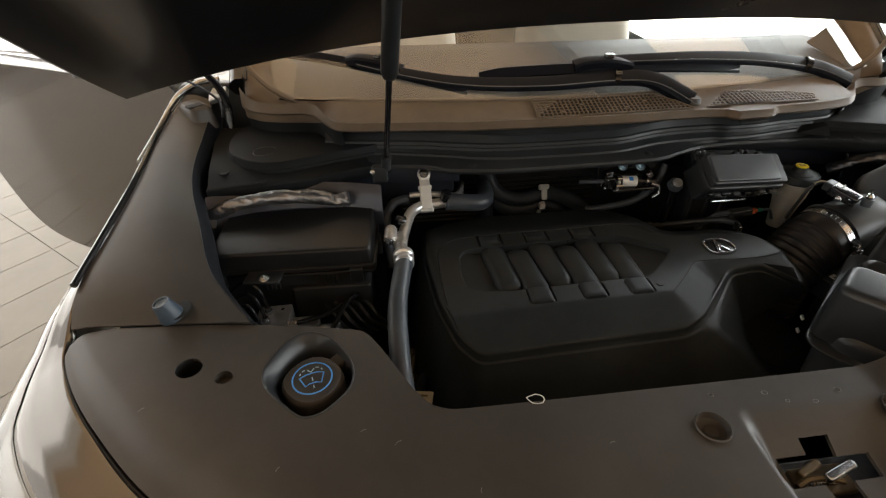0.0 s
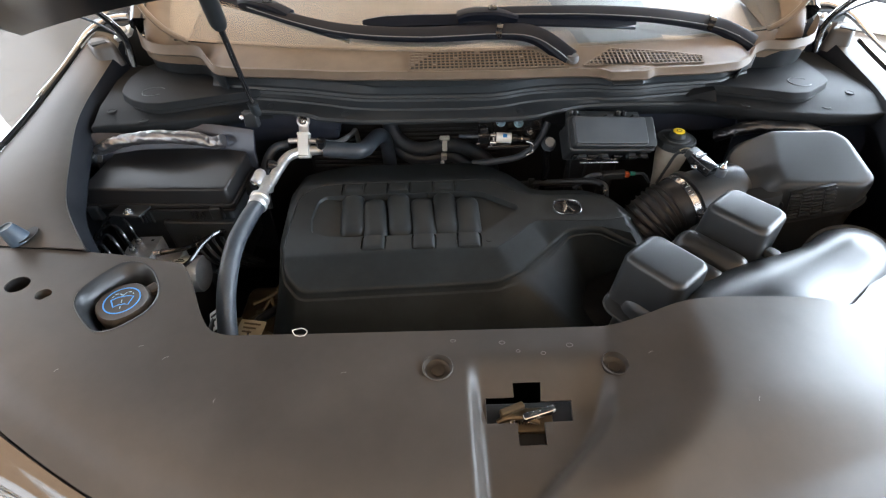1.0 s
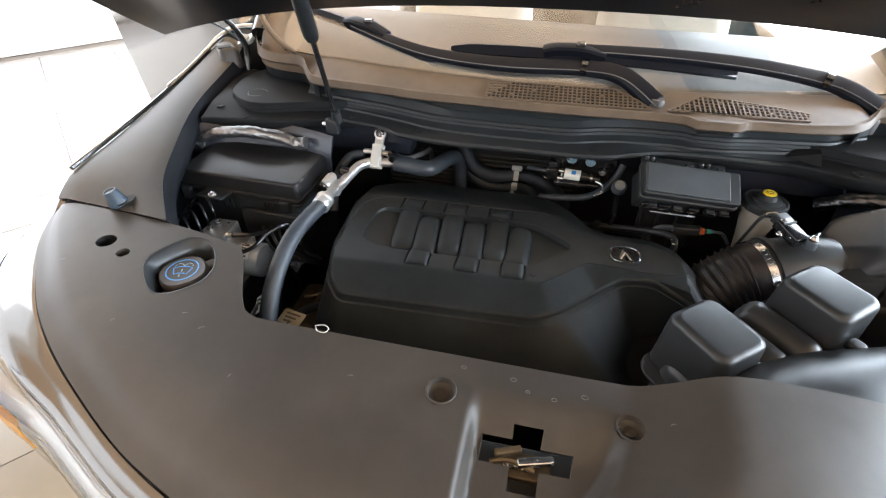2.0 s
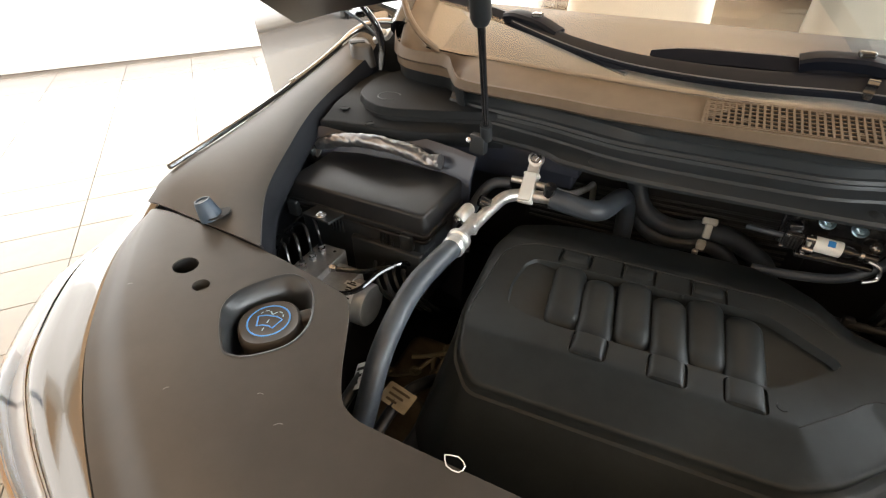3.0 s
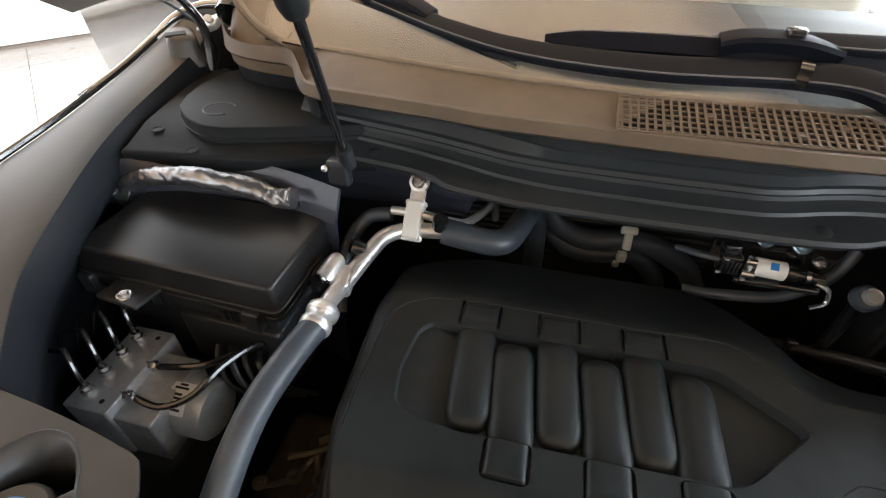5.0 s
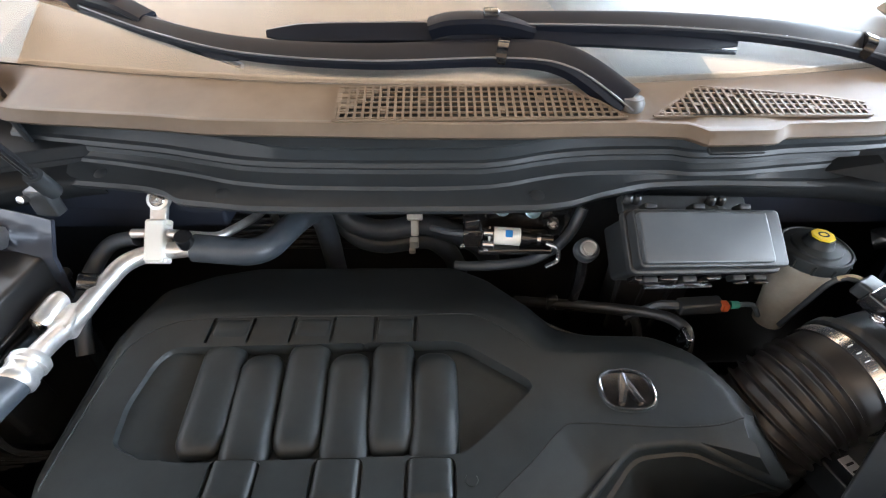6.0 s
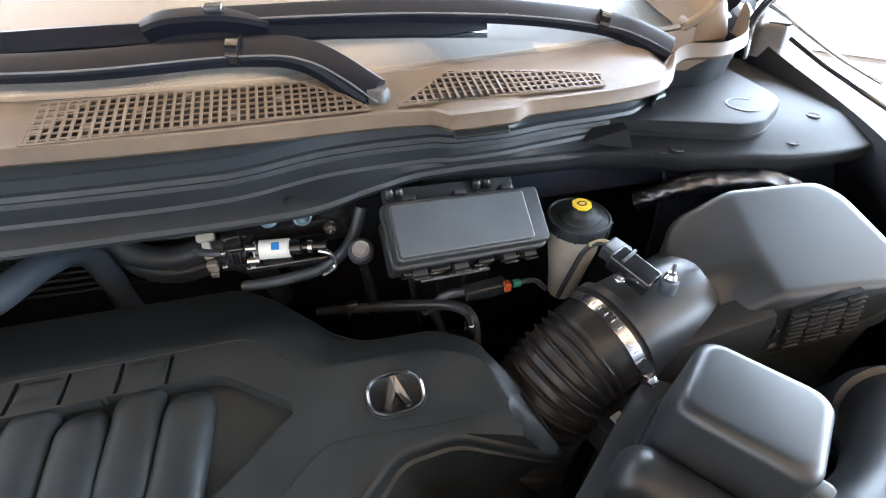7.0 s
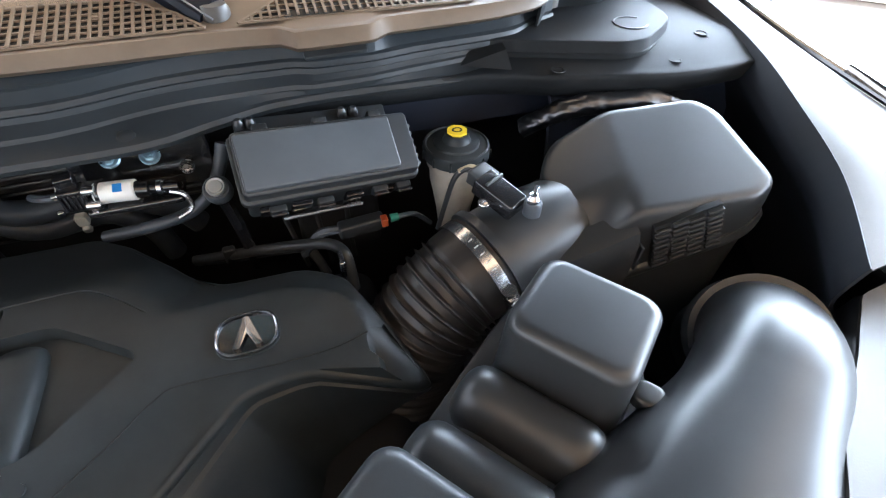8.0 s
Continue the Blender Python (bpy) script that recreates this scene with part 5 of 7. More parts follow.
for i, (xt, xb) in enumerate(RIB_X):
    yt, yb = (0.466, 0.344) if i % 2 == 0 else (0.450, 0.330)
    part("rib", pill(xt, yt, xb, yb, 0.0435, 0.9620, 0.0150, 24, 0.022, 0.82), PLASTIC, cover)


def rib_end(px, py, w, d, low, high, fade):
    """A domed pad that carries a rib on past the edge of its pocket; fade sinks the end next to the rib."""
    rows = []
    for j in range(15):
        v = j / 14
        run = v if fade else 1 - v
        end = (1 - max(0, 2 * run - 1) ** 6) ** 0.5
        rows.append([(px + w * (u - 0.5), py + d * (v - 0.5), cover_z(px, py + d * (v - 0.5)) - low + (high - fade * smooth01(0.45, 0.0, v)) * (1 - abs(2 * u - 1) ** 5) ** 0.5 * end) for u in [i / 16 for i in range(17)]])
    return strip(rows, 0.002)


for px, py, w, d in PADS:
    part("rib_pad", rib_end(px, py, w, d, 0.0042, 0.0070, 0.0), PLASTIC, cover)
for px, py, w, d in HEADS:
    part("rib_head", rib_end(px, py, w, d, 0.004, 0.0064, 0.004), PLASTIC, cover)
part("moulded_dot", lathe([(0.0055, 0.0), (0.005, 0.0012), (0.0, 0.0014)], 20, Matrix.Translation((-0.0185, 0.320, cover_z(-0.0185, 0.320) - 0.0002))), PLASTIC, cover)
# Black tube on the skin paints the shade of an incised line.
part("incised_line_shade", tube([(x, y, cover_z(x, y) - 0.0002) for x, y in BEND[3:]], 0.0009, 6, 8, True, 0.8), HOLE_SHADE, cover, "dark tube painted as the shade of a fine moulded line")


def squircle(a, b, q, z):
    c, w = math.cos(q), math.sin(q)
    return Vector((0.129 + a * math.copysign(abs(c) ** 0.72, c), 0.399 + b * math.copysign(abs(w) ** 0.72, w), z))


ring = [squircle(0.0240, 0.0205, 2 * math.pi * k / 56, 0.9785) for k in range(57)]
emblem = part("emblem", tube(ring, 0.0012, 8, 1, False), SILVER, cover, "rounded chrome ring emblem")
part("emblem_field", loft([[squircle(0.0235, 0.0200, 2 * math.pi * k / 40, z) for k in range(40)] for z in (0.975, 0.9768)]), TRIM, emblem, "gloss black emblem field")
for s in (-1, 1):
    for mat, h, pts in ((SILVERGREY, 0.9790, ((0, 0.0165), (s * 0.0022, 0.0165), (s * 0.0118, -0.0135), (s * 0.0092, -0.0150), (0, 0.003))), (SILVER, 0.9796, ((0, 0.0050), (s * 0.0098, -0.0150), (s * 0.0062, -0.0150), (0, -0.0010)))):
        loop = [Vector((0.129 + x, 0.399 + y, 0.9765)) for x, y in pts]
        part("emblem_bar", loft([loop, [p + Vector((0, 0, h - 0.9765 + (0.0006 if abs(p.x - 0.129) < 0.001 else 0))) for p in loop]]), mat, emblem, smooth=False)
part("emblem_base", loft([[squircle(0.0265 - d, 0.0230 - d, 2 * math.pi * k / 40, z) for k in range(40)] for d, z in ((0, 0.975), (0.001, 0.9768), (0.0035, 0.9762))]), PLASTIC, emblem)

# ---- fuse box ----
fuse = thing("fuse_box", (-0.585, 0.48, 0.86), "black plastic fuse box with a flat lid beside the fender", "fuse box")
FM = Matrix.Translation((-0.586, 0.484, 0)) @ pose(0, 0, 0, 0, 0, -2.5)
part("body", block(0.232, 0.118, 0.15, 0.008, 0.003, FM @ Matrix.Translation((0, 0, 0.85)), 1.03), DULL, fuse)
lid = part("lid", block(0.258, 0.136, 0.030, 0.008, 0.0045, FM @ Matrix.Translation((0, 0, 0.996)), 0.975), LIDBLACK, fuse)
part("lid_rim", block(0.266, 0.144, 0.007, 0.010, 0.002, FM @ Matrix.Translation((0, 0, 0.990))), LIDBLACK, lid)
part("lid_rim", block(0.262, 0.140, 0.005, 0.010, 0.002, FM @ Matrix.Translation((0, 0, 0.980))), LIDBLACK, lid)
for x in (-0.05, 0.045):
    for k in range(4):
        part("body_rib", block(0.003, 0.004, 0.03, 0.001, 0.001, FM @ Matrix.Translation((x + 0.007 * k, -0.062, 0.95))), DULL, fuse)
for x in (-0.115, 0.10):
    part("latch", block(0.02, 0.012, 0.026, 0.003, 0.003, FM @ Matrix.Translation((x, -0.073, 0.968))), DULL, fuse)
part("latch", block(0.012, 0.03, 0.026, 0.003, 0.003, FM @ Matrix.Translation((0.133, 0.01, 0.968))), DULL, fuse)
part("lower_skirt", block(0.13, 0.05, 0.07, 0.006, 0.004, FM @ Matrix.Translation((0.055, -0.045, 0.885))), DULL, fuse)
bracket = part("mount_bracket", block(0.055, 0.035, 0.004, 0.003, 0.001, Matrix.Translation((-0.63, 0.398, 1.0 - 0.006)) @ pose(0, 0, 0, -6, 0, -6)), DULL, fuse, "black mounting bracket")
bolt("bracket_bolt", (-0.628, 0.391, 0.9985), bracket, 0.0062)

# ---- foil-wrapped wiring ----
def foil_run(points, r, seed=0.0):
    """A hose wrapped in foil: slightly flattened, with slanting folds and fine creases."""
    P = catmull(points, 26)
    loops = []
    for i, p in enumerate(P):
        d = (P[min(i + 1, len(P) - 1)] - P[max(i - 1, 0)]).normalized()
        sx = d.cross(Vector((0, 0, 1))).normalized()
        sz = sx.cross(d)
        loop = []
        for a in (2 * math.pi * k / 28 for k in range(28)):
            c, w = math.cos(a), math.sin(a)
            fold = 1 - abs(noise.noise(Vector((i * 0.09 + 0.9 * a + seed, c * 0.9, w * 0.9))))
            crease = noise.noise(Vector((i * 0.34 - 1.2 * a + seed, c * 2.6, w * 2.6)))
            swollen = noise.noise(Vector((i * 0.045 + seed, c * 0.6, w * 0.6)))
            loop.append(p + (sx * c + sz * w * 0.9) * r * (0.90 + 0.20 * fold ** 3 + 0.045 * crease + 0.16 * swollen))
        loops.append(loop)
    return loft(loops)


harness = thing("wiring_harness", (-0.62, 0.56, 1.0), "wiring harness wrapped in crinkled silver foil", "wiring harness")
part("foil_sleeve", foil_run([(-0.775, 0.540, 1.016), (-0.742, 0.540, 1.027), (-0.715, 0.540, 1.040), (-0.690, 0.540, 1.049), (-0.648, 0.540, 1.056), (-0.593, 0.540, 1.058), (-0.549, 0.541, 1.053), (-0.522, 0.541, 1.043), (-0.498, 0.541, 1.046)], 0.0125), FOIL, harness, angle=60)
part("wire_end", tube([(-0.775, 0.548, 0.995), (-0.79, 0.53, 0.98), (-0.78, 0.50, 0.95)], 0.006, 8, 6), RUBBER, harness)
part("retainer", block(0.03, 0.012, 0.03, 0.004, 0.003, Matrix.Translation((-0.752, 0.528, 1.010)) @ pose(0, 0, 0, 20, 12, 0)), DULL, harness)
tab = part("flank_bracket", block(0.052, 0.004, 0.026, 0.004, 0.001, Matrix.Translation((-0.752, 0.520, 1.022)) @ pose(0, 0, 0, -35, 14, 8)), DULL, harness, "black harness bracket")
part("bracket_clip", lathe([(0.006, 0), (0.006, 0.004), (0.003, 0.006), (0.0, 0.006)], 12, Matrix.Translation((-0.764, 0.514, 1.040)) @ pose(0, 0, 0, 50, 0, 0)), TRIM, tab)
harness2 = thing("wiring_harness", (0.56, 0.52, 1.0), "dark foil-wrapped harness behind the air cleaner", "wiring harness")
part("foil_sleeve", foil_run([(0.465, 0.575, 1.010), (0.485, 0.558, 1.030), (0.51, 0.548, 1.042), (0.55, 0.543, 1.045), (0.61, 0.535, 1.042), (0.65, 0.515, 1.025), (0.66, 0.48, 1.0)], 0.0125, 7.0), DARKFOIL, harness2, angle=60)

# ---- brake modulator ----
modulator = thing("brake_modulator", (-0.60, 0.345, 0.80), "aluminium brake modulator with motor and steel lines", "brake modulator")
part("valve_block", block(0.052, 0.106, 0.075, 0.003, 0.002, Matrix.Translation((-0.624, 0.346, 0.862))), CAST, modulator)
part("front_block", block(0.045, 0.084, 0.075, 0.003, 0.002, Matrix.Translation((-0.578, 0.338, 0.85))), CAST, modulator)
part("motor", lathe([(0.032, 0), (0.033, 0.002), (0.033, 0.026), (0.0322, 0.027), (0.0322, 0.030), (0.033, 0.031), (0.033, 0.060), (0.031, 0.063), (0.0, 0.0635)], 40, Matrix.Translation((-0.585, 0.345, 0.892)) @ pose(0, 0, 0, 0, 90, 0)), MOTOR, modulator, "round grey motor housing")
part("motor_ring", tube([(-0.5245, 0.345 + 0.0285 * math.cos(a), 0.892 + 0.0285 * math.sin(a)) for a in (2 * math.pi * k / 30 for k in range(31))], 0.0015, 6, 1, False), MOTOR, modulator)
rows = [[(x, 0.345 + 0.0334 * math.cos(a), 0.892 + 0.0334 * math.sin(a)) for x in (-0.5640, -0.5395)] for a in [radians(80 + 62 * k / 8) for k in range(9)]]
lab = part("paper_label", strip(rows, 0.0003), LABEL, modulator, "white paper label")
for k, a in enumerate((86, 93, 105, 112, 120, 132)):
    a = radians(a)
    part("print_bar", block(0.016 if k % 2 else 0.009, 0.0026, 0.0004, 0.0003, 0.0001, Matrix.Translation((-0.552, 0.345 + 0.0337 * math.cos(a), 0.892 + 0.0337 * math.sin(a))) @ pose(0, 0, 0, math.degrees(a) - 90, 0, 0)), INK, lab)
for k, y in enumerate((0.382, 0.359, 0.335, 0.311)):
    f = part("line_fitting", lathe([(0.0065, 0), (0.0065, 0.006), (0.0048, 0.007), (0.0048, 0.012)], 6, Matrix.Translation((-0.632, y, 0.937))), STEEL, modulator, "hex line fitting")
    part("steel_line", tube([(-0.632, y, 0.94), (-0.634, y + 0.002, 0.962), (-0.646, y + 0.012, 0.985), (-0.668, y + 0.02, 0.985 - 0.006 * k), (-0.70, y + 0.018, 0.955), (-0.715, y, 0.90)], 0.0027, 8, 8), TRIM, modulator, "bent brake line")
for k, (y, pts) in enumerate(((0.357, [(-0.540, 0.366, 0.938), (-0.51, 0.39, 0.94), (-0.495, 0.42, 0.92)]), (0.319, [(-0.560, 0.318, 0.926), (-0.533, 0.335, 0.93), (-0.515, 0.37, 0.942), (-0.495, 0.405, 0.94), (-0.48, 0.43, 0.91)]))):
    part("line_fitting", lathe([(0.0062, 0), (0.0062, 0.010), (0.0045, 0.012), (0.0045, 0.016)], 6, Matrix.Translation((-0.602, y, 0.931)) @ pose(0, 0, 0, 0, 80, 0)), STEEL, modulator, "hex line fitting")
    part("steel_line", tube([(-0.590, y, 0.932)] + pts, 0.0038, 8, 8), TRIM, modulator, "thick bent brake line")
for x, y in ((-0.612, 0.388), (-0.612, 0.305)):
    # Black disc painted as the dark of a drilled hole.
    part("drilled_hole", lathe([(0.0028, 0), (0.0, 0.0003)], 12, Matrix.Translation((x, y, 0.9372))), HOLE_SHADE, modulator)
part("mount", block(0.12, 0.12, 0.42, 0.01, 0.01, Matrix.Translation((-0.61, 0.345, 0.44))), BAY_SHADE, modulator, "mounting column coloured as deep shade")

# wires between the modulator and the fuse box
for k in range(5):
    y0, x0 = 0.40 + 0.004 * k, -0.545 + 0.014 * k
    part("wire", tube([(x0, y0, 0.93 - 0.004 * k), (x0 + 0.012, y0 - 0.02, 0.925), (x0 + 0.03, y0 - 0.03, 0.90), (x0 + 0.05, y0 - 0.01, 0.86)], 0.0030 + 0.001 * (k % 2), 7, 6), DULL, harness, "black convoluted wire")

# ---- washer filler ----
wash = thing("washer_cap", (-0.532, 0.174, 0.97), "black washer fluid cap with a blue printed symbol", "filler cap")
WM = Matrix.Translation((-0.530, 0.172, -0.001))
oct_loop = lambda r, z: [WM @ Vector((r * (1 + 0.025 * math.cos(4 * a)) * math.cos(a), r * (1 + 0.025 * math.cos(4 * a)) * math.sin(a), z)) for a in (2 * math.pi * k / 48 for k in range(48))]
cap_body = part("cap_body", loft([oct_loop(0.0345, 0.985), oct_loop(0.035, 1.010), oct_loop(0.034, 1.016), oct_loop(0.0315, 1.0185), oct_loop(0.030, 1.0180), oct_loop(0.005, 1.0182)]), SHROUD, wash)
part("pull_tab", block(0.018, 0.03, 0.008, 0.004, 0.003, Matrix.Translation((-0.505, 0.200, 1.005)) @ pose(0, 0, 0, 0, 0, -45)), SHROUD, cap_body)
part("filler_neck", lathe([(0.040, 0.95), (0.040, 0.985), (0.036, 0.988)], 32, WM), DULL, wash)
ZP = 1.0188


def flat_line(points, w=0.0009, steps=1):
    return tube([(-0.530 + x, 0.172 + y, ZP) for x, y in points], w, 6, steps, True, 0.35)


part("blue_ring", tube([(-0.530 + 0.0225 * math.cos(a), 0.172 + 0.0225 * math.sin(a), ZP) for a in (2 * math.pi * k / 48 for k in range(49))], 0.0010, 6, 1, False, 0.4), BLUE, cap_body, "printed blue ring")
TURNED = lambda pts: [(x * math.cos(0.25) - y * math.sin(0.25), x * math.sin(0.25) + y * math.cos(0.25)) for x, y in pts]
part("screen_outline", flat_line(TURNED([(-0.014, 0.004), (-0.006, 0.007), (0.006, 0.007), (0.014, 0.004), (0.009, -0.010), (0.004, -0.0075), (-0.004, -0.0075), (-0.009, -0.010), (-0.014, 0.004)])), BLUE, cap_body, "printed windshield symbol")
for pts in ([(0, -0.015), (0, -0.011)], [(0, -0.004), (0, 0.001)], [(0, 0.009), (-0.004, 0.0135)], [(0, 0.009), (0.004, 0.0135)], [(-0.006, 0.0145), (-0.010, 0.013)], [(0.006, 0.0145), (0.010, 0.013)], [(-0.012, 0.011), (-0.013, 0.008)], [(0.012, 0.011), (0.013, 0.008)]):
    part("spray_mark", flat_line(TURNED(pts), 0.0007), PALEBLUE, cap_body, "printed spray dash")

# rubber buffer on the fender cover
buffer = thing("rubber_buffer", (-0.695, 0.268, 1.05), "blue-grey rubber buffer standing in the fender cover", "buffer")
BFM = Matrix.Translation((-0.708, 0.271, 1.049)) @ pose(0, 0, 0, 4, -12, 0) @ Matrix.Scale(0.92, 4)
part("stem", lathe([(0.0165, -0.004), (0.0160, 0.001), (0.0118, 0.0235), (0.0108, 0.0255), (0.0092, 0.0255), (0.0082, 0.0235), (0.0, 0.0228)], 28, BFM), BUFFER, buffer)
# Black disc painted as the dark hole round the stem.
part("socket", lathe([(0.0185, 0.0), (0.0185, 0.0012), (0.0165, 0.0016), (0.0, 0.0012)], 28, Matrix.Translation((-0.703, 0.277, 1.0494)) @ pose(0, 0, 0, 0, -6, 0)), HOLE_SHADE, buffer)

# ---- refrigerant pipes ----
pipe = thing("refrigerant_pipe", (-0.36, 0.56, 0.95), "bare aluminium refrigerant pipe with black insulated hoses", "pipe")
part("metal_pipe", tube([(-0.29, 0.580, 1.003), (-0.335, 0.572, 1.003), (-0.365, 0.565, 1.004), (-0.388, 0.548, 1.004), (-0.400, 0.52, 0.998), (-0.411, 0.48, 0.990), (-0.415, 0.44, 0.995), (-0.412, 0.40, 1.0)], 0.0098, 18, 8), ALU, pipe)
part("hose", tube([(-0.411, 0.402, 1.0), (-0.419, 0.36, 0.999), (-0.428, 0.30, 0.988), (-0.429, 0.23, 0.955), (-0.424, 0.17, 0.90), (-0.426, 0.11, 0.83), (-0.43, 0.06, 0.74)], 0.0142, 20, 8), RUBBER, pipe, "thick black rubber hose")
part("foam_sleeve", tube([(-0.322, 0.572, 1.005), (-0.290, 0.572, 1.001), (-0.262, 0.575, 0.996), (-0.245, 0.590, 0.992), (-0.235, 0.625, 0.986), (-0.228, 0.672, 0.972), (-0.222, 0.708, 0.955), (-0.214, 0.722, 0.930), (-0.210, 0.726, 0.88), (-0.208, 0.728, 0.80)], 0.0162, 20, 8), RUBBER, pipe, "black foam-sleeved pipe")
flange = part("flange", block(0.022, 0.036, 0.018, 0.005, 0.004, Matrix.Translation((-0.416, 0.476, 0.982)) @ pose(0, 0, 0, 0, 0, 8)), ALU, pipe, "aluminium joint flange")
part("flange_lug", tube([(-0.433, 0.466, 0.999), (-0.432, 0.470, 1.000), (-0.430, 0.490, 1.002), (-0.429, 0.496, 1.001)], lambda t: 0.0108 - 0.002 * (t < 0.05 or t > 0.95), 20, 4, True, 0.9), ALU, flange, "cast lug beside the flange")
part("flange_web", block(0.022, 0.020, 0.012, 0.004, 0.003, Matrix.Translation((-0.426, 0.478, 0.990)) @ pose(0, 0, 0, 0, 12, 6)), ALU, flange)
bolt("flange_bolt", (-0.433, 0.4655, 1.0), flange, 0.0055, (-0.1, -0.93, 0.25))
part("collar", lathe([(0.0145, -0.016), (0.0170, -0.013), (0.0170, -0.006), (0.0150, -0.004), (0.0150, 0.003), (0.0165, 0.005), (0.0165, 0.011), (0.0140, 0.014)], 28, Matrix.Translation((-0.412, 0.408, 1.0)) @ pose(0, 0, 0, 92, 0, 0)), ALU, pipe, "crimped aluminium collar")
CT, CB = Vector((-0.360, 0.606, 1.048)), Vector((-0.360, 0.556, 0.998))


def plate_between(a, b, w, th, face=(0, -0.7, 0.72)):
    """A rounded bar from a to b, w across and th thick along face."""
    y = (b - a).normalized()
    z = (Vector(face) - y * Vector(face).dot(y)).normalized()
    m = Matrix((y.cross(z), y, z)).transposed().to_4x4()
    m.translation = (a + b) / 2 - z * th / 2
    return block(w, (b - a).length, th, 0.003, 0.002, m)


brk = part("pipe_clip", plate_between(CT.lerp(CB, 0.34), CB, 0.021, 0.020), WHITEPLASTIC, pipe, "white plastic pipe clip")
for t in (0.36, 0.97):
    part("clip_hook", plate_between(CT.lerp(CB, t - 0.04), CT.lerp(CB, t + 0.06), 0.026, 0.012), WHITEPLASTIC, brk)
part("clip_arm", plate_between(CT.lerp(CB, -0.02), CT.lerp(CB, 0.5), 0.019, 0.006), ALU, brk, "steel clip arm")
part("arm_eye", lathe([(0.0125, -0.002), (0.0125, 0.005), (0.011, 0.006)], 24, Matrix.Translation(CT) @ pose(0, 0, 0, 45, 0, 0)), ALU, brk)
bolt("arm_bolt", CT + Vector((0, -0.0035, 0.0035)), brk, 0.0066, (0, -0.7, 0.7))
part("thin_line", tube([(-0.39, 0.580, 1.020), (-0.355, 0.580, 1.020), (-0.325, 0.583, 1.014), (-0.302, 0.592, 1.006), (-0.290, 0.615, 1.000), (-0.280, 0.660, 0.986), (-0.275, 0.690, 0.978), (-0.273, 0.70, 0.94)], 0.0055, 12, 8), ALU, pipe, "thin aluminium line")
for p, ry in (((-0.326, 0.568, 1.012), 10), ((-0.402, 0.520, 1.001), -62)):
    part("port_cap", lathe([(0.0050, -0.004), (0.0055, 0.003), (0.0095, 0.004), (0.0095, 0.019), (0.0085, 0.0205), (0.0, 0.021)], 20, Matrix.Translation(p) @ pose(0, 0, 0, 20, ry, 0)), TRIM, pipe, "black service port cap")
part("thin_hose", tube([(-0.392, 0.584, 1.010), (-0.42, 0.58, 1.005), (-0.435, 0.56, 0.99), (-0.438, 0.52, 0.97), (-0.43, 0.48, 0.93)], 0.009, 12, 8), RUBBER, pipe)

# heater hoses
heater = thing("heater_hose", (-0.1, 0.74, 0.90), "pair of black heater hoses with white clips", "hose")
part("hose", tube([(-0.214, 0.758, 1.0), (-0.203, 0.748, 0.955), (-0.183, 0.740, 0.922), (-0.150, 0.735, 0.905), (-0.115, 0.735, 0.902), (-0.075, 0.735, 0.911), (-0.040, 0.735, 0.906), (-0.008, 0.735, 0.890), (0.025, 0.738, 0.866), (0.045, 0.742, 0.83)], 0.0165, 20, 8), RUBBER, heater)
part("hose", tube([(-0.206, 0.766, 0.95), (-0.190, 0.750, 0.905), (-0.165, 0.742, 0.880), (-0.130, 0.740, 0.870), (-0.098, 0.740, 0.874), (-0.060, 0.740, 0.879), (-0.034, 0.740, 0.862), (-0.015, 0.742, 0.832), (-0.005, 0.745, 0.78)], 0.0155, 20, 8), RUBBER, heater)
clip = part("hose_clip", plate_between(Vector((-0.077, 0.722, 0.932)), Vector((-0.077, 0.712, 0.908)), 0.012, 0.008, (0, -0.9, 0.4)), WHITEPLASTIC, heater, "white plastic hose clip")
part("clip_head", plate_between(Vector((-0.077, 0.730, 0.938)), Vector((-0.077, 0.722, 0.930)), 0.024, 0.009, (0, -0.8, 0.6)), WHITEPLASTIC, clip)
part("hose_clip", plate_between(Vector((-0.079, 0.716, 0.898)), Vector((-0.079, 0.718, 0.882)), 0.014, 0.010, (0, -0.9, 0.4)), WHITEPLASTIC, heater, "white plastic hose clip")
part("hose_clip", plate_between(Vector((-0.083, 0.722, 0.874)), Vector((-0.083, 0.726, 0.864)), 0.010, 0.008, (0, -0.9, 0.4)), WHITEPLASTIC, heater, "white plastic hose clip")
for k in range(9):
    part("ribbed_panel", tube([(-0.40, 0.768, 0.842 + 0.012 * k), (-0.20, 0.770, 0.838 + 0.012 * k), (0.06, 0.770, 0.840 + 0.012 * k)], 0.0026, 6, 4), DULL, heater, "black moulded fin")
part("fin_backing", block(0.50, 0.012, 0.14, 0.004, 0.004, Matrix.Translation((-0.16, 0.780, 0.828))), BAY_SHADE, heater)

# ---- solenoid valve ----
valve = thing("solenoid_valve", (0.04, 0.575, 1.0), "white-bodied solenoid valve on a black bracket", "valve")
part("bracket", block(0.13, 0.006, 0.055, 0.003, 0.002, Matrix.Translation((0.052, 0.606, 0.995)) @ pose(0, 0, 0, -8, 0, 0)), TRIM, valve, "black bracket plate")
part("shelf", block(0.085, 0.04, 0.006, 0.004, 0.003, Matrix.Translation((0.045, 0.578, 1.004))), TRIM, valve)
body_v = part("coil", lathe([(0.0085, -0.018), (0.0102, -0.017), (0.0102, 0.017), (0.0085, 0.018)], 24, Matrix.Translation((0.032, 0.570, 1.021)) @ pose(0, 0, 0, 0, 90, -6)), WHITEPLASTIC, valve, "white coil body")
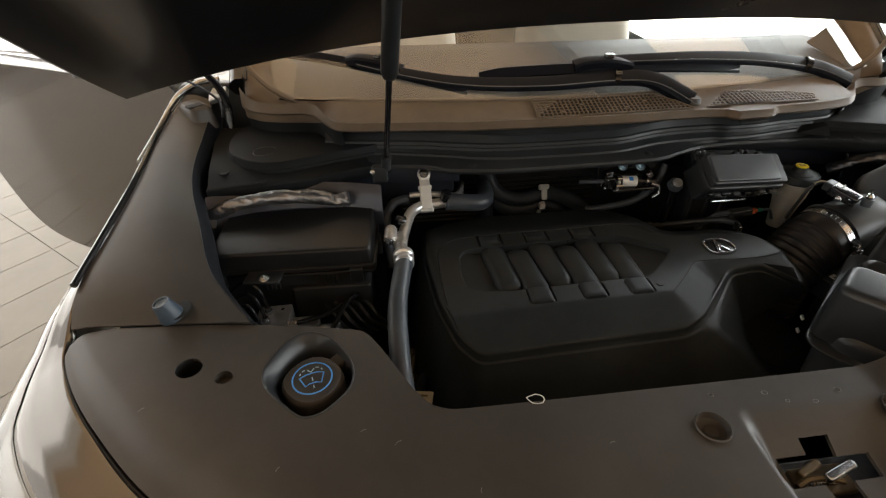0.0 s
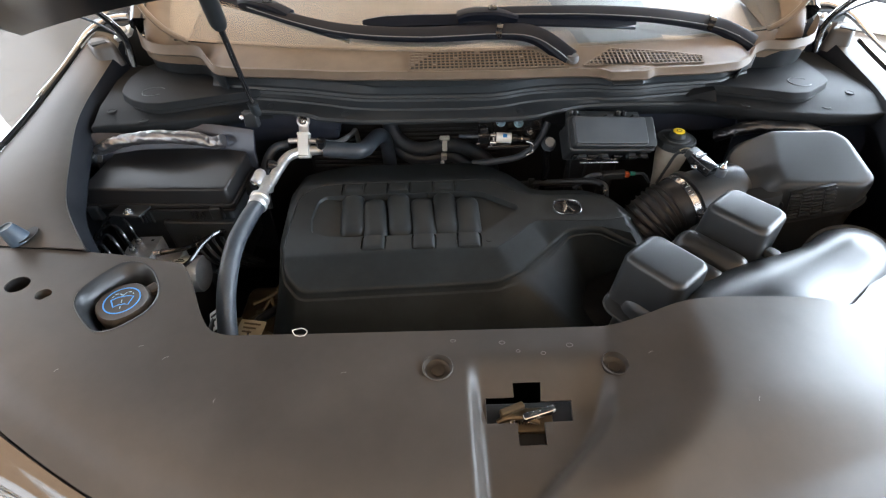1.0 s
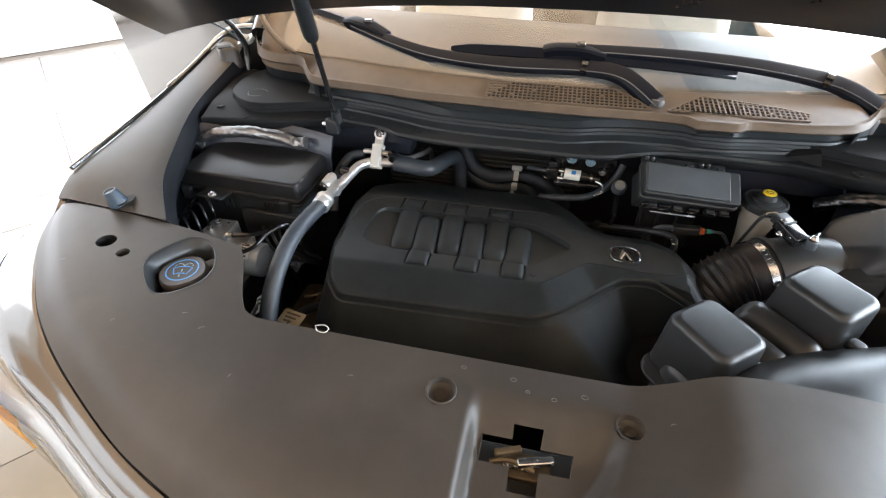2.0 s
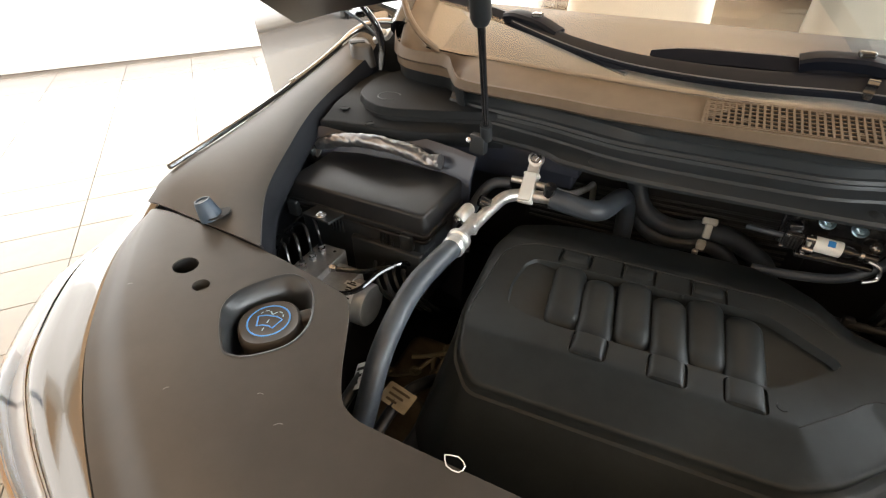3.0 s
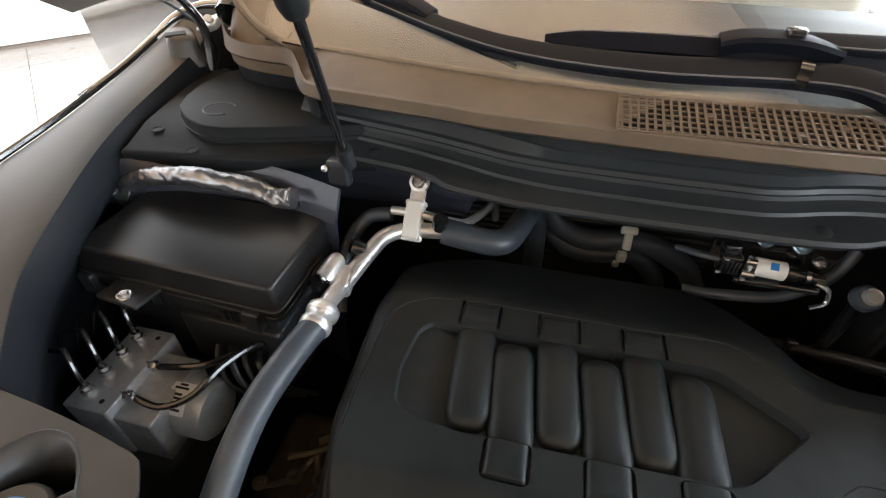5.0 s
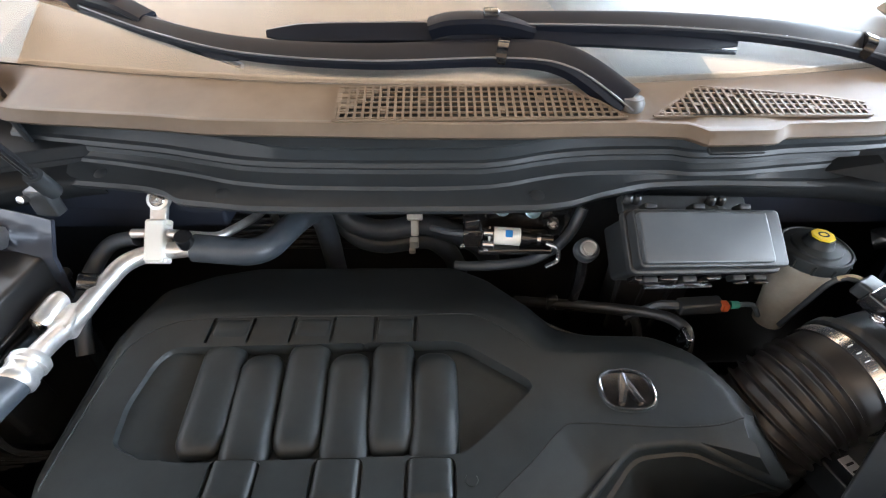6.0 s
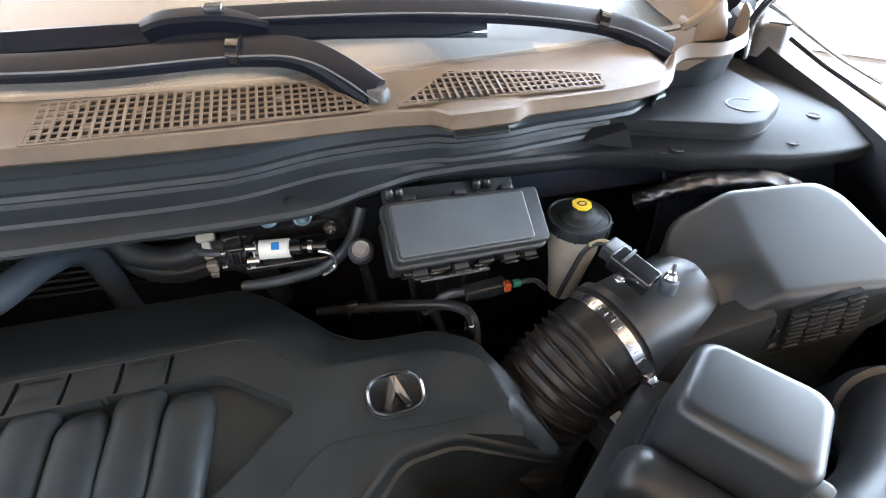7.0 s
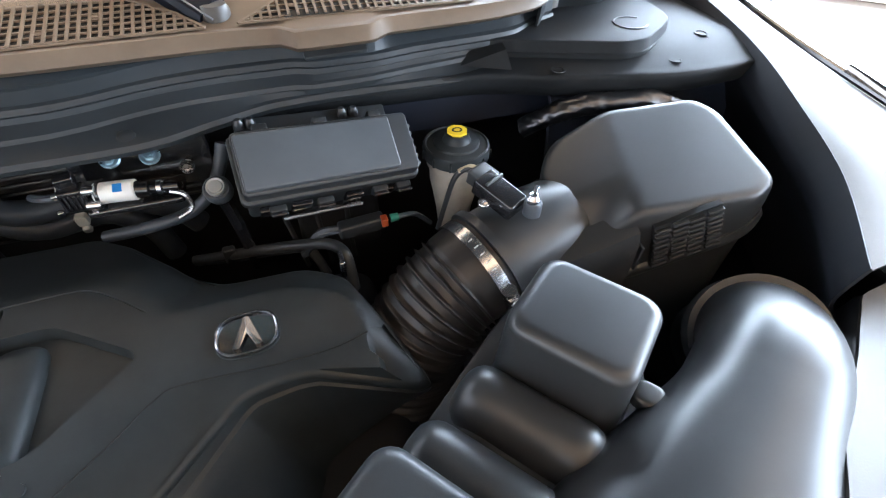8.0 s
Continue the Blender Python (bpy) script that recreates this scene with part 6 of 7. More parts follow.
part("paint_mark", block(0.008, 0.008, 0.0006, 0.0006, 0.0002, Matrix.Translation((0.036, 0.5640, 1.0290)) @ pose(0, 0, 0, 37, 0, -6)), BLUEMARK, body_v, "blue paint mark")
part("coil_band", lathe([(0.0104, -0.002), (0.0106, -0.001), (0.0106, 0.001), (0.0104, 0.002)], 24, Matrix.Translation((0.018, 0.5715, 1.021)) @ pose(0, 0, 0, 0, 90, -6)), TRIM, body_v)
part("nozzle", tube([(0.048, 0.568, 1.021), (0.060, 0.567, 1.020), (0.063, 0.567, 1.020), (0.086, 0.565, 1.019)], lambda t: 0.0085 - 0.003 * smooth01(0.3, 0.5, t), 12, 3), TRIM, valve)
part("nozzle_clip", lathe([(0.0075, -0.002), (0.0075, 0.002), (0.006, 0.003)], 14, Matrix.Translation((0.070, 0.566, 1.020)) @ pose(0, 0, 0, 0, 90, -6)), STEEL, valve)
for x, z in ((-0.016, 1.012), (-0.013, 1.030), (0.010, 1.006)):
    part("terminal", block(0.005, 0.004, 0.005, 0.001, 0.001, Matrix.Translation((x, 0.562, z)) @ pose(0, 0, 0, 30, 0, 10)), STEEL, valve)
for k in range(5):
    part("plug_rib", block(0.0022, 0.003, 0.016, 0.0006, 0.0006, Matrix.Translation((-0.012 + 0.004 * k, 0.5645, 1.012))), TRIM, valve)
part("connector", block(0.022, 0.018, 0.022, 0.003, 0.003, Matrix.Translation((-0.004, 0.574, 1.010))), TRIM, valve, "black plug connector")
part("connector_top", block(0.016, 0.014, 0.010, 0.002, 0.002, Matrix.Translation((-0.006, 0.578, 1.032)) @ pose(0, 0, 0, 0, 0, 12)), TRIM, valve)
part("screw", lathe([(0.005, -0.008), (0.005, 0.004), (0.0, 0.005)], 10, Matrix.Translation((0.011, 0.562, 1.016)) @ pose(0, 0, 0, 0, -90, -6)), STEEL, valve)
part("screw", lathe([(0.0042, -0.006), (0.0042, 0.004), (0.0, 0.005)], 10, Matrix.Translation((0.012, 0.565, 1.030)) @ pose(0, 0, 0, 0, -90, -6)), STEEL, valve)
part("wire", tube([(-0.014, 0.574, 1.022), (-0.032, 0.58, 1.02), (-0.05, 0.60, 1.01)], 0.004, 8, 5), RUBBER, valve)
part("guard", tube([(0.078, 0.560, 1.018), (0.090, 0.556, 1.014), (0.092, 0.552, 1.0), (0.078, 0.548, 0.994)], 0.0025, 8, 6), STEEL, valve)
bolt("valve_bolt", (0.031, 0.597, 1.040), valve, 0.0072, (0, -0.6, 0.8), ZINCBLUE, "blue-zinc bolt")
bolt("valve_bolt", (0.066, 0.594, 1.039), valve, 0.0072, (0, -0.6, 0.8), ZINCBLUE, "blue-zinc bolt")
bolt("valve_bolt", (0.093, 0.597, 1.018), valve, 0.0055, (0, -0.6, 0.8))
part("vacuum_hose", tube([(-0.02, 0.615, 0.935), (0.02, 0.605, 0.944), (0.07, 0.600, 0.956), (0.100, 0.600, 0.976), (0.118, 0.602, 1.002), (0.130, 0.612, 1.03)], 0.0068, 12, 8), RUBBER, valve, "thin black vacuum hose")
mount = part("rubber_mount", lathe([(0.0135, -0.012), (0.0135, -0.003), (0.0115, 0.0), (0.0, 0.001)], 24, Matrix.Translation((0.121, 0.546, 1.022)) @ pose(0, 0, 0, 35, 0, 0)), RUBBER, valve, "round rubber mount")
part("mount_cap", lathe([(0.0092, 0.0), (0.0092, 0.003), (0.0082, 0.0045), (0.0066, 0.0036), (0.0060, 0.0050), (0.0, 0.0055)], 24, Matrix.Translation((0.121, 0.5455, 1.0225)) @ pose(0, 0, 0, 35, 0, 0)), MOTOR, mount, "round aluminium cap")
part("mount_leg", tube([(0.121, 0.556, 1.01), (0.126, 0.56, 0.96), (0.128, 0.575, 0.88)], 0.007, 8, 6), TRIM, valve)

# ---- relay box ----
relay = thing("relay_box", (0.225, 0.52, 0.95), "black relay box with a smooth tilted lid", "relay box")
TM = Matrix.Translation((0.229, 0.528, 1.045)) @ pose(0, 0, 0, 36, 6, 7)
lid = part("lid", block(0.166, 0.060, 0.018, 0.005, 0.0022, TM @ Matrix.Translation((0, 0, 0))), SOFT, relay)
part("lid_panel", block(0.143, 0.052, 0.008, 0.003, 0.0018, TM @ Matrix.Translation((-0.010, -0.001, 0.0165))), SMOOTHLID, lid, "raised smooth lid panel with its sheen in the colour")
part("lid_rim", block(0.172, 0.067, 0.008, 0.007, 0.002, TM @ Matrix.Translation((0, 0, -0.004))), SOFT, lid)
for k in range(6):
    part("lid_tooth", block(0.005, 0.004, 0.006, 0.001, 0.001, TM @ Matrix.Translation((0.085, -0.022 + 0.008 * k, 0.004))), SOFT, lid)
part("body", block(0.158, 0.06, 0.045, 0.005, 0.002, TM @ Matrix.Translation((0, 0, -0.048))), DULL, relay)
for x in (-0.055, -0.01, 0.045, 0.07):
    clip = part("clip", block(0.016, 0.007, 0.010, 0.002, 0.0015, TM @ Matrix.Translation((x, -0.036, -0.022 + 0.004 * (x > 0)))), DULL, relay, "moulded snap clip")
    part("clip_bar", block(0.015, 0.003, 0.004, 0.001, 0.001, TM @ Matrix.Translation((x, -0.042, -0.014 + 0.004 * (x > 0)))), TRIM, clip)
part("lower_bar", tube([TM @ Vector((-0.05, -0.040, -0.036)), TM @ Vector((0.03, -0.040, -0.034))], 0.0025, 8, 1), STEEL, relay, "bright lower bar")
for x in (-0.055, 0.0, 0.055):
    part("rear_clip", block(0.014, 0.007, 0.012, 0.002, 0.002, TM @ Matrix.Translation((x, 0.037, -0.004))), DULL, relay)
for x, w in ((-0.066, 0.010), (-0.032, 0.020), (0.020, 0.018), (0.058, 0.012)):
    part("latch", block(w, 0.006, 0.016, 0.002, 0.001, TM @ Matrix.Translation((x, -0.034, -0.030))), TRIM, relay, "glossy moulded latch")
for x in (-0.070, -0.060, 0.028, 0.040):
    q = TM @ Vector((x, 0.046, -0.010))
    part("rear_bolt", lathe([(0.005, 0.0), (0.005, 0.006), (0.003, 0.009), (0.0, 0.009)], 8, Matrix.Translation(q)), DULL, relay)
part("rear_tray", block(0.15, 0.020, 0.010, 0.003, 0.002, TM @ Matrix.Translation((0.0, 0.046, -0.022))), DULL, relay)
# Stand and wires are blackened to the shade below the relay box.
part("stand", block(0.10, 0.04, 0.14, 0.008, 0.006, Matrix.Translation((0.235, 0.605, 0.87))), BAY_SHADE, relay)
for k in range(3):
    part("wire", tube([(0.17 + 0.035 * k, 0.56, 1.0), (0.172 + 0.035 * k, 0.558, 0.97), (0.178 + 0.032 * k, 0.565, 0.92), (0.185 + 0.03 * k, 0.575, 0.86)], 0.0030, 7, 6), BAY_SHADE, relay)
plug = thing("wire_connector", (0.275, 0.51, 0.955), "black wire connector with orange and green ends", "connector")
part("shell", block(0.05, 0.016, 0.014, 0.003, 0.003, Matrix.Translation((0.250, 0.514, 0.958)) @ pose(0, 0, 0, 0, 0, 4)), DULL, plug)
part("orange_lock", block(0.007, 0.010, 0.009, 0.001, 0.001, Matrix.Translation((0.274, 0.508, 0.965))), ORANGE, plug, "orange lock")
part("green_seal", tube([(0.281, 0.510, 0.969), (0.290, 0.510, 0.969)], 0.0045, 10, 1), GREEN, plug, "green seal")
part("wire", tube([(0.290, 0.510, 0.969), (0.31, 0.513, 0.965), (0.33, 0.52, 0.94)], 0.003, 7, 5), RUBBER, plug)
part("wire", tube([(0.226, 0.514, 0.965), (0.205, 0.52, 0.958), (0.185, 0.535, 0.92)], 0.005, 7, 5), RUBBER, plug)
rail = thing("coolant_pipe", (0.16, 0.52, 0.92), "black metal coolant pipe behind the engine cover", "pipe")
part("pipe", tube([(0.06, 0.592, 0.893), (0.105, 0.572, 0.908), (0.150, 0.548, 0.927), (0.195, 0.520, 0.947), (0.217, 0.500, 0.957), (0.226, 0.480, 0.956), (0.228, 0.468, 0.92)], 0.0062, 12, 8), SOFT, rail)
part("pipe", tube([(0.06, 0.600, 0.883), (0.11, 0.580, 0.895), (0.155, 0.556, 0.914), (0.19, 0.535, 0.925), (0.205, 0.525, 0.89)], 0.0055, 12, 8), DULL, rail)
part("end_clip", block(0.014, 0.01, 0.02, 0.003, 0.003, Matrix.Translation((0.103, 0.572, 0.900))), DULL, rail)
part("edge_clip", block(0.006, 0.02, 0.02, 0.002, 0.002, Matrix.Translation((0.220, 0.474, 0.945))), STEEL, rail)

# ---- brake fluid reservoir ----
tank = thing("brake_fluid_reservoir", (0.365, 0.545, 0.90), "translucent brake fluid reservoir with a black screw cap", "fluid reservoir")
RC = Matrix.Translation((0.366, 0.540, 0.0)) @ Matrix.Diagonal((0.86, 0.86, 1, 1))
part("tank", lathe([(0.020, 0.91), (0.025, 0.945), (0.030, 0.97), (0.0335, 0.985), (0.0340, 1.003), (0.0375, 1.005), (0.0375, 1.013), (0.0350, 1.016)], 32, RC), RESERVOIR, tank)
cap = part("cap", lathe([(0.0405, 1.014), (0.0425, 1.016), (0.0425, 1.0255), (0.0412, 1.0285), (0.0390, 1.0292), (0.0375, 1.0280), (0.0290, 1.0288), (0.0280, 1.0312), (0.0180, 1.0330), (0.0160, 1.0355), (0.0145, 1.0415), (0.0, 1.0430)], 40, RC), PLASTIC, tank, "black ribbed screw cap")
for k in range(12):
    a = 2 * math.pi * k / 12
    part("cap_rib", block(0.003, 0.004, 0.010, 0.001, 0.001, RC @ Matrix.Translation((0.0424 * math.cos(a), 0.0424 * math.sin(a), 1.0158)) @ pose(0, 0, 0, 0, 0, math.degrees(a) + 90)), PLASTIC, cap)
part("warning_label", lathe([(0.0130, 1.0420), (0.0128, 1.0442), (0.0, 1.0444)], 8, RC), YELLOW, cap, "octagonal yellow warning label")
part("warning_sign", tube([RC @ Vector((0.0055 * math.cos(a), 0.0045 * math.sin(a), 1.0446)) for a in (2 * math.pi * k / 16 for k in range(17))], 0.0010, 6, 1, False, 0.4), INK, cap, "small printed circle")

# ---- air cleaner ----
cleaner = thing("air_cleaner", (0.55, 0.43, 0.85), "large satin black air cleaner box with intake hose", "air cleaner")
AL = [(0.498, 0.372), (0.604, 0.356), (0.632, 0.368), (0.641, 0.470), (0.628, 0.496), (0.52, 0.513), (0.462, 0.508), (0.434, 0.475), (0.437, 0.412), (0.462, 0.382)]
AL = [tuple(p)[:2] for p in tight([(x, y, 0) for x, y in AL], 4)]
AL = [(a[0] + (b[0] - a[0]) * k / n, a[1] + (b[1] - a[1]) * k / n) for a, b in zip(AL, AL[1:] + AL[:1]) for n in [max(1, round(math.hypot(b[0] - a[0], b[1] - a[1]) / 0.006))] for k in range(n)]


def air_loop(s, z, k):
    return [Vector((x + (0.545 - x) * s, y + (0.435 - y) * s, z + (x - 0.545) * k)) for x, y in AL]



def air_top(x, y):
    """A tilted flat top that hips down towards the neck."""
    d = 0.486 + 0.32 * (y - 0.388) - x
    k = 0.004
    d = 0.5 * (d + math.sqrt(d * d + k * k))
    return 1.046 + 0.09 * (x - 0.545) + 0.17 * (y - 0.425) - d * (0.30 + 0.74 * smooth01(0.430, 0.385, y))


def air_row(s, drop):
    return [Vector((p.x, p.y, air_top(p.x, p.y) - drop * (1 - 0.8 * smooth01(0.48, 0.445, p.x) * smooth01(0.385, 0.41, p.y)))) for p in air_loop(s, 0, 0)]


skin = [air_loop(0.02, 0.84, 0), air_loop(0.01, 0.965, 0.30)]
skin += [air_row(s, d) for s, d in ((-0.004, 0.034), (-0.003, 0.021), (0.006, 0.0105), (0.022, 0.0048), (0.045, 0.0019), (0.08, 0.0005))]
skin += [air_row(0.14 + 0.83 * k / 24, 0) for k in range(25)]
part("housing", loft(skin), SOFT, cleaner, angle=60)
part("lower_rim", loft([air_loop(s, z, k) for s, z, k in ((-0.03, 0.962, 0.36), (-0.055, 0.967, 0.36), (-0.055, 0.972, 0.36), (-0.02, 0.977, 0.36))]), SOFT, cleaner, angle=60)
part("neck", tube([(0.352, 0.420, 0.964), (0.38, 0.426, 0.969), (0.42, 0.435, 0.974), (0.45, 0.443, 0.970), (0.48, 0.450, 0.955)], lambda t: 0.0525 - 0.0015 * smooth01(0.2, 0.6, t) - 0.014 * smooth01(0.62, 1.0, t), 36, 8), SOFT, cleaner)
axis = Vector((0.94, 0.24, -0.20)).normalized()
across = axis.cross(Vector((0, 0, 1))).normalized()
upward = across.cross(axis)
# A dark ring stands in for the shade where neck meets housing.
part("neck_groove_shade", tube([Vector((0.440, 0.441, 0.971)) + (across * math.cos(a) + upward * math.sin(a)) * 0.0512 for a in [radians(-40 + 200 * k / 30) for k in range(31)]], 0.0022, 6, 1), BAY_SHADE, cleaner, "dark ring painted as the shade of the neck groove")
part("neck_shelf", strip([[(0.365 + 0.12 * k / 8, 0.362 + y - 0.012 * k / 8 + 0.016, 0.962 + 0.045 * k / 8 + z) for k in range(9)] for y, z in ((0.03, 0.012), (0.012, 0.010), (0.004, 0.006), (0.0, -0.004), (-0.002, -0.03), (0.0, -0.07))], 0.003), SOFT, cleaner, "moulded shelf under the neck")


def vent_m(x, z):
    return Matrix.Translation((x, 0.3685 - 0.17 * (x - 0.498), z)) @ pose(0, 0, 0, 0, 0, -9.6)


bm = loft([[vent_m(x, z) @ Vector((0, dy, 0)) for x, z in ((0.512, 0.962), (0.498, 1.018), (0.556, 1.040), (0.578, 0.985))] for dy in (-0.0005, 0.006)])
vent = part("vent_frame", bm, DULL, cleaner, "slotted vent panel")
for r in range(8):
    for c in range(4):
        t, w = (c + 0.5) / 4, (r + 0.5) / 8
        x0 = (0.5115 - 0.0135 * w) * (1 - t) + (0.577 - 0.020 * w) * t
        z0 = (0.9635 + 0.053 * w) * (1 - t) + (0.9865 + 0.052 * w) * t + (0.0012 if c % 2 else -0.0012)
        part("vent_slat", block(0.0145, 0.0045, 0.0030, 0.0007, 0.0008, vent_m(x0, z0 - 0.0015) @ pose(0, -0.0025, 0, 0, -19, 0)), SOFT, vent)
for k in range(4):
    part("housing_rib", block(0.003, 0.008, 0.03, 0.001, 0.001, Matrix.Translation((0.455 + 0.012 * k, 0.3735 - 0.002 * k, 0.955 + 0.004 * k)) @ pose(0, 0, 0, 0, 0, -10)), DULL, cleaner)
HOSE = [Vector(p) for p in ((0.256, 0.389, 0.815), (0.260, 0.392, 0.862), (0.274, 0.398, 0.905), (0.300, 0.406, 0.938), (0.329, 0.414, 0.957), (0.354, 0.421, 0.965))]
part("bellows_hose", tube(HOSE, lambda t: 0.0505 + (0.0046 * max(0.0, math.cos(2 * math.pi * t * 16 / 0.76)) ** 2.2 if t < 0.77 else 0.0012 * smooth01(0.77, 0.80, t) + 0.0012 * smooth01(0.89, 0.92, t)), 40, 60), BELLOWS, cleaner, "corrugated black rubber intake hose", angle=80)
d = (HOSE[-1] - HOSE[-2]).normalized()
sx = d.cross(Vector((0, 0, 1))).normalized()
sz = sx.cross(d)
band = part("hose_clamp", tube([HOSE[-1] - d * 0.016, HOSE[-1] - d * 0.004], 0.0545, 40, 1), STEEL, cleaner, "steel band hose clamp")
cb = HOSE[-1] - d * 0.010 + sx * 0.054 + sz * 0.014
part("clamp_screw", tube([cb - sz * 0.012, cb - sz * 0.011, cb + sz * 0.010, cb + sz * 0.012], lambda t: 0.0068 - 0.0015 * (t < 0.05 or t > 0.95), 12, 2), STEEL, band, "clamp worm screw")
part("screw_housing", tube([cb - sz * 0.006 + sx * 0.001, cb + sz * 0.006 + sx * 0.001], 0.0085, 8, 1, True, 0.8), STEEL, band)
part("screw_head", lathe([(0.0052, 0.0), (0.0052, 0.004), (0.0040, 0.0048), (0.0, 0.0042)], 6, Matrix.Translation(cb + sx * 0.0075 - sz * 0.004) @ Vector((0, 0, 1)).rotation_difference(sx).to_matrix().to_4x4()), STEEL, band)
for k in range(14):
    a = radians(-14 + 9 * k)
    q = HOSE[-1] - d * 0.010 + (sx * math.cos(a) + sz * math.sin(a)) * 0.0549
    part("band_slot", tube([q - d * 0.0022, q + d * 0.0022], 0.0005, 5, 1), MOTOR, band)
part("neck_collar", tube([HOSE[-1] + d * 0.002, HOSE[-1] + d * 0.010], 0.0565, 40, 1), SOFT, cleaner)
# air flow sensor on the neck
sensor = part("flow_sensor", block(0.026, 0.046, 0.016, 0.003, 0.003, Matrix.Translation((0.369, 0.440, 1.028)) @ pose(0, 0, 0, 12, 0, 28)), TRIM, cleaner, "black air flow sensor")
part("sensor_plug", block(0.024, 0.022, 0.014, 0.003, 0.003, Matrix.Translation((0.362, 0.462, 1.034)) @ pose(0, 0, 0, 8, 0, 28)), DULL, sensor)
part("sensor_bar", block(0.024, 0.003, 0.004, 0.001, 0.001, Matrix.Translation((0.367, 0.447, 1.044)) @ pose(0, 0, 0, 12, 0, 28)), SOFT, sensor)
bolt("sensor_screw", (0.352, 0.432, 1.033), sensor, 0.0046)
bolt("sensor_screw", (0.368, 0.424, 1.034), sensor, 0.0036)
part("barb", lathe([(0.0085, -0.008), (0.0085, 0.004), (0.007, 0.006)], 16, Matrix.Translation((0.392, 0.414, 1.034))), RUBBER, cleaner)
barb = part("barb_fitting", lathe([(0.0055, 0), (0.0065, 0.004), (0.004, 0.008), (0.0, 0.009)], 10, Matrix.Translation((0.391, 0.414, 1.040))), STEEL, cleaner, "metal barb fitting")
part("fitting_tail", tube([(0.391, 0.414, 1.045), (0.397, 0.420, 1.052)], 0.002, 6, 1), STEEL, barb)
part("sensor_wire", tube([(0.362, 0.470, 1.040), (0.352, 0.478, 1.040), (0.342, 0.482, 1.028), (0.335, 0.484, 1.0), (0.328, 0.488, 0.96)], 0.0028, 10, 10), DULL, sensor, "convoluted sensor wire")
part("bare_wires", tube([(0.364, 0.470, 1.041), (0.356, 0.477, 1.042), (0.346, 0.481, 1.036)], 0.003, 8, 6), TAPE, sensor, "short taped wire ends")

# ---- control unit in the gap in front of the intake hose ----
unit = thing("control_unit", (0.335, 0.325, 0.80), "small black control unit with a white label", "control unit")
part("case", block(0.085, 0.055, 0.036, 0.004, 0.003, Matrix.Translation((0.362, 0.352, 0.882)) @ pose(0, 0, 0, 0, 0, 18)), DULL, unit)
part("bracket", block(0.05, 0.03, 0.14, 0.004, 0.004, Matrix.Translation((0.362, 0.352, 0.745))), BAY_SHADE, unit)
lab = part("paper_label", block(0.014, 0.026, 0.0006, 0.001, 0.0002, Matrix.Translation((0.341, 0.349, 0.9182)) @ pose(0, 0, 0, 0, 0, 18)), LABEL, unit, "white paper label")
for y in (-0.007, -0.001, 0.006):
    part("print_bar", block(0.009, 0.0022, 0.0004, 0.0003, 0.0001, Matrix.Translation((0.341, 0.349, 0.9188)) @ pose(0, 0, 0, 0, 0, 18) @ Matrix.Translation((0, y, 0))), INK, lab)

# ---- resonator ----
reson = thing("resonator", (0.29, 0.22, 0.85), "black moulded resonator with two square domes", "resonator")
BX = Vector((0.607, -0.795, 0))
BY = Vector((0.795, 0.607, 0))


def reson_m(cx, cy, z):
    m = Matrix((BX, BY, Vector((0, 0, 1)))).transposed().to_4x4()
    m.translation = Vector((cx, cy, z))
    return m


for cx, cy, z in ((0.361, 0.281, 1.059), (0.208, 0.192, 1.047)):
    part("dome", block(0.098, 0.086, 0.085, 0.016, 0.010, reson_m(cx, cy, z - 0.085), 0.92, n=6), SOFT, reson)
for t in (0.35, 0.66):
    c = Vector((0.361, 0.281, 0)).lerp(Vector((0.208, 0.192, 0)), t)
    a, b = c - BX * 0.052, c + BX * 0.060
    part("ridge", pill(a.x, a.y, b.x, b.y, 0.050, 0.985, 0.034, 20, 0.02), SOFT, reson)
part("base", block(0.110, 0.29, 0.105, 0.03, 0.020, reson_m(0.292, 0.228, 0.885), 0.94), SOFT, reson)
part("flange", block(0.132, 0.305, 0.004, 0.03, 0.002, reson_m(0.288, 0.233, 0.955)), SOFT, reson)
part("tab", block(0.022, 0.022, 0.010, 0.004, 0.003, reson_m(0.262, 0.165, 1.003)), SOFT, reson)
part("tab", block(0.020, 0.020, 0.010, 0.006, 0.004, reson_m(0.392, 0.232, 1.005)), SOFT, reson)
for k, (x, y) in enumerate(((0.196, 0.262), (0.192, 0.255))):
    part("paper_tag", block(0.006, 0.008, 0.002, 0.001, 0.0005, Matrix.Translation((x, y, 0.93 - 0.02 * k)) @ pose(0, 0, 0, 50, 0, 20)), LABEL, reson, "small white tag")

# intake duct rising from the shroud
duct = part("intake_duct", tube([(0.25, 0.045, 0.966), (0.31, 0.098, 0.984), (0.36, 0.138, 0.993), (0.426, 0.178, 0.993), (0.476, 0.206, 0.990), (0.525, 0.237, 0.980), (0.556, 0.266, 0.955), (0.572, 0.288, 0.90)], lambda t: 0.112 - 0.058 * smooth01(0.0, 0.58, t), 44, 10, True, lambda t: 0.62 + 0.33 * smooth01(0.3, 0.7, t)), LIDBLACK, shroud, "smooth black intake duct")
part("duct_ring", tube([(0.549, 0.259, 0.966), (0.561, 0.271, 0.945)], 0.0595, 40, 1, True, 0.97), SOFT, duct)

# ---- engine parts below the gap ----
gear = thing("engine_ancillary", (-0.36, 0.25, 0.75), "oily brown engine bracket and casting in the gap", "engine part")
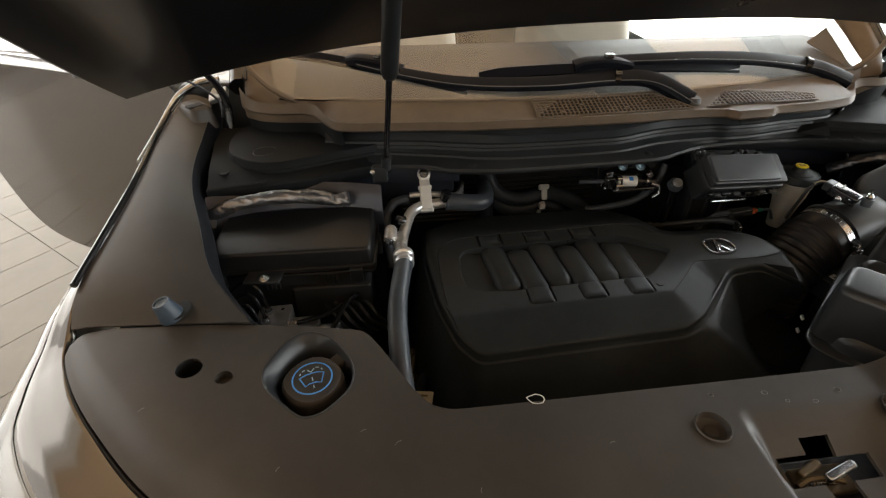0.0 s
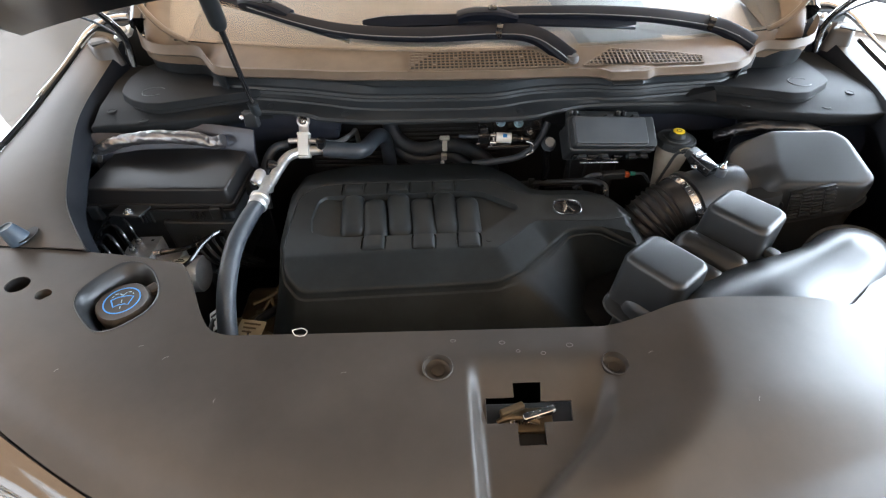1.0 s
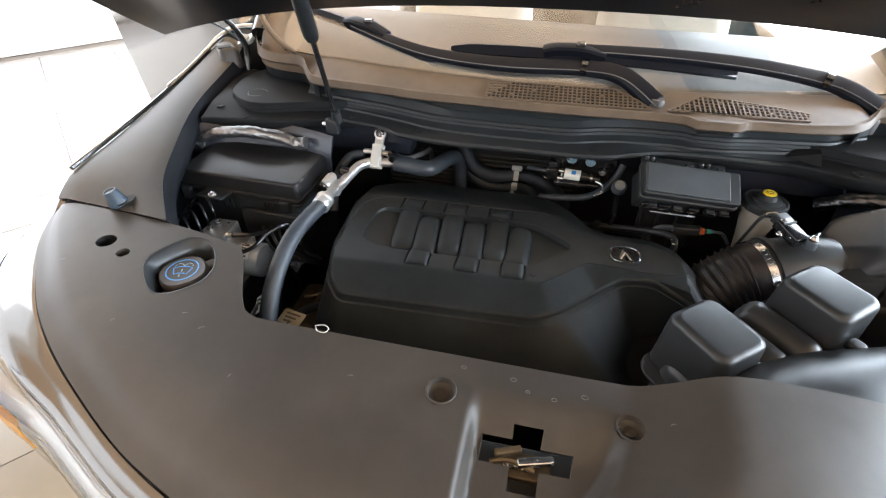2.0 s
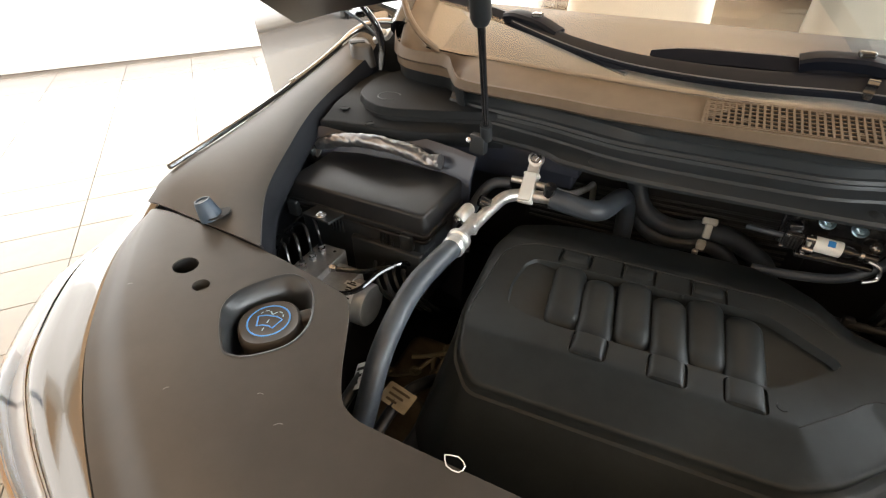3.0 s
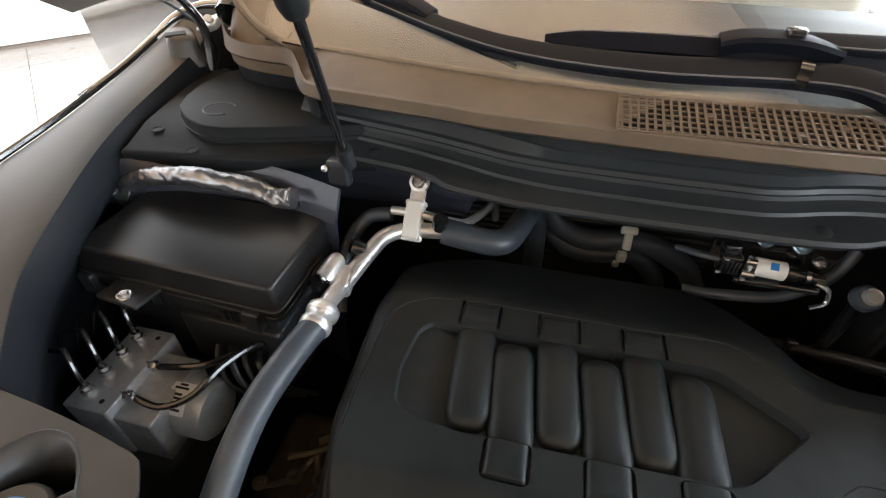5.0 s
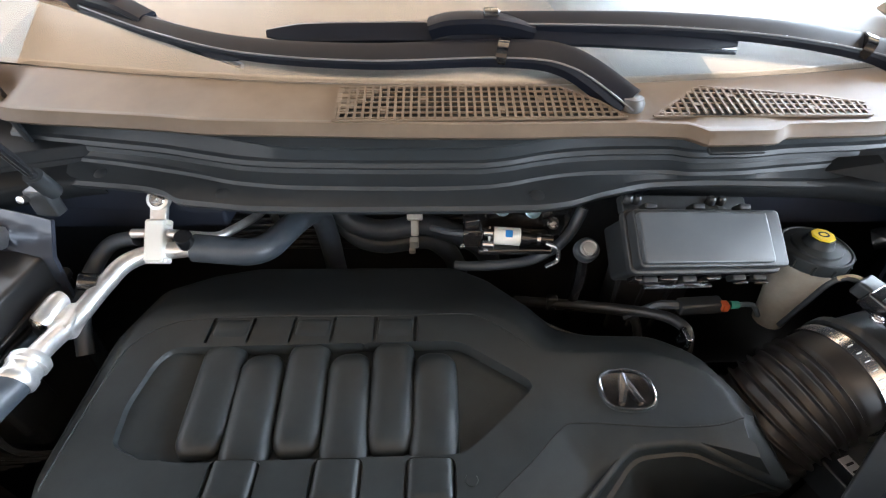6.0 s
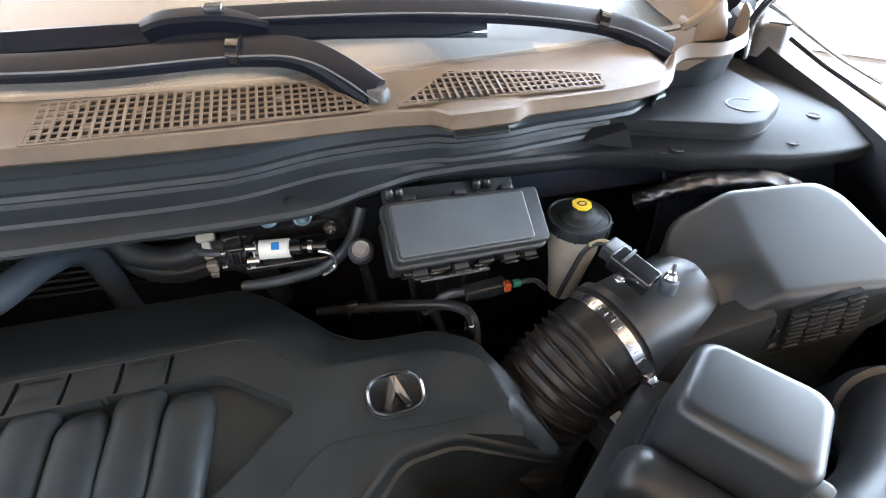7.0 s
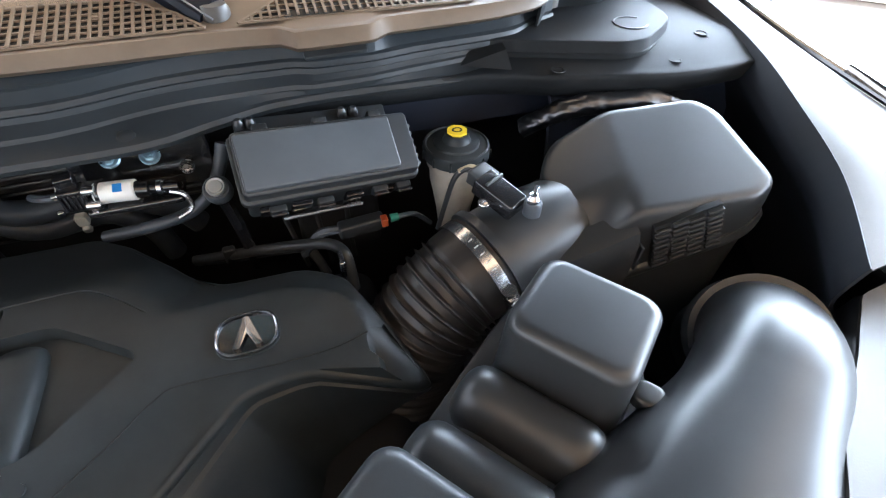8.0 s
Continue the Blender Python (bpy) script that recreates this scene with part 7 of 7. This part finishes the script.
part("casting", block(0.13, 0.16, 0.10, 0.02, 0.02, Matrix.Translation((-0.44, 0.36, 0.66))), BROWNMETAL, gear)
part("base", block(0.2, 0.3, 0.27, 0.02, 0.02, Matrix.Translation((-0.44, 0.30, 0.40))), BAY_SHADE, gear)
part("pulley", lathe([(0.05, 0), (0.05, 0.02), (0.046, 0.022), (0.02, 0.018), (0.0, 0.02)], 28, Matrix.Translation((-0.45, 0.27, 0.74)) @ pose(0, 0, 0, 30, 0, 0)), BROWNMETAL, gear)
arms = (((-0.414, 0.342, 0.788), (-0.430, 0.366, 0.800)), ((-0.414, 0.342, 0.788), (-0.409, 0.372, 0.808)), ((-0.409, 0.374, 0.812), (-0.462, 0.352, 0.800)), ((-0.430, 0.366, 0.800), (-0.448, 0.335, 0.786)), ((-0.448, 0.335, 0.786), (-0.488, 0.322, 0.778)))
for a, b in arms:
    part("brace", tube([a, tuple((p + q) / 2 - 0.003 for p, q in zip(a, b)), b], lambda t: 0.0058 - 0.002 * math.sin(math.pi * t), 10, 6, True, 0.6), BRASSY, gear, "dull zinc bracket arm")
for p in ((-0.409, 0.376, 0.816), (-0.448, 0.335, 0.790), (-0.488, 0.322, 0.782)):
    bolt("brace_bolt", p, gear, 0.007, mat=BRASSY, label="yellow-zinc bolt")
part("bracket_eye", tube([(-0.414 + 0.009 * math.cos(a), 0.340 + 0.009 * math.sin(a), 0.792) for a in (2 * math.pi * k / 20 for k in range(21))], 0.0028, 8, 1, False), BRASSY, gear)
for k in range(3):
    part("brace_web", block(0.022, 0.010, 0.004, 0.002, 0.001, Matrix.Translation((-0.425 - 0.016 * k, 0.398 + 0.004 * k, 0.765 - 0.006 * k)) @ pose(0, 0, 0, 20, 0, 35 * k)), BROWNMETAL, gear)
part("coil_hose", tube([(-0.40, 0.30, 0.76), (-0.39, 0.24, 0.78), (-0.40, 0.17, 0.78)], 0.018, 14, 6), RUBBER, gear)

# labels that hang on the hoses in the same gap
for place, turn, w, d, sheet, ink, label in (((-0.447, 0.206, 0.929), (10, -35, 12), 0.020, 0.036, LABEL, INK, "white printed label"), ((-0.411, 0.226, 0.882), (12, -5, -14), 0.046, 0.028, TAPE, BROWNMETAL, "cream printed label")):
    m = Matrix.Translation(place) @ pose(0, 0, 0, *turn)
    tag = part("paper_label", block(w, d, 0.001, 0.002, 0.0005, m), sheet, gear, label)
    for k in range(3):
        part("print_bar", block(w * (0.66 - 0.14 * k), d * 0.11, 0.0006, 0.0005, 0.0002, m @ Matrix.Translation((-0.002 * k, d * (0.26 - 0.26 * k), 0.0009))), ink, tag)
part("wire_loom", tube([(-0.47, 0.30, 0.88), (-0.452, 0.24, 0.915), (-0.449, 0.20, 0.922), (-0.455, 0.15, 0.90)], 0.007, 10, 6), DULL, gear, "black wire loom")
part("wire_loom", tube([(-0.395, 0.30, 0.84), (-0.405, 0.25, 0.872), (-0.413, 0.21, 0.872), (-0.42, 0.15, 0.85)], 0.008, 10, 6), DULL, gear, "black wire loom")


# ---- floor tiles ----
TU, TV = 0.612, 0.300
tile_bm = bmesh.new()
block(TU - 0.004, TV - 0.004, 0.008, 0.002, 0.001, None, 1.0, tile_bm, 2)
tile_mesh = mesh_of("floor_tile", tile_bm, TILE, False)
border_mesh = tile_mesh.copy()
border_mesh.materials.clear()
border_mesh.materials.append(TILE_BORDER)
far, far_border = bmesh.new(), bmesh.new()
cells = []
for i in range(-13, 13):
    for j in range(-36, 12):
        u, v = -1.10 + TU * (i + 0.5), 2.79 + TV * (j + 0.5)
        if not (U_LOW + 0.3 < u < U_HIGH - 0.3 and V_BACK + 0.15 < v < V_WALL - 0.05):
            continue
        w = RM @ Vector((u, v, 0))
        cells.append(((w - Vector((-1.6, 1.6, 0))).length, u, v))
cells.sort()
for n, (_, u, v) in enumerate(cells):
    border = v > 5.2
    if n < 280:
        ob = new("floor_tile", border_mesh if border else tile_mesh)
        ob.parent = floor
        ob.matrix_world = RM @ Matrix.Translation((u, v, -0.008))
    else:
        m = RM @ Matrix.Translation((u, v, -0.008))
        a, b = (TU - 0.004) / 2, (TV - 0.004) / 2
        bm = far_border if border else far
        vs = [bm.verts.new(m @ Vector(p)) for p in ((-a, -b, 0.008), (a, -b, 0.008), (a, b, 0.008), (-a, b, 0.008), (-a, -b, 0), (a, -b, 0), (a, b, 0), (-a, b, 0))]
        for f in ((0, 1, 2, 3), (0, 4, 5, 1), (1, 5, 6, 2), (2, 6, 7, 3), (3, 7, 4, 0)):
            bm.faces.new([vs[k] for k in f])
rest = part("floor_tiles_far", far, TILE, floor, "cream tiles farther off", smooth=False)
rest["kind"] = "stuff"
edge = part("border_tiles_far", far_border, TILE_BORDER, floor, "tan border tiles farther off", smooth=False)
edge["kind"] = "stuff"
